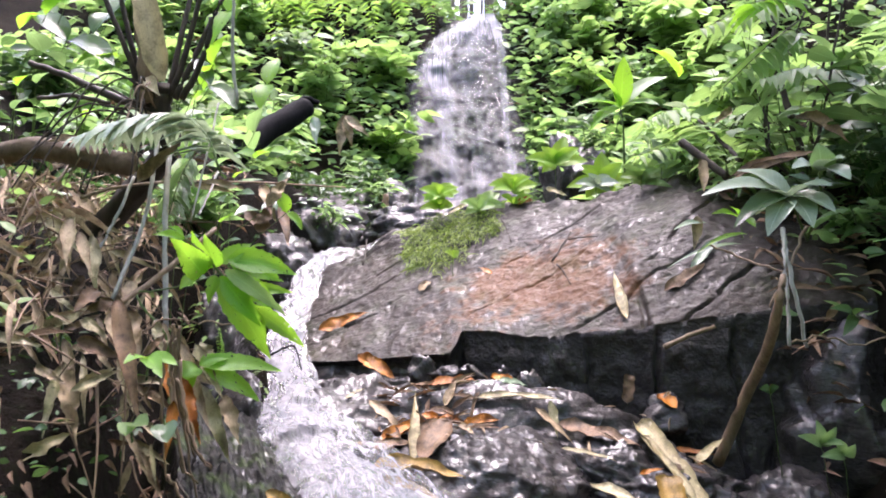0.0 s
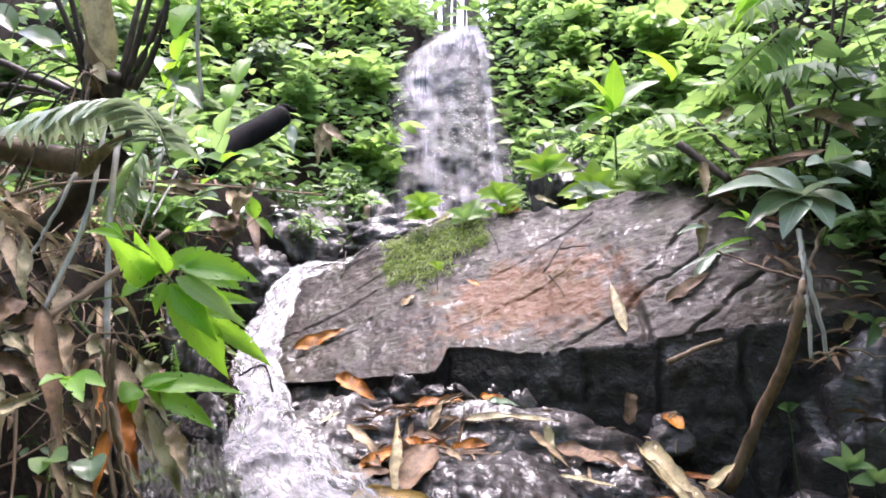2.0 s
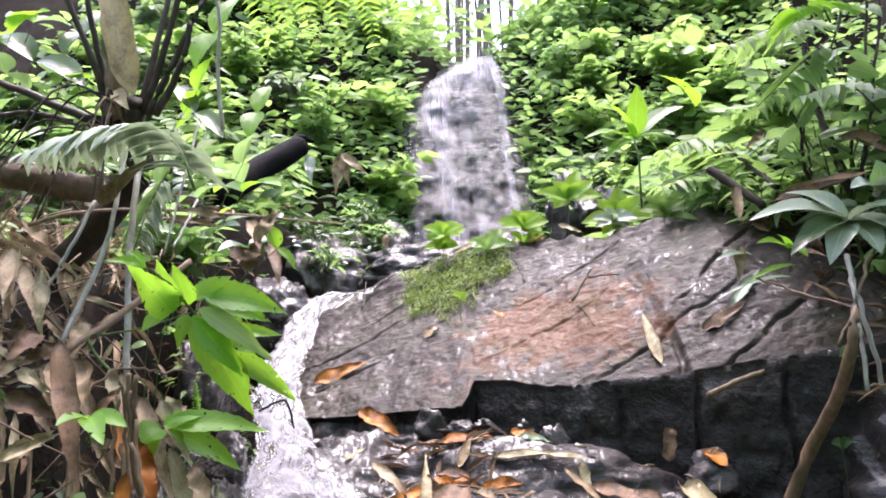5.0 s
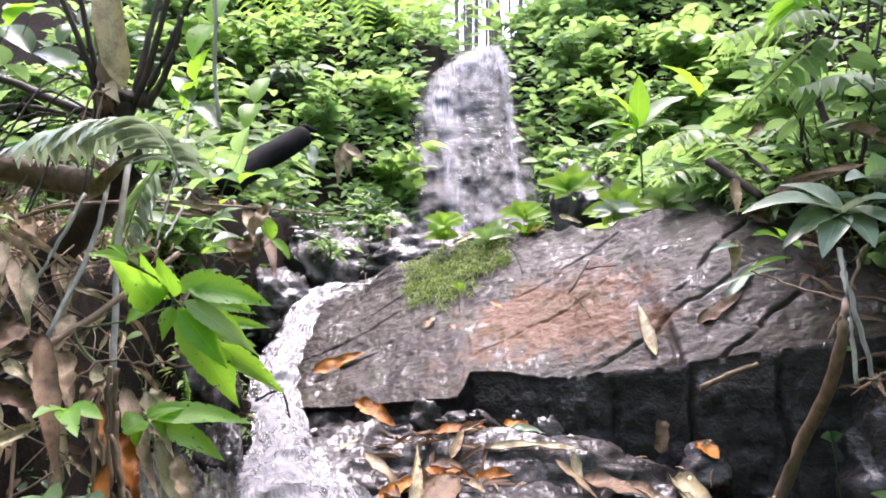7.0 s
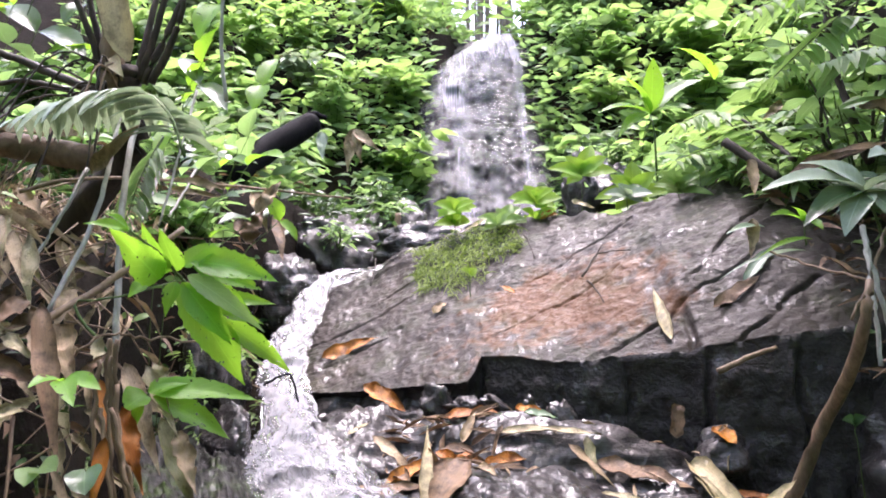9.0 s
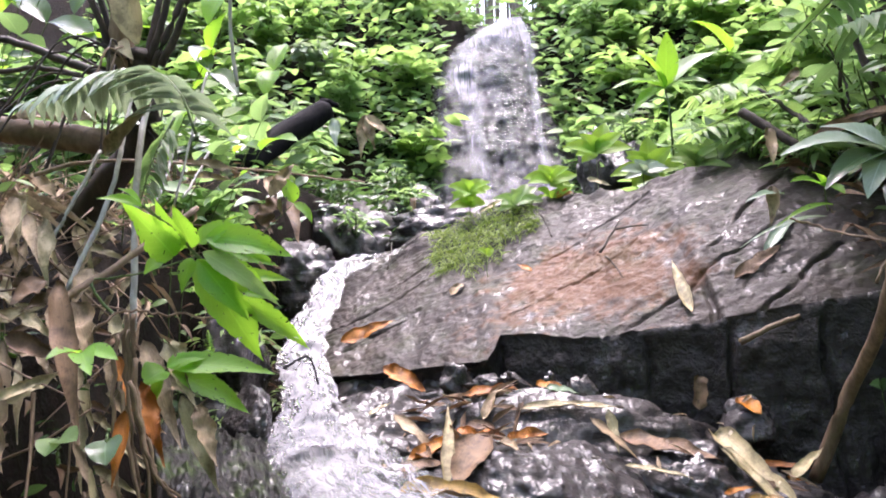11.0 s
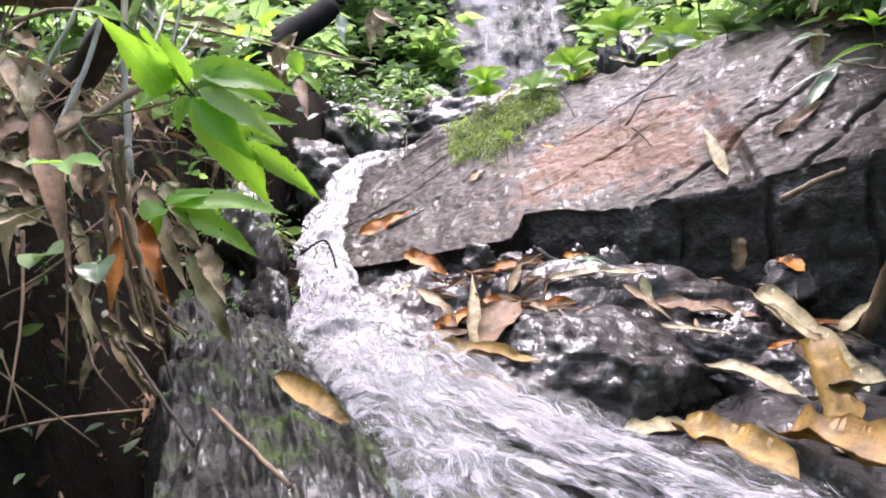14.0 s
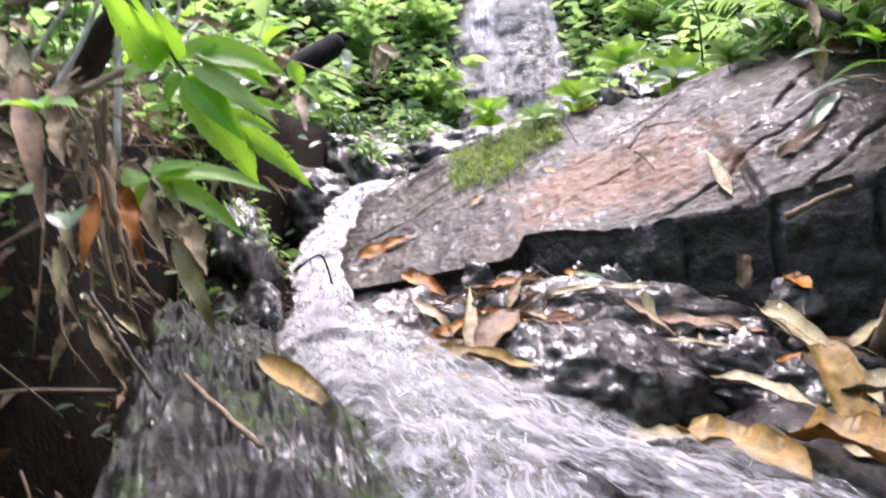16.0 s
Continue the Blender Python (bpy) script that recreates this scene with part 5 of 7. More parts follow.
# plants on the slab's crest
for b, tips, m, w in (
    ((-0.044, 4.62, 1.746), ((-0.16, 4.54, 1.785), (-0.085, 4.62, 1.834), (0.039, 4.68, 1.829), (0.08, 4.58, 1.766), (-0.12, 4.67, 1.758)), YOUNG, 0.089),
    ((0.228, 4.55, 1.678), ((0.123, 4.47, 1.66), (0.191, 4.55, 1.752), (0.33, 4.61, 1.759), (0.362, 4.51, 1.666), (0.281, 4.6, 1.778)), FRESH, 0.076),
    ((0.41, 4.6, 1.78), ((0.26, 4.52, 1.802), (0.351, 4.6, 1.882), (0.487, 4.66, 1.88), (0.558, 4.56, 1.803), (0.529, 4.65, 1.767)), YOUNG, 0.101),
    ((0.673, 4.6, 1.929), ((0.48, 4.52, 1.96), (0.588, 4.6, 2.042), (0.746, 4.66, 2.109), (0.814, 4.56, 2.026), (0.882, 4.65, 1.953), (0.552, 4.54, 1.916)), YOUNG, 0.101),
    ((0.93, 4.5, 1.791), ((0.713, 4.42, 1.773), (0.816, 4.5, 1.914), (0.949, 4.56, 1.998), (1.05, 4.46, 1.918), (1.14, 4.55, 1.819), (0.83, 4.44, 1.711), (1.017, 4.5, 1.726)), YOUNG, 0.110),
    ((1.196, 4.35, 1.796), ((0.994, 4.27, 1.814), (1.109, 4.35, 1.92), (1.266, 4.41, 1.958), (1.354, 4.31, 1.88), (1.412, 4.4, 1.783), (1.057, 4.29, 1.746)), FRESH, 0.101),
    ((0.883, 4.400, 1.783), ((0.749, 4.340, 1.786), (0.840, 4.400, 1.852), (0.976, 4.460, 1.844), (1.006, 4.340, 1.788)), GREY, 0.07),
    ((1.075, 4.100, 1.787), ((0.947, 4.040, 1.797), (1.036, 4.100, 1.874), (1.153, 4.160, 1.865), (1.170, 4.040, 1.796)), FRESH, 0.07),
    ((1.210, 4.200, 1.898), ((1.064, 4.140, 1.923), (1.158, 4.200, 2.018), (1.308, 4.260, 2.010), (1.322, 4.140, 1.915)), GREY, 0.08),
    ((0.188, 4.400, 1.648), ((0.111, 4.340, 1.691), (0.251, 4.400, 1.714), (0.300, 4.460, 1.674)), FRESH, 0.06),
    ((0.038, 4.000, 1.373), ((-0.002, 3.940, 1.401), (0.075, 4.000, 1.405)), YOUNG, 0.05),
):
    foot = rest(b[0], b[1])[0]
    g = np.random.default_rng(int(abs(b[0]) * 1000))
    low = [f + (q - f) * 0.55 for f, q in zip(foot, b)]
    more = [(b if k % 2 else low, [(b if k % 2 else low)[0] + math.cos(k * 1.9) * g.uniform(0.08, 0.15), b[1] - g.uniform(0.0, 0.12), (b if k % 2 else low)[2] + g.uniform(-0.05, 0.08)], w * g.uniform(0.7, 1.0)) for k in range(9)] if len(tips) > 3 else []
    plant("seedling", foot, "small bright seedling rooted on the slab's crest", "plant", [(foot, low, b)], [(b, q, w) for q in tips] + more, radius=0.003, leaf_material=m, kind="ovate", face=(0, -1, 0.7), n=6, group="seedlings on the crest")

# tall ginger-like plant and pinnate leaves on the right bank
GB = (1.107, 4.75, 2.298)
foot = rest(GB[0] + 0.02, 4.75)[0]
plant("ginger_plant", foot, "tall plant with upright broad glossy green leaves", "plant", [(foot, (GB[0], 4.66, GB[2] - 0.25), GB)],
      [(GB, (1.121, 4.7, 2.613), 0.13, dict(face=(0.1, -1, 0.1), droop=0.15)), (GB, (0.893, 4.6, 2.5), 0.11), (GB, (0.761, 4.5, 2.258), 0.09), (GB, (1.427, 4.8, 2.505), 0.15, dict(mat=BUSH)), ((1.479, 4.75, 2.485), (1.216, 4.6, 2.643), 0.17), (GB, (1.319, 4.6, 2.282), 0.12, dict(mat=BUSH)), (GB, (0.869, 4.5, 2.121), 0.09)], leaf_material=BRIGHT, radius=0.008, kind="ovate", n=8)


def pinnate(name, ctrl, pairs, length, width, material, label, group="", kind="lance", droop=0.5, stem=STALK, taper=0.5, hang_down=0.25, spread=1.0):
    """A compound leaf: a stalk with leaflets in pairs."""
    line = curve_points(ctrl, pairs * 2 + 6)
    thing = root_empty(name, ctrl[0], label, "fern" if "fern" in name else "plant", group)
    stalk = stick("stalk", ctrl, (0.004, 0.0015), stem, "", "", 16, 0.0, 5, 1, thing)
    g = np.random.default_rng(int(abs(ctrl[0][0]) * 1000) + pairs)
    pos, dr, ln = [], [], []
    n = len(line)
    for i in range(4, n):
        t = (i - 4) / (n - 5)
        d = np.array(line[min(i + 1, n - 1)]) - np.array(line[i - 1])
        d /= np.linalg.norm(d)
        side = np.cross(d, (0, 0, 1.0))
        side /= np.linalg.norm(side) + 1e-9
        size = length * (math.sin(math.pi * min(1, 0.25 + 0.75 * t)) ** taper if t < 0.98 else 0.5)
        for s in (-1, 1):
            pos.append(line[i])
            dr.append(side * s * spread + d * 0.45 + np.array([0, 0, -hang_down]) + g.normal(0, 0.06, 3))
            ln.append(max(size, length * 0.15))
    v, f, uv = small_leaf(kind, 0.25, droop, 5)
    v = v * np.array([width, 1, 1])
    first = None
    turns = frames_from(np.array(dr), g.normal(0, 0.15, len(pos)))
    for at, m3, size in zip(pos, turns, ln):
        if first is None:
            leaf = first = mesh_object("leaflet", v, f, material, uv=uv)
        else:
            leaf = new("leaflet", first.data)
        leaf.matrix_basis = Matrix.Translation(at) @ Matrix([list(r) for r in m3]).to_4x4() @ Matrix.Scale(size, 4)
        hang(leaf, stalk)
    return thing


for c, n, ln, w, m in ((((1.611, 4.400, 1.948), (1.362, 4.200, 2.012), (1.038, 4.000, 1.901)), 5, 0.24, 0.28, FRESH), (((1.611, 4.400, 1.948), (1.345, 4.300, 2.183), (1.119, 4.200, 2.123)), 5, 0.24, 0.28, FRESH),
                       (((1.730, 3.600, 2.500), (1.487, 3.500, 2.520), (1.178, 3.400, 2.395)), 5, 0.25, 0.26, FRESH), (((1.730, 3.600, 2.500), (1.525, 3.500, 2.345), (1.279, 3.400, 2.129)), 5, 0.24, 0.26, FRESH), (((1.611, 4.400, 1.948), (1.630, 4.200, 2.123), (1.689, 4.000, 2.164)), 4, 0.22, 0.3, BUSH),
                       (((1.670, 3.200, 2.041), (1.548, 3.200, 2.156), (1.372, 3.200, 2.117)), 4, 0.2, 0.32, BUSH), (((1.394, 3.000, 2.330), (1.307, 2.900, 2.355), (1.161, 2.800, 2.309)), 3, 0.2, 0.35, BRIGHT)):
    pinnate("pinnate_plant", c, n, ln, w, m, "arching compound leaf with long light green leaflets", "compound leaves over the bank")
plant("sapling", rest(1.95, 3.6)[0], "thin dark-stemmed sapling with sparse leaves", "sapling", [(rest(1.95, 3.6)[0], (1.563, 3.550, 1.815), (1.523, 3.500, 2.124), (1.730, 3.600, 2.500), (1.803, 3.600, 2.859)), (rest(2.1, 3.7)[0], (1.764, 3.600, 1.892), (1.787, 3.500, 2.312), (1.829, 3.500, 2.760))],
      [((1.523, 3.500, 2.124), (1.389, 3.400, 2.221), 0.09), ((1.550, 3.500, 1.977), (1.644, 3.400, 2.035), 0.1), ((1.787, 3.500, 2.312), (1.619, 3.400, 2.357), 0.09), ((1.786, 3.600, 2.601), (1.815, 3.400, 2.495), 0.1), ((1.674, 3.550, 2.407), (1.518, 3.400, 2.241), 0.09), ((1.780, 3.500, 2.214), (1.745, 3.300, 2.042), 0.1), ((1.544, 3.500, 1.880), (1.360, 3.400, 1.914), 0.1)], STALK, BUSH, 0.009)

# silvery wet plant hanging over the right end of the slab
SN = (1.275, 2.75, 1.58)


plant("broad_leaf_plant", (1.375, 2.850, 1.443), "plant with long wet silvery-green leaves drooping over the rock", "plant", [((1.410, 2.900, 1.426), (1.334, 2.800, 1.50), SN), ((1.410, 2.900, 1.426), (1.411, 2.800, 1.569), (1.387, 2.75, 1.676))],
      [(SN, (0.944, 2.7, 1.59), 0.108),
       (SN, (1.127, 2.85, 1.694), 0.109),
       (SN, (1.364, 2.6, 1.609), 0.100),
       (SN, (1.371, 2.6, 1.517), 0.104),
       (SN, (1.291, 2.6, 1.466), 0.100),
       (SN, (1.135, 2.6, 1.439), 0.090),
       (SN, (1.02, 2.6, 1.47), 0.086, dict(mat=DEEP)),
       ((1.387, 2.75, 1.676), (1.265, 2.7, 1.683), 0.093),
       ((1.387, 2.75, 1.676), (1.429, 2.65, 1.71), 0.105),
       ((1.387, 2.75, 1.676), (1.383, 2.75, 1.778), 0.100, dict(mat=BUSH)),
       ((1.387, 2.75, 1.676), (1.42, 2.6, 1.629), 0.100),
       (SN, (1.135, 2.7, 1.519), 0.080, dict(mat=FRESH))], leaf_material=GREY, droop=0.8, radius=0.006)
plant("seedling", (1.192, 3.000, 1.496), "small plant with crinkled bright leaves", "plant", [((1.220, 3.050, 1.437), (1.193, 3.000, 1.516))],
      [((1.193, 3.000, 1.516), (1.134, 2.950, 1.563), 0.05), ((1.193, 3.000, 1.516), (1.211, 2.950, 1.531), 0.05), ((1.193, 3.000, 1.516), (1.213, 2.900, 1.479), 0.05), ((1.219, 3.000, 1.455), (0.988, 2.900, 1.383), 0.035, dict(kind="lance")), ((1.197, 3.000, 1.416), (0.887, 2.950, 1.324), 0.03, dict(kind="lance", mat=GREY)), ((1.063, 3.000, 1.499), (0.915, 2.950, 1.476), 0.04, dict(mat=GREY)), ((1.193, 3.000, 1.516), (1.064, 2.950, 1.535), 0.06)], leaf_material=BRIGHT, radius=0.003)
laid("dead_leaf", (1.025, 3.000, 1.530), (0.994, 2.950, 1.396), 0.05, TAN, "withered tan leaf hanging over the slab", "leaf", face=(0, -1, 0.1))
laid("dead_leaf", (1.207, 3.500, 1.817), (1.183, 3.400, 1.650), 0.06, TAN, "withered tan leaf hanging from the bank", "leaf", face=(0, -1, 0.1))
laid("bamboo_sheath", (1.417, 3.000, 1.756), (1.174, 3.100, 1.674), 0.06, BROWN, "long brown sheath on the mossy bank", "sheath", droop=0.1, curl=1.2)

# ---- roots and sticks on the right ----
laid("bamboo_sheath", (1.223, 3.2, 1.7), (1.534, 3.0, 1.789), 0.07, BROWN, "long curved brown sheath lying on the steep bank", "sheath", droop=0.2, curl=0.8)
laid("dead_leaf", (1.558, 3.3, 1.98), (1.627, 3.0, 1.817), 0.10, BROWN, "broad brown dead leaf hanging on the steep bank", "leaf", face=(0, -1, 0.3), droop=0.4)
laid("dead_leaf", (1.386, 3.6, 2.073), (1.264, 3.5, 1.978), 0.045, TAN, "folded ochre leaf hanging among the compound leaves", "leaf", face=(0, -1, 0.2))
for c, r in ((((1.632, 3.7, 2.486), (1.628, 3.6, 2.158), (1.637, 3.4, 1.776)), 0.020), (((1.885, 3.5, 2.653), (1.763, 3.4, 2.225), (1.636, 3.3, 1.807)), 0.008), (((1.593, 3.7, 2.593), (1.608, 3.6, 2.427), (1.574, 3.6, 2.337)), 0.007), (((1.325, 3.9, 2.066), (1.37, 3.7, 1.926), (1.387, 3.5, 1.806)), 0.012), (((1.451, 3.5, 2.16), (1.465, 3.4, 1.991), (1.438, 3.3, 1.832)), 0.006)):
    stick("branch", c, (r * 0.6, r), BARK, "dark bare stem rising from the steep bank", "branch", 18, 0.006, 7, 11, group="stems of the steep bank")
stick("root", ((1.122, 2.450, 1.309), (1.094, 2.420, 1.226), (1.108, 2.550, 1.059), (1.111, 2.750, 0.858), (1.038, 2.850, 0.586)), (0.010, 0.015, 0.019, 0.021, 0.022), ROOT, "thick tan root slanting down to the stones", "root", 18, 0.002, 12, 3)
stick("root", ((1.187, 2.600, 1.467), (1.151, 2.500, 1.307), (1.126, 2.420, 1.085)), (0.007, 0.006), CANE, "thin grey root hanging down", "root", 16, 0.004, 6, 5, group="hanging roots")
stick("root", ((1.187, 2.600, 1.467), (1.183, 2.520, 1.272), (1.219, 2.500, 1.067)), (0.008, 0.006), CANE, "thin grey root hanging down", "root", 16, 0.004, 6, 6, group="hanging roots")
stick("root", ((1.316, 2.700, 1.472), (1.212, 2.600, 1.341), (1.118, 2.550, 1.200)), (0.006, 0.004), ROOT, "thin brown root slanting over the dark hollow", "root", 14, 0.006, 6, 7, group="hanging roots")
stick("root", ((1.048, 2.950, 1.418), (1.132, 2.850, 1.367), (1.212, 2.600, 1.305)), (0.004, 0.004), ROOT, "thin brown root across the slab's corner", "root", 16, 0.005, 6, 8, group="hanging roots")
stick("root", ((1.140, 2.450, 1.090), (1.265, 2.500, 1.102), (1.380, 2.500, 1.077), (1.503, 2.500, 1.104)), (0.004, 0.003), ROOT, "thin root reaching across the dark hollow", "root", 16, 0.006, 6, 9, group="hanging roots")
stick("stick", ((0.890, 3.020, 1.007), (0.998, 3.030, 1.052), (1.099, 3.040, 1.085)), (0.012, 0.008), ROOT, "short tan stick lodged on the dark rock face", "stick", 10, 0.003, 8, 10)
laid("dead_leaf", (0.744, 3.000, 0.901), (0.725, 2.960, 0.795), 0.045, BROWN, "red-brown strip of leaf stuck to the wet face", "leaf", "strap", face=(0, -1, 0.2), droop=0.1)

# ---- litter on the heap below the slab ----
for b, t, w, m, label, kw in (
    ((0.120, 2.990, 0.807), (0.471, 2.930, 0.820), 0.05, PALE, "long pale bamboo leaf across the wet rocks", dict(droop=0.25)),
    ((-0.096, 2.550, 0.686), (-0.100, 2.820, 0.873), 0.045, PALE, "pale upright bamboo leaf with a thin tip", dict(kind="lance", face=(0.2, -1, 0.2), droop=0.2)),
    ((-0.063, 3.100, 0.839), (0.146, 3.120, 0.892), 0.06, ORANGE, "orange leaf at the foot of the slab", dict(kind="ovate", droop=0.15)),
    ((0.196, 3.100, 0.857), (0.317, 3.150, 0.902), 0.055, ORANGE, "wet orange leaf at the foot of the slab", dict(kind="ovate", droop=0.15)),
    ((0.225, 3.060, 0.874), (0.347, 3.100, 0.891), 0.05, GREY, "pale wet leaf at the foot of the slab", dict(kind="ovate", droop=0.15)),
    ((-0.407, 3.100, 0.824), (-0.341, 3.200, 0.843), 0.03, PALE, "small pale scrap of leaf", dict()),
    ((-0.281, 2.850, 0.840), (-0.144, 2.750, 0.759), 0.05, TAN, "tan dead leaf in the litter", dict(droop=0.15)),
    ((-0.225, 2.700, 0.774), (-0.046, 2.800, 0.797), 0.07, ORANGE, "wet orange-brown leaf in the litter", dict(kind="ovate", droop=0.3, fold=0.5)),
    ((-0.247, 2.650, 0.742), (-0.115, 2.680, 0.734), 0.06, BROWN, "wet brown leaf in the litter", dict(kind="ovate", droop=0.15)),
    ((0.024, 2.700, 0.776), (-0.065, 2.500, 0.678), 0.10, BROWN, "broad grey-brown leaf folded over the boulder", dict(kind="broad", droop=0.15)),
    ((-0.217, 2.420, 0.710), (0.083, 2.420, 0.631), 0.09, GOLD, "ochre rolled leaf at the stream's edge", dict(droop=0.3, curl=1.0)),
    ((-0.189, 2.400, 0.681), (0.037, 2.300, 0.612), 0.05, TAN, "tan bamboo leaf at the stream's edge", dict(droop=0.3)),
    ((0.736, 2.85, 0.735), (0.869, 2.45, 0.567), 0.085, PALE, "broad yellowish bamboo sheath lying askew", dict(droop=0.15, curl=0.8)),
    ((0.730, 2.750, 0.632), (0.844, 2.480, 0.558), 0.036, PALE, "yellowish bamboo sheath under another", dict(droop=0.15, curl=0.8)),
    ((0.508, 2.56, 0.619), (0.685, 2.3, 0.544), 0.075, PALE, "spotted yellow bamboo leaf over the stones", dict(droop=0.2, curl=0.5)),
    ((0.685, 2.3, 0.586), (0.797, 2.2, 0.625), 0.085, PALE, "broad pale bamboo sheath by the water", dict(droop=0.2, curl=0.9)),
    ((0.441, 2.920, 0.757), (0.732, 2.750, 0.654), 0.10, BROWN, "broad grey-brown dead leaf over the stones", dict(droop=0.15)),
    ((0.433, 2.720, 0.688), (0.616, 2.660, 0.661), 0.03, PALE, "narrow pale bamboo leaf", dict(droop=0.1)),
    ((0.358, 2.900, 0.793), (0.488, 2.800, 0.713), 0.04, TAN, "narrow tan leaf in the litter", dict(droop=0.15)),
    ((0.420, 2.920, 0.816), (0.439, 2.860, 0.755), 0.04, PALE, "short pale leaf in the litter", dict()),
    ((0.364, 2.2, 0.552), (0.517, 1.95, 0.537), 0.10, GOLD, "golden-brown rolled bamboo sheath at the water's edge", dict(droop=0.15, curl=0.9)),
    ((0.257, 2.25, 0.531), (0.433, 2.36, 0.553), 0.06, PALE, "pale torn end of a bamboo sheath", dict(droop=0.15)),
    ((0.549, 2.1, 0.523), (0.657, 1.85, 0.565), 0.13, GOLD, "wide golden bamboo sheath in the shallows", dict(droop=0.15, curl=0.9)),
    ((0.652, 2.08, 0.54), (0.688, 2.12, 0.584), 0.06, PALE, "upturned pale flap of a sheath", dict()),
    ((0.711, 2.350, 0.693), (0.695, 2.150, 0.587), 0.080, GOLD, "torn ochre sheath among the bamboo leaves", dict(droop=0.15)),
    ((-0.433, 1.91, 0.781), (-0.264, 1.8, 0.751), 0.045, GOLD, "golden curled leaf caught in the stream", dict(kind="ovate", face=(0.1, -0.8, 0.7), droop=0.15, fold=0.5)),
    ((0.720, 2.500, 0.652), (0.788, 2.400, 0.616), 0.05, BROWN, "brown leaf between the sheaths", dict()),
    ((0.857, 2.980, 0.731), (0.902, 2.900, 0.615), 0.07, ORANGE, "wet russet leaf beside the black stone", dict(kind="ovate", droop=0.15)),
    ((0.908, 2.700, 0.672), (1.027, 2.750, 0.708), 0.05, PALE, "pale leaf at the root's foot", dict())):
    sheath = "sheath" in label
    laid("bamboo_sheath" if sheath else "dead_leaf", b, t, w, m, label, "sheath" if sheath else "leaf", **{"face": (0, -0.35, 1), "kind": "strap" if sheath else "lance", **kw})

# ---- left bank: tree fern, canes, log, dead sheaths ----
def tree_fern():
    base = rest(-1.32, 2.62)[0]
    thing = root_empty("tree_fern", base, "tree fern with a dark fibrous stem and black leaf stalks", "tree fern")
    stick("trunk", (base - Vector((0, 0, 0.1)), (-0.921, 2.480, 1.715), (-0.913, 2.460, 1.860), (-0.916, 2.450, 1.957)), (0.045, 0.04, 0.036, 0.036), BARK, "", "", 20, 0.006, 12, 4, thing, 0.15)
    for a in (((-0.978, 2.450, 1.901), (-0.994, 2.420, 2.033), (-1.074, 2.400, 2.259), (-1.094, 2.380, 2.433)), ((-0.966, 2.460, 1.928), (-1.004, 2.460, 2.080), (-1.043, 2.460, 2.267), (-1.053, 2.460, 2.456)), ((-0.872, 2.450, 1.923), (-0.823, 2.450, 2.071), (-0.769, 2.450, 2.271), (-0.715, 2.450, 2.474)),
              ((-0.856, 2.440, 1.911), (-0.770, 2.440, 2.091), (-0.689, 2.450, 2.268), (-0.613, 2.500, 2.461)), ((-0.835, 2.440, 1.911), (-0.778, 2.420, 1.994), (-0.731, 2.400, 2.092), (-0.723, 2.400, 2.166)), ((-0.888, 2.470, 1.937), (-0.864, 2.500, 2.106), (-0.836, 2.550, 2.316), (-0.820, 2.600, 2.556))):
        stick("leaf_stalk", a, (0.012, 0.009, 0.007), STALK, "", "", 16, 0.002, 8, 2, thing)
    stick("old_stem", ((-0.944, 2.440, 1.898), (-0.950, 2.440, 2.071), (-0.982, 2.460, 2.299), (-1.014, 2.500, 2.528)), (0.034, 0.028, 0.026), ROOT, "", "", 18, 0.004, 10, 7, thing, 0.12)
    blade("husk", (-0.950, 2.420, 2.297), (-0.873, 2.380, 1.956), 0.10, PALE, thing, "pale tan husk hanging from the stem", "strap", (0.1, -1, 0.1), 0.2, 0.2, 10, 0.4, curl=1.0)
    blade("husk", (-0.931, 2.400, 1.976), (-0.876, 2.360, 1.907), 0.05, PALE, thing, "pale tan husk hanging from the stem", "lance", (0.1, -1, 0.1))


tree_fern()


def dead_stalks():
    """Old leaf stalks that hang in a tangle from the tree fern's stem."""
    g = np.random.default_rng(88)
    for i in range(16):
        a = Vector((-0.93 + g.normal(0, 0.02), 2.43, g.uniform(1.78, 1.95)))
        d = Vector((g.uniform(-0.45, 0.12), g.uniform(-0.25, 0.0), 0))
        b = a + d * 0.5 + Vector((0, 0, g.uniform(-0.02, 0.08)))
        c = a + d + Vector((0, 0, g.uniform(-0.32, -0.08)))
        stick("dead_stalk", (a, b, c), (0.004, 0.0025), (ROOT, STALK, BARK)[i % 3], "thin dead leaf stalk hanging from the tree fern", "stalk", 12, 0.003, 5, i + 1, group="dead stalks of the tree fern")


dead_stalks()


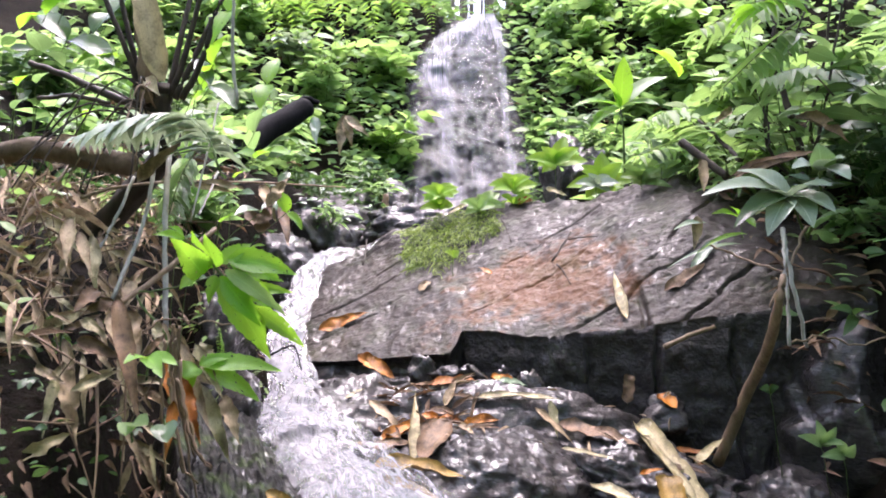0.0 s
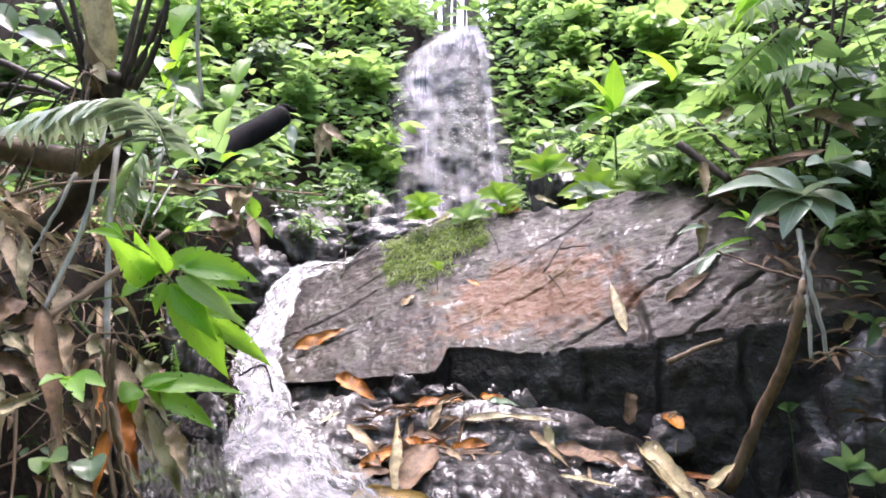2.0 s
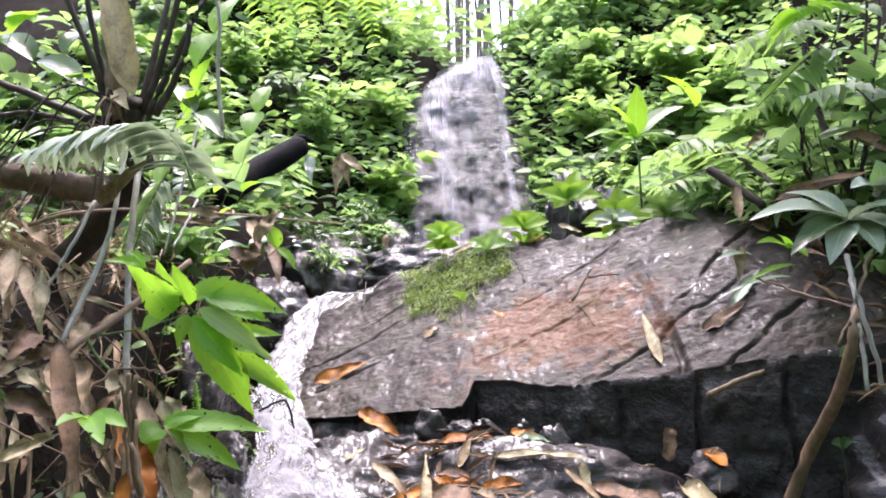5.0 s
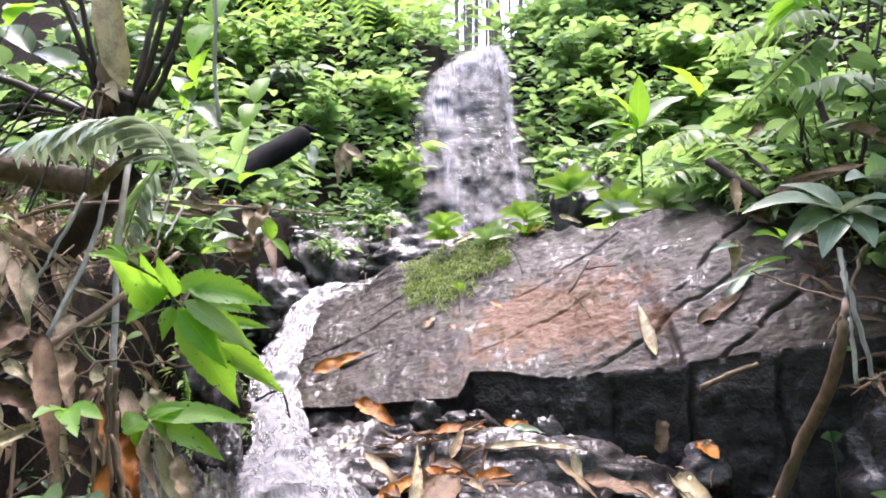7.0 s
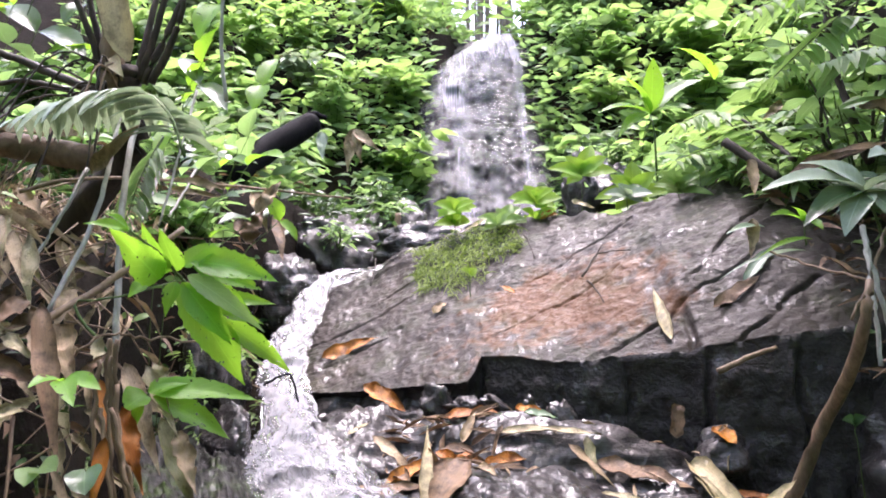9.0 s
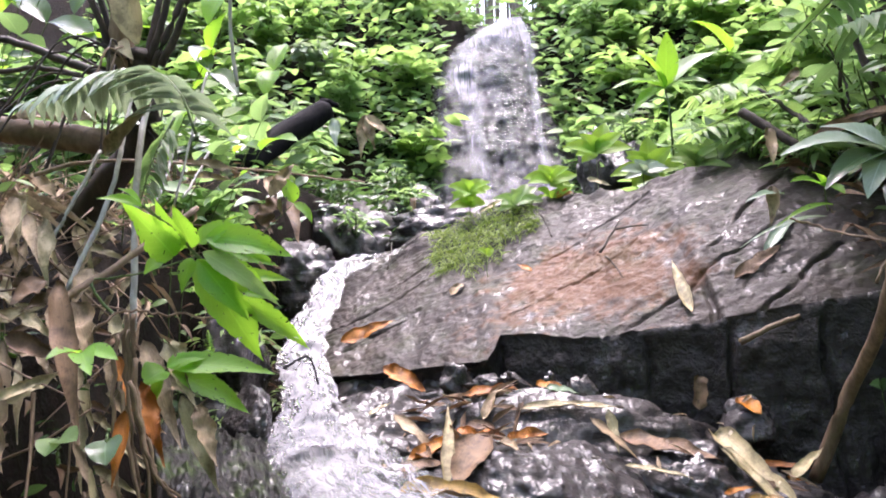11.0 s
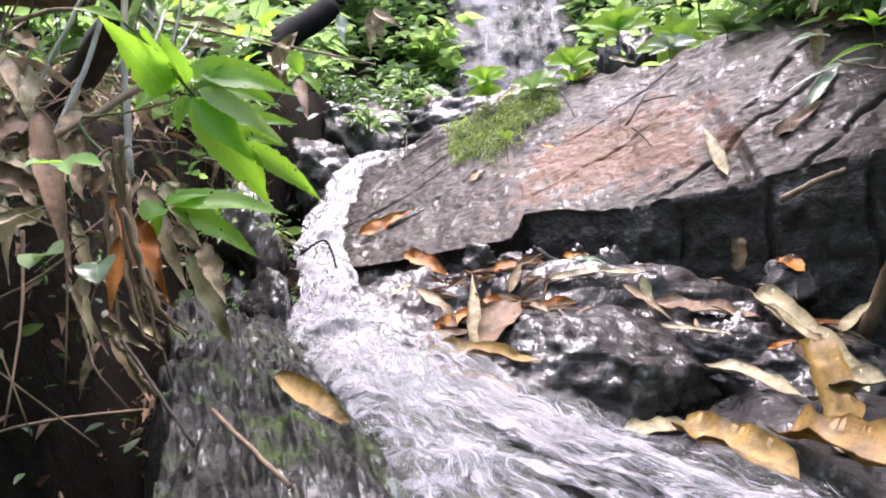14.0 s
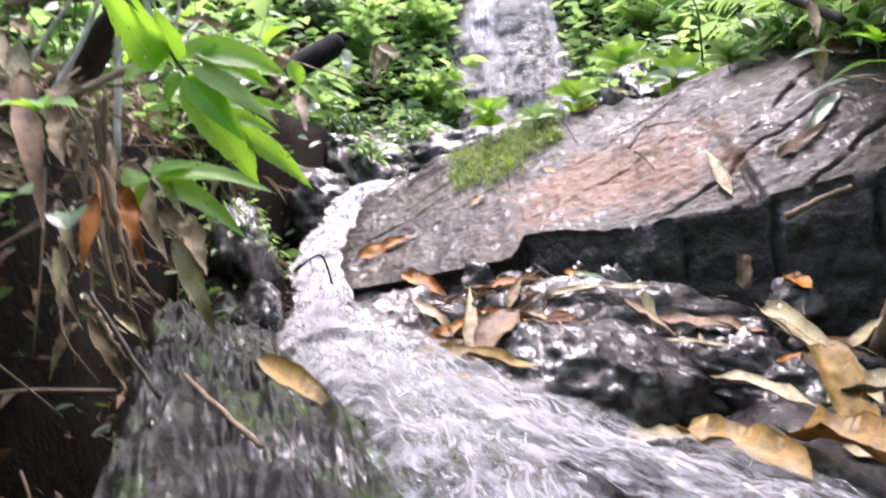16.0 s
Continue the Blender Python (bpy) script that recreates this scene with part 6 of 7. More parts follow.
def big_frond(ctrl, n, length, label):
    """A large frond with twice-divided leaflets hanging from its rib."""
    thing = root_empty("fern_frond", ctrl[0], label, "fern", "fronds of the tree fern")
    stalk = stick("rib", ctrl, (0.007, 0.003), GREENSTEM, "", "", 20, 0.0, 6, 1, thing)
    line = curve_points(ctrl, n)
    shape = small_leaf("lance", 0.1, 0.3, 3)
    g = np.random.default_rng(n)
    for i in range(2, n):
        d = np.array(line[i]) - np.array(line[i - 1])
        d /= np.linalg.norm(d)
        side = np.cross(d, (0, 0, 1.0))
        side /= np.linalg.norm(side)
        for s in (-1, 1):
            w = side * s * (0.6 if s > 0 else 0.35) + d * 0.35 + np.array([0, -0.1, -0.85])
            w /= np.linalg.norm(w)
            size = length * math.sin(math.pi * min(0.95, 0.2 + 0.75 * i / n)) ** 0.6 * g.uniform(0.85, 1.1)
            m = 17
            t = np.linspace(0.06, 1, m)
            pts = np.array(line[i]) + np.outer(t * size, w) + np.outer(t ** 2 * size * 0.12, (0, 0, -1.0))
            cross = np.cross(w, (0, -1.0, 0.1))
            cross /= np.linalg.norm(cross)
            ln = np.repeat(size * 0.27 * (1 - t ** 1.5 * 0.88), 2)
            dr = np.concatenate([[cross + w * 0.35, -cross + w * 0.35] for _ in range(m)])
            v, f, uv = gather(shape, np.repeat(pts, 2, 0), dr, ln, np.maximum(ln * 0.36, 0.005), g.normal(0, 0.1, 2 * m))
            hang(mesh_object("leaflet", v, f, FERN, uv=uv), stalk)


big_frond(((-0.681, 2.500, 2.50), (-0.554, 2.600, 2.48), (-0.347, 2.750, 2.515), (-0.052, 2.900, 2.48)), 9, 0.34, "arching fern frond with finely cut light green leaflets")
big_frond(((-0.698, 2.400, 2.464), (-0.541, 2.300, 2.358), (-0.353, 2.200, 2.241)), 6, 0.24, "fern frond with finely cut light green leaflets")

# grey-green frond and leaf over the bamboo log
pinnate("fern", ((-0.586, 2.050, 1.627), (-0.633, 2.080, 1.731), (-0.716, 2.100, 1.797), (-0.855, 2.100, 1.787), (-1.005, 2.100, 1.739)), 13, 0.15, 0.34, GREY, "arching grey-green fern frond, wet and shining", kind="lance", stem=GREENSTEM, hang_down=0.35, taper=0.3)
pinnate("fern", ((-0.741, 2.300, 1.727), (-0.777, 2.250, 1.616), (-0.795, 2.200, 1.496)), 12, 0.10, 0.22, BUSH, "green ladder fern hanging beside the canes", stem=GREENSTEM, hang_down=0.1)
pinnate("fern", ((-0.950, 1.900, 1.227), (-0.943, 1.880, 1.157), (-0.916, 1.860, 1.096)), 10, 0.04, 0.35, FERN, "small bright fern on the bank", stem=GREENSTEM, hang_down=0.0)
pinnate("fern", ((-0.659, 2.300, 1.059), (-0.668, 2.300, 1.110), (-0.674, 2.300, 1.166)), 9, 0.035, 0.35, FERN, "small bright fern by the hollow", stem=GREENSTEM, hang_down=0.0)
for x, y, k in ((-0.74, 1.36, 1.0), (-0.80, 1.52, -0.5)):
    b = rest(x, y)[0]
    pinnate("fern", (b, b + Vector((0.05 + 0.03 * k, -0.04, 0.05)), b + Vector((0.12 + 0.02 * k, -0.08 - 0.02 * k, 0.02))), 13, 0.036, 0.25, DEEP, "dull green fern at the foot of the bank", "ferns at the bank's foot", stem=GREENSTEM)

stick("bamboo_log", ((-1.45, 2.45, 1.74), (-1.287, 2.4, 1.752), (-1.124, 2.37, 1.717), (-0.961, 2.34, 1.686)), (0.036, 0.037, 0.038, 0.036), LOGWOOD, "cut brown bamboo log lying across the bank", "log", 16, 0.003, 14, 3)
blade("bamboo_sheath", (-1.22, 2.33, 1.763), (-0.955, 2.3, 1.733), 0.05, TAN, None, "split pale sheath lying along the bamboo log", "lance", (0, -0.6, 0.8), 0.3, 0.15, 12, 1.2, "sheath", "", 0.7, 0.002, 1.0)
laid("dead_leaf", (-0.885, 2.200, 1.620), (-0.712, 2.100, 1.720), 0.05, TAN, "folded tan leaf leaning on the log", "leaf", face=(0.3, -1, 0.3))
for c, r in ((((-0.845, 2.3, 1.833), (-0.833, 2.2, 1.657), (-0.818, 2.1, 1.505), (-0.846, 1.95, 1.278)), 0.0065), (((-0.811, 2.3, 1.771), (-0.794, 2.2, 1.613), (-0.762, 2.1, 1.41), (-0.722, 2.0, 1.193)), 0.0085), (((-0.764, 2.6, 1.929), (-0.769, 2.5, 1.753), (-0.796, 2.4, 1.506)), 0.004), (((-0.769, 2.6, 1.688), (-0.768, 2.5, 1.604), (-0.769, 2.4, 1.529)), 0.004), (((-0.836, 2.5, 1.671), (-0.817, 2.4, 1.585), (-0.8, 2.3, 1.506)), 0.004), (((-0.8, 1.85, 1.263), (-0.752, 1.95, 1.32), (-0.705, 2.05, 1.384), (-0.651, 2.2, 1.475)), 0.009), (((-0.891, 2.2, 1.632), (-0.9, 2.1, 1.507), (-0.938, 2.05, 1.398)), 0.005), (((-0.874, 3.200, 2.050), (-0.895, 3.200, 2.276), (-0.888, 3.200, 2.525), (-0.950, 3.200, 2.665)), 0.008)):
    stick("cane", c, (r, r * 0.85), ROOT if r == 0.009 else CANE, "slender grey cane leaning on the bank", "cane", 20, 0.002, 8, 3, group="canes on the bank")
stick("stick", ((-1.002, 2.100, 1.565), (-0.897, 2.250, 1.616), (-0.773, 2.900, 1.683), (-0.503, 3.800, 1.735)), (0.006, 0.005, 0.004), ROOT, "long thin bare twig reaching across the gully", "stick", 24, 0.002, 6, 3)
stick("vine", ((-0.763, 1.850, 1.255), (-0.724, 1.820, 1.201), (-0.660, 1.850, 1.241), (-0.588, 1.900, 1.224), (-0.491, 2.100, 1.210)), (0.003, 0.0025), ROOT, "thin winding vine in front of the hollow", "vine", 30, 0.006, 6, 3)
stick("log", ((-1.452, 4.900, 2.009), (-1.304, 5.200, 2.226), (-1.135, 5.450, 2.422), (-1.048, 5.550, 2.497)), (0.085, 0.085, 0.082, 0.075), BLACK, "charred black log end sticking out of the slope", "log", 10, 0.008, 14, 3, knot=0.09)
stick("log", ((-1.165, 5.500, 2.474), (-1.056, 5.550, 2.550), (-0.957, 5.580, 2.533)), (0.03, 0.03, 0.015), BLACK, "broken black splinter on top of the log", "log", 10, 0.006, 8, 5)
stick("stump", ((-0.456, 5.350, 1.565), (-0.452, 5.380, 1.700), (-0.448, 5.400, 1.824)), (0.03, 0.026, 0.02), ROOT, "short brown stump behind the slab", "stump", 10, 0.004, 8, 6)
for i, (b, t, w) in enumerate((((-0.705, 5.200, 2.367), (-0.747, 5.150, 2.079), 0.10), ((-0.705, 5.200, 2.367), (-0.654, 5.150, 2.132), 0.09), ((-0.706, 5.200, 2.359), (-0.529, 5.100, 2.201), 0.07), ((-0.937, 5.300, 2.375), (-0.913, 5.200, 2.166), 0.09))):
    laid("dead_leaf", b, t, w, TAN if i != 3 else GREY, "withered leaf hanging over the dark rock", "leaf", face=(0, -1, 0.2), group="withered leaves")

# broad leaves and dead sheaths of the left bank
for b, t, w, m, label in (
    ((-0.739, 1.750, 1.304), (-0.633, 1.620, 1.025), 0.051, BROWN, "large brown bamboo sheath standing against the bank"), ((-0.673, 1.950, 1.168), (-0.538, 1.800, 0.975), 0.054, TAN, "long tan sheath hanging down the bank"),
    ((-0.776, 1.800, 1.259), (-0.732, 1.750, 1.178), 0.048, TAN, "pale torn sheath on the bank"), ((-0.775, 1.600, 1.107), (-0.705, 1.700, 1.139), 0.021, PALE, "pale split bamboo piece on the bank"), ((-0.956, 2.000, 1.462), (-0.872, 1.900, 1.348), 0.036, TAN, "tan dead leaf hanging on the bank"),
    ((-0.982, 2.000, 1.500), (-0.938, 1.900, 1.373), 0.042, TAN, "tan dead leaf hanging on the bank"), ((-0.860, 1.900, 1.312), (-0.870, 1.800, 1.262), 0.048, BROWN, "brown curled leaf on the bank"), ((-0.790, 1.950, 1.333), (-0.774, 1.850, 1.244), 0.042, TAN, "curled tan leaf on the bank"),
    ((-0.809, 1.700, 1.207), (-0.706, 1.700, 1.164), 0.042, BROWN, "brown sheath across the bank"), ((-0.710, 1.950, 1.222), (-0.653, 1.850, 1.085), 0.030, TAN, "thin tan sheath hanging down"), ((-0.682, 1.850, 1.152), (-0.577, 1.750, 0.989), 0.036, ORANGE, "russet sheath in the shade of the bank"),
    ((-0.645, 2.050, 1.110), (-0.660, 2.200, 1.116), 0.042, BROWN, "brown leaf at the hollow's edge"), ((-0.777, 3.200, 1.694), (-0.663, 3.000, 1.526), 0.060, TAN, "tan dead leaf above the hollow"), ((-0.715, 3.300, 1.613), (-0.636, 3.100, 1.427), 0.060, BROWN, "grey-brown dead leaf beside the chute"), ((-0.843, 3.200, 1.586), (-0.730, 3.100, 1.471), 0.060, BROWN, "brown dead leaf above the hollow"), ((-0.931, 2.800, 1.662), (-0.793, 2.900, 1.641), 0.030, TAN, "tan dead leaf on the bank"),
    ((-0.664, 2.100, 1.033), (-0.583, 2.100, 0.863), 0.054, PALE, "pale sheath standing in the bank's foot"), ((-0.693, 2.100, 1.087), (-0.631, 2.100, 1.031), 0.054, TAN, "curled pale leaf above the wet rock"), ((-0.567, 1.650, 1.075), (-0.569, 1.600, 0.958), 0.030, ORANGE, "russet sheath among the roots"), ((-0.592, 1.580, 0.998), (-0.569, 1.550, 0.917), 0.012, PALE, "thin pale strip hanging down")):
    laid("bamboo_sheath" if "sheath" in label else "dead_leaf", b, t, w, m, label, "sheath" if "sheath" in label else "leaf", "lance", face=(0.4, -1, 0.3), droop=0.2, curl=0.5, wave=1.5)
for i, c in enumerate((((-0.580, 1.700, 1.208), (-0.582, 1.700, 1.119), (-0.562, 1.700, 0.989), (-0.535, 1.700, 0.829)), ((-0.571, 1.700, 1.158), (-0.558, 1.680, 1.061), (-0.526, 1.660, 0.966), (-0.503, 1.700, 0.906)), ((-0.589, 1.680, 1.121), (-0.574, 1.660, 1.045), (-0.543, 1.640, 0.933), (-0.512, 1.640, 0.894)), ((-0.562, 1.600, 0.926), (-0.533, 1.600, 0.870), (-0.499, 1.600, 0.822)), ((-0.594, 1.720, 1.238), (-0.599, 1.720, 1.138), (-0.587, 1.710, 1.018), (-0.568, 1.700, 0.900)), ((-0.570, 1.700, 1.237), (-0.575, 1.700, 1.138), (-0.560, 1.690, 1.040), (-0.537, 1.690, 0.940)), ((-0.615, 1.720, 1.200), (-0.615, 1.710, 1.120), (-0.614, 1.700, 1.002), (-0.597, 1.680, 0.887)), ((-0.574, 1.680, 1.120), (-0.544, 1.670, 1.023), (-0.526, 1.680, 0.952), (-0.507, 1.720, 0.906)))):
    stick("root", c, (0.0045, 0.004, 0.002), ROOT, "tan root hanging down the bank", "root", 20, 0.004, 7, i + 2, group="roots of the bank")
stick("stick", ((-0.435, 1.620, 0.803), (-0.358, 1.550, 0.765), (-0.281, 1.480, 0.729)), (0.004, 0.004), ROOT, "thin reddish stick on the wet rock", "stick", 10, 0.002, 6, 3)
stick("stick", ((-0.526, 1.550, 0.931), (-0.459, 1.500, 0.865), (-0.389, 1.450, 0.800)), (0.003, 0.003), BARK, "thin dark stick at the bank's foot", "stick", 10, 0.002, 6, 4)

stick("twig", ((-0.754, 3.250, 0.960), (-0.684, 3.200, 0.995), (-0.638, 3.200, 0.999), (-0.610, 3.200, 0.899)), (0.005, 0.004), BLACK, "thin black twig bent over the white chute", "twig", 16, 0.002, 6, 5)

# broad leaves behind the tree fern
for i, (b, t, w, m) in enumerate((((-1.507, 3.000, 2.274), (-1.268, 2.900, 2.142), 0.17, BRIGHT), ((-1.298, 3.000, 2.204), (-1.418, 2.900, 2.157), 0.16, BRIGHT), ((-1.592, 3.000, 2.382), (-1.392, 2.900, 2.421), 0.14, BRIGHT), ((-1.509, 3.000, 2.422), (-1.553, 2.900, 2.405), 0.14, BUSH), ((-1.370, 3.100, 2.412), (-1.403, 3.000, 2.302), 0.13, BRIGHT), ((-1.549, 2.900, 2.201), (-1.548, 2.800, 2.248), 0.12, BUSH), ((-0.970, 3.400, 2.511), (-1.019, 3.300, 2.334), 0.15, BRIGHT), ((-1.042, 3.400, 2.270), (-0.938, 3.300, 2.379), 0.13, BRIGHT), ((-1.054, 3.400, 2.175), (-0.905, 3.300, 2.040), 0.12, BRIGHT), ((-0.846, 3.600, 2.220), (-0.857, 3.500, 2.084), 0.13, BRIGHT), ((-0.882, 3.500, 1.974), (-0.818, 3.400, 2.072), 0.12, BUSH), ((-0.929, 2.700, 1.751), (-0.915, 2.600, 1.638), 0.08, BRIGHT), ((-0.799, 2.800, 1.593), (-0.667, 2.700, 1.616), 0.10, BRIGHT), ((-0.871, 2.900, 1.741), (-0.742, 2.800, 1.761), 0.09, BUSH), ((-0.622, 3.000, 1.565), (-0.661, 3.000, 1.658), 0.08, BRIGHT), ((-0.855, 3.400, 1.836), (-0.645, 3.200, 1.822), 0.12, BRIGHT), ((-0.723, 3.000, 1.568), (-0.803, 2.900, 1.553), 0.10, BRIGHT))):
    foot = rest(b[0] - 0.3, b[1] + 0.25)[0]
    bend = (foot[0] * 0.7 + b[0] * 0.3, foot[1] * 0.6 + b[1] * 0.4, foot[2] * 0.35 + b[2] * 0.65)
    plant("seedling", foot, "young plant with broad light green leaves", "plant", [(foot, bend, b)], [(b, t, w * 0.8), (b, [2 * q - p + 0.02 for p, q in zip(t, b)], w * 0.7), (bend, [bend[0] + 0.1, bend[1] - 0.06, bend[2] + 0.03], w * 0.5)], leaf_material=DEEP if i % 4 == 0 else m, radius=0.0025, kind="ovate", n=7, group="broad-leaved seedlings")

stick("branch", ((-1.373, 2.500, 2.056), (-1.209, 2.480, 1.991), (-1.065, 2.460, 1.923), (-0.958, 2.460, 1.895)), (0.010, 0.013, 0.015), STALK, "dark dead branch leaning on the tree fern", "branch", 18, 0.003, 8, 4)
stick("branch", ((-1.291, 2.400, 1.914), (-1.174, 2.420, 1.924), (-1.071, 2.440, 1.901)), (0.007, 0.008), STALK, "thin dark branch behind the log", "branch", 14, 0.003, 8, 5)
stick("branch", ((1.173, 3.700, 1.927), (1.245, 3.600, 1.832), (1.321, 3.500, 1.729)), (0.022, 0.018), BARK, "dark dead branch on the mossy bank", "branch", 14, 0.004, 8, 6)
# low plants in the dark corner below the bank
for i, (b, tips) in enumerate((
    ((1.261, 2.500, 0.743), ((1.161, 2.450, 0.789), (1.245, 2.500, 0.828), (1.286, 2.450, 0.816), (1.283, 2.400, 0.771))),
    ((1.310, 2.450, 0.724), ((1.210, 2.400, 0.735), (1.277, 2.450, 0.782), (1.320, 2.400, 0.772))),
    ((1.137, 2.600, 0.901), ((1.080, 2.550, 0.923), (1.146, 2.550, 0.929))),
    ((1.479, 2.700, 1.154), ((1.344, 2.600, 1.189), (1.387, 2.600, 1.091), (1.477, 2.600, 1.181))))):
    foot = rest(b[0] + 0.1, b[1] + 0.15)[0]
    plant("seedling", foot, "small pale plant in the shade of the bank", "plant", [(foot, [(p + q) / 2 for p, q in zip(foot, b)], b)], [(b, q, 0.04) for q in tips], radius=0.002, leaf_material=(BUSH, BUSH, DEEP, DEEP)[i], n=6, face=(0, -1, 0.6), group="plants in the dark corner")
# plants hanging over the slab's far end
for i, (x, y, n, m) in enumerate(((1.42, 3.72, 60, BUSH), (1.62, 3.50, 60, GREY), (1.78, 3.25, 70, BUSH), (1.55, 3.85, 60, FRESH), (1.85, 3.0, 60, DEEP), (1.30, 4.0, 50, BUSH))):
    shrub(ground_at(x, y), 0.26, 0.24, n, 0.13, m, "leafy plant hanging over the end of the slab", 900 + i, LANCE, (-0.1, -0.6), "plants over the slab", 0.34)


WITHERED = {TAN: "long tan sheath hanging on the bank", PALE: "pale dry sheath hanging on the bank", BROWN: "brown curled sheath on the bank", ORANGE: "russet sheath among the roots of the bank"}
for b, t, w, m in (
    ((-1.025, 2.1, 1.512), (-0.981, 2.0, 1.391), 0.038, PALE),
    ((-0.944, 2.05, 1.451), (-0.887, 1.95, 1.295), 0.048, PALE),
    ((-1.03, 2.05, 1.465), (-0.983, 2.0, 1.341), 0.037, TAN),
    ((-0.759, 1.85, 1.256), (-0.699, 1.78, 1.149), 0.064, TAN),
    ((-0.817, 1.9, 1.284), (-0.879, 1.85, 1.25), 0.038, BROWN),
    ((-0.81, 1.7, 1.088), (-0.746, 1.75, 1.137), 0.040, PALE),
    ((-0.872, 1.8, 1.179), (-0.75, 1.78, 1.158), 0.026, TAN),
    ((-0.607, 1.9, 1.169), (-0.511, 1.82, 1.043), 0.038, PALE),
    ((-0.515, 1.83, 1.052), (-0.462, 1.78, 0.945), 0.042, TAN),
    ((-0.636, 1.8, 1.157), (-0.561, 1.72, 0.968), 0.024, TAN),
    ((-0.599, 1.78, 1.106), (-0.534, 1.72, 0.96), 0.043, ORANGE),
    ((-0.7, 1.88, 1.237), (-0.674, 1.85, 1.157), 0.033, PALE),
    ((-0.569, 1.9, 1.131), (-0.602, 1.92, 1.176), 0.044, PALE),
    ((-0.681, 2.6, 1.627), (-0.805, 2.5, 1.647), 0.030, TAN),
    ((-0.71, 2.9, 1.481), (-0.665, 2.95, 1.602), 0.072, BROWN),
    ((-0.677, 2.9, 1.578), (-0.613, 3.0, 1.708), 0.055, TAN),
    ((-0.858, 2.1, 1.432), (-0.842, 2.0, 1.295), 0.023, TAN),
    ((-0.934, 1.98, 1.346), (-0.959, 1.95, 1.267), 0.035, BROWN),
    ((-0.696, 1.8, 1.157), (-0.659, 1.85, 1.207), 0.022, BROWN),
    ((-0.876, 1.85, 1.243), (-0.781, 1.8, 1.197), 0.032, PALE),
    ((-1.007, 2.2, 1.524), (-1.136, 2.3, 1.603), 0.040, TAN),
    ((-1.058, 2.35, 1.772), (-0.983, 2.33, 1.75), 0.040, TAN),
):
    blade("bamboo_sheath", b, t, w, m, None, WITHERED[m], "lance", (0.3, -1, 0.4), 0.35, 0.3, 16, 1.6, "sheath", "sheaths of the bank", 0.6, 0.002, 1.6)


def bank_leaves():
    """Dead leaves and torn sheaths caught on the face of the left bank."""
    g = np.random.default_rng(404)
    kinds = ((TAN, "large tan dead leaf hanging on the bank"), (PALE, "pale dry sheath hanging on the bank"), (TAN, "curled tan leaf hanging on the bank"), (PALE, "torn pale sheath on the bank"))
    for i in range(100):
        y = g.uniform(1.6, 2.9)
        edge = float(np.interp(y, LEFT_Y, LEFT_X))
        p, nn = rest(edge - g.uniform(0.05, 0.4), y)
        if p.z < 0.85:
            continue
        m, label = kinds[i % 4]
        size = g.uniform(0.08, 0.2)
        a = p + Vector((0.05, -0.05, g.uniform(0.0, 0.08)))
        lean = g.normal(0, 0.7)
        b = a + Vector((0.15 + lean, -0.30, -0.8 + 0.35 * abs(lean))).normalized() * size
        blade("bamboo_sheath" if "sheath" in label else "dead_leaf", a, b, size * g.uniform(0.12, 0.26), m, None, label, "lance", (0.3, -1, 0.45), 0.35, 0.3, 14, 1.6, "sheath" if "sheath" in label else "leaf", "dead leaves on the bank", g.uniform(0.2, 0.9), 0.002, 1.6)


bank_leaves()


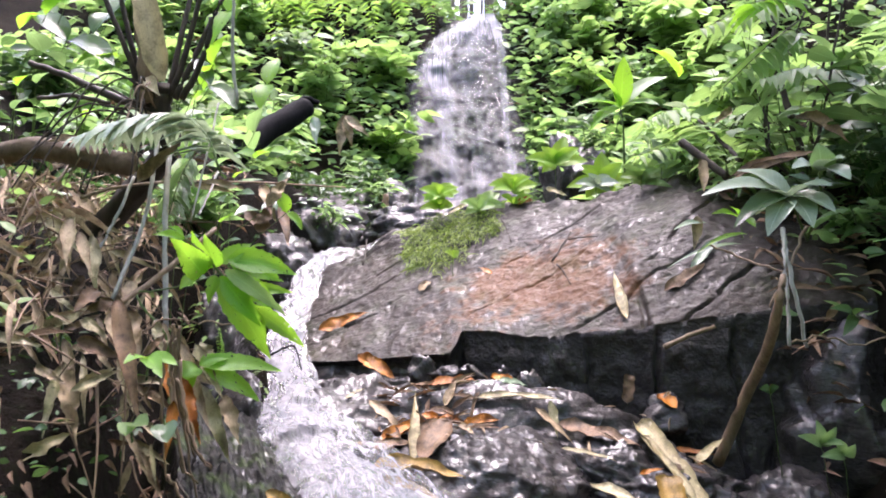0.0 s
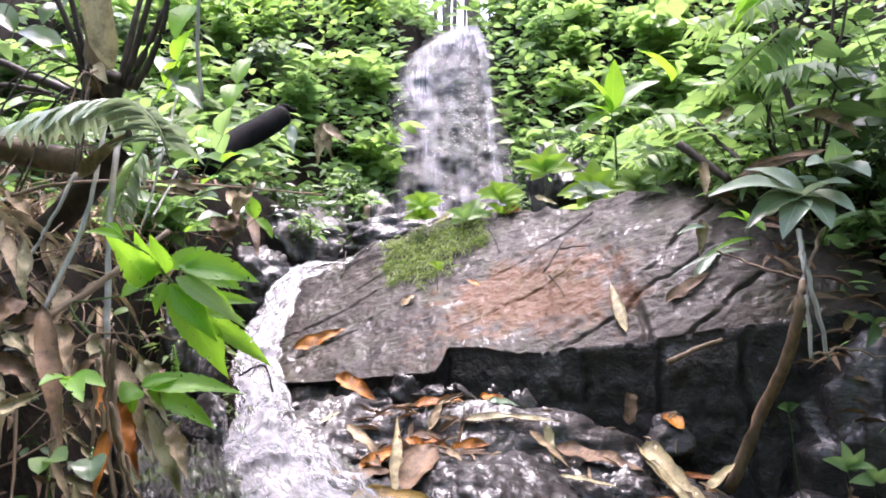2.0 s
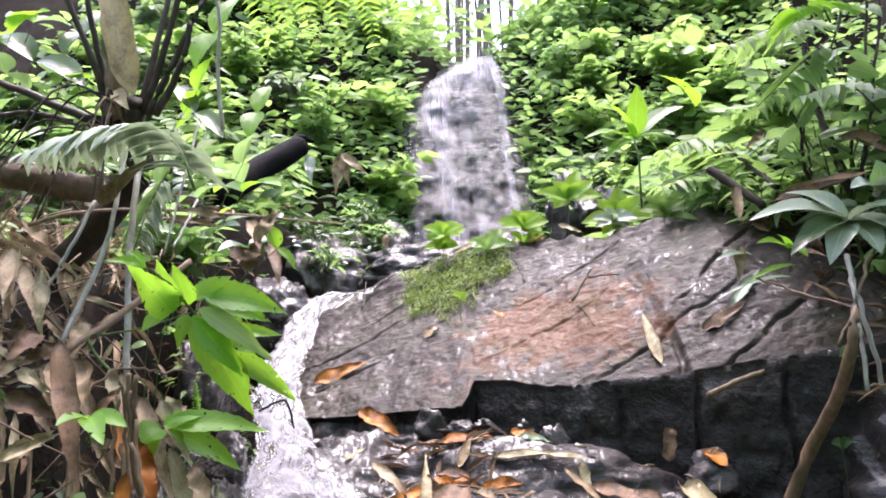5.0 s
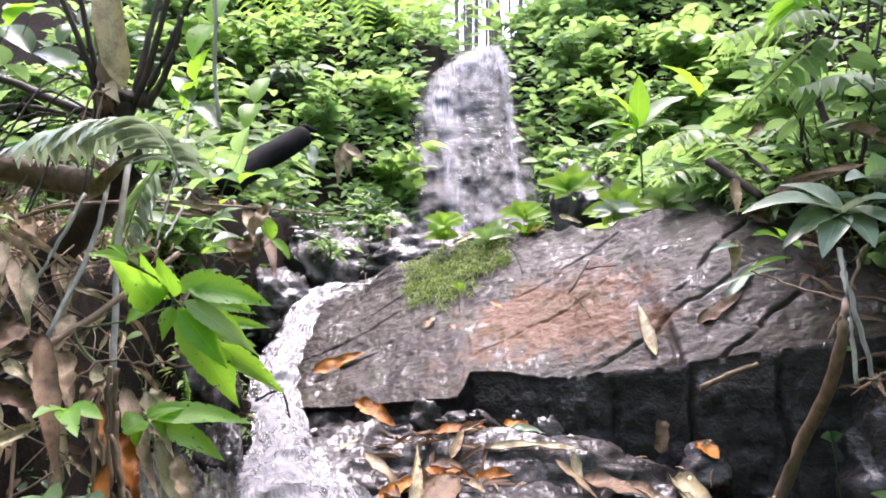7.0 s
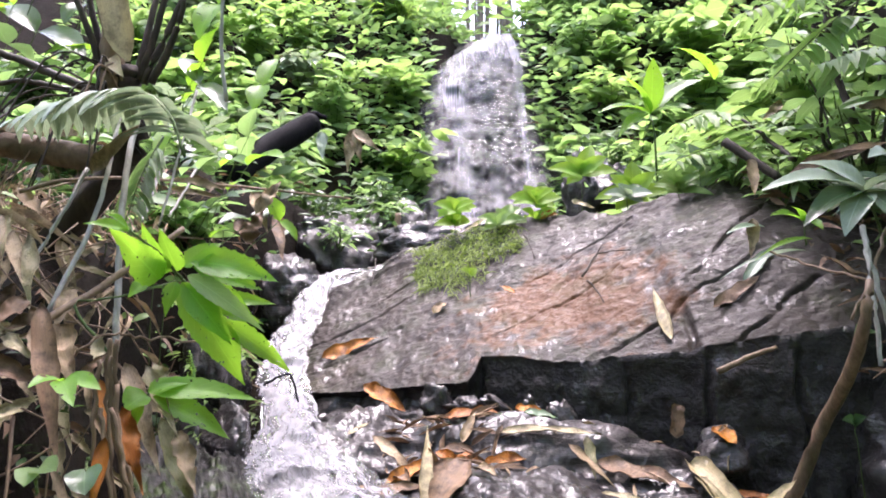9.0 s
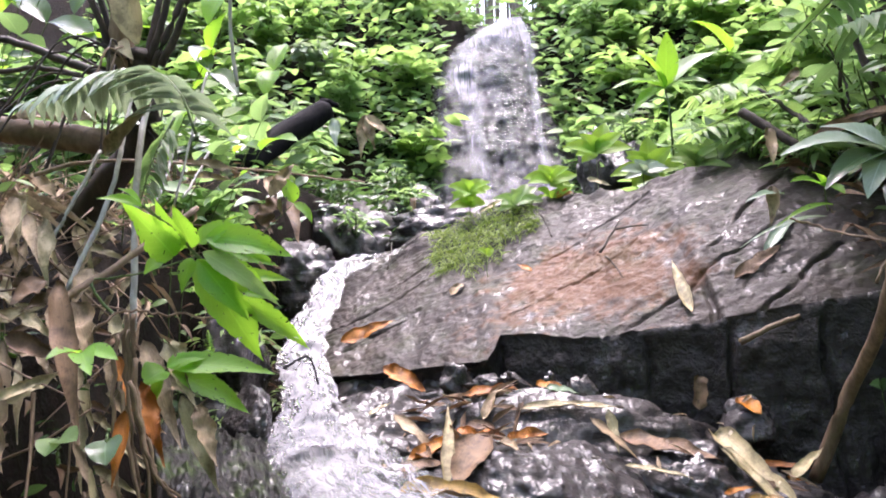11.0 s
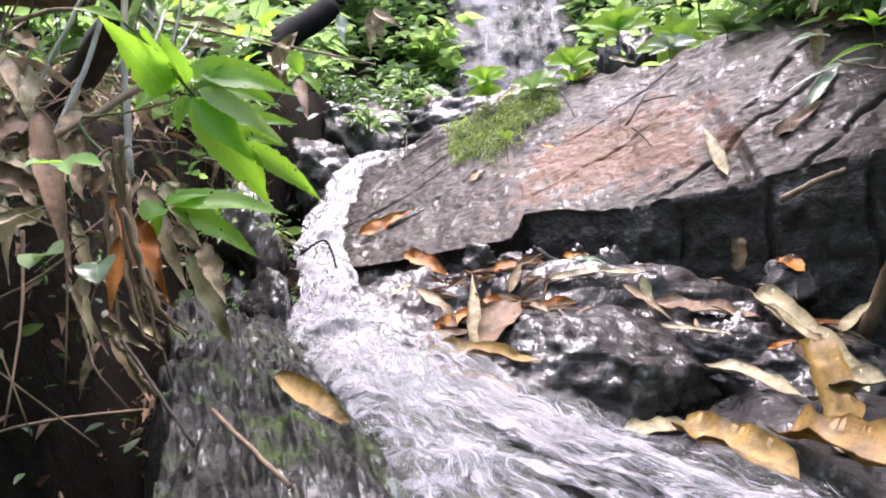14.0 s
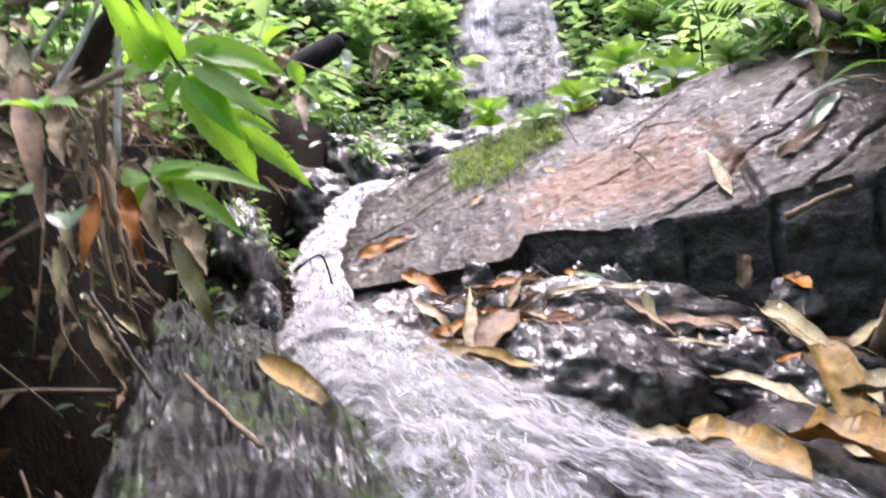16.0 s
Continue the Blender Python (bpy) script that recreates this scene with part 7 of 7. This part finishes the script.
def heap_leaves():
    """Sodden leaves piled where the water leaves the foot of the slab."""
    g = np.random.default_rng(505)
    kinds = ((ORANGE, "wet orange-brown leaf in the sodden pile"), (BROWN, "dark brown sodden leaf in the pile"), (ORANGE, "russet leaf lying wet in the pile"), (TAN, "tan strip of bamboo leaf in the pile"))
    for i in range(16):
        x, y = g.uniform(-0.22, 0.12), g.uniform(2.66, 2.98)
        p = rest(x, y)[0] + Vector((0, 0, 0.008 + 0.002 * i))
        a, size = g.uniform(0, 6.28), g.uniform(0.08, 0.15)
        tip = p + Vector((math.cos(a) * size, math.sin(a) * size * 0.7, 0))
        m, label = kinds[i % 4]
        laid("dead_leaf", tuple(p), tuple(tip), size * g.uniform(0.25, 0.42), m, label, "leaf", "ovate" if i % 4 != 3 else "lance", (g.normal(0, 0.2), -0.5, 1), 0.4, 0.3, 0.3, group="leaves in the sodden pile")
    for i in range(5):
        x, y = g.uniform(0.3, 0.95), g.uniform(2.55, 2.95)
        p = rest(x, y)[0] + Vector((0, 0, 0.01))
        a, size = g.uniform(-0.5, 0.5), g.uniform(0.09, 0.17)
        tip = p + Vector((math.cos(a) * size, math.sin(a) * size - 0.03, 0))
        m, label = kinds[(i * 3) % 4]
        laid("dead_leaf", tuple(p), tuple(tip), size * g.uniform(0.18, 0.32), m, label, "leaf", "lance", (0, -0.5, 1), 0.35, 0.2, 0.2, group="leaves in the sodden pile")


heap_leaves()
# dense growth of the right bank that shades the slab's far end
for i, (x, y, h, m) in enumerate(((1.72, 3.62, 0.75, BUSH), (1.95, 3.30, 0.80, DEEP), (2.10, 2.95, 0.80, BUSH), (1.60, 4.05, 0.60, FRESH), (2.25, 3.6, 0.9, DEEP))):
    shrub(ground_at(x, y), h, 0.38, 130, 0.14, m, "dense shrub leaning out from the steep bank", 950 + i, OVATE, (-0.35, -0.25), "shrubs of the steep bank", 0.42)
# unseen tall growth added on the near bank to shade the hollow at its foot
for i, (x, y, h) in enumerate(((-1.55, 0.45, 1.3), (-1.75, 0.05, 1.6), (-1.35, -0.45, 1.6), (-2.2, 0.6, 1.6), (-1.6, -0.9, 1.9))):
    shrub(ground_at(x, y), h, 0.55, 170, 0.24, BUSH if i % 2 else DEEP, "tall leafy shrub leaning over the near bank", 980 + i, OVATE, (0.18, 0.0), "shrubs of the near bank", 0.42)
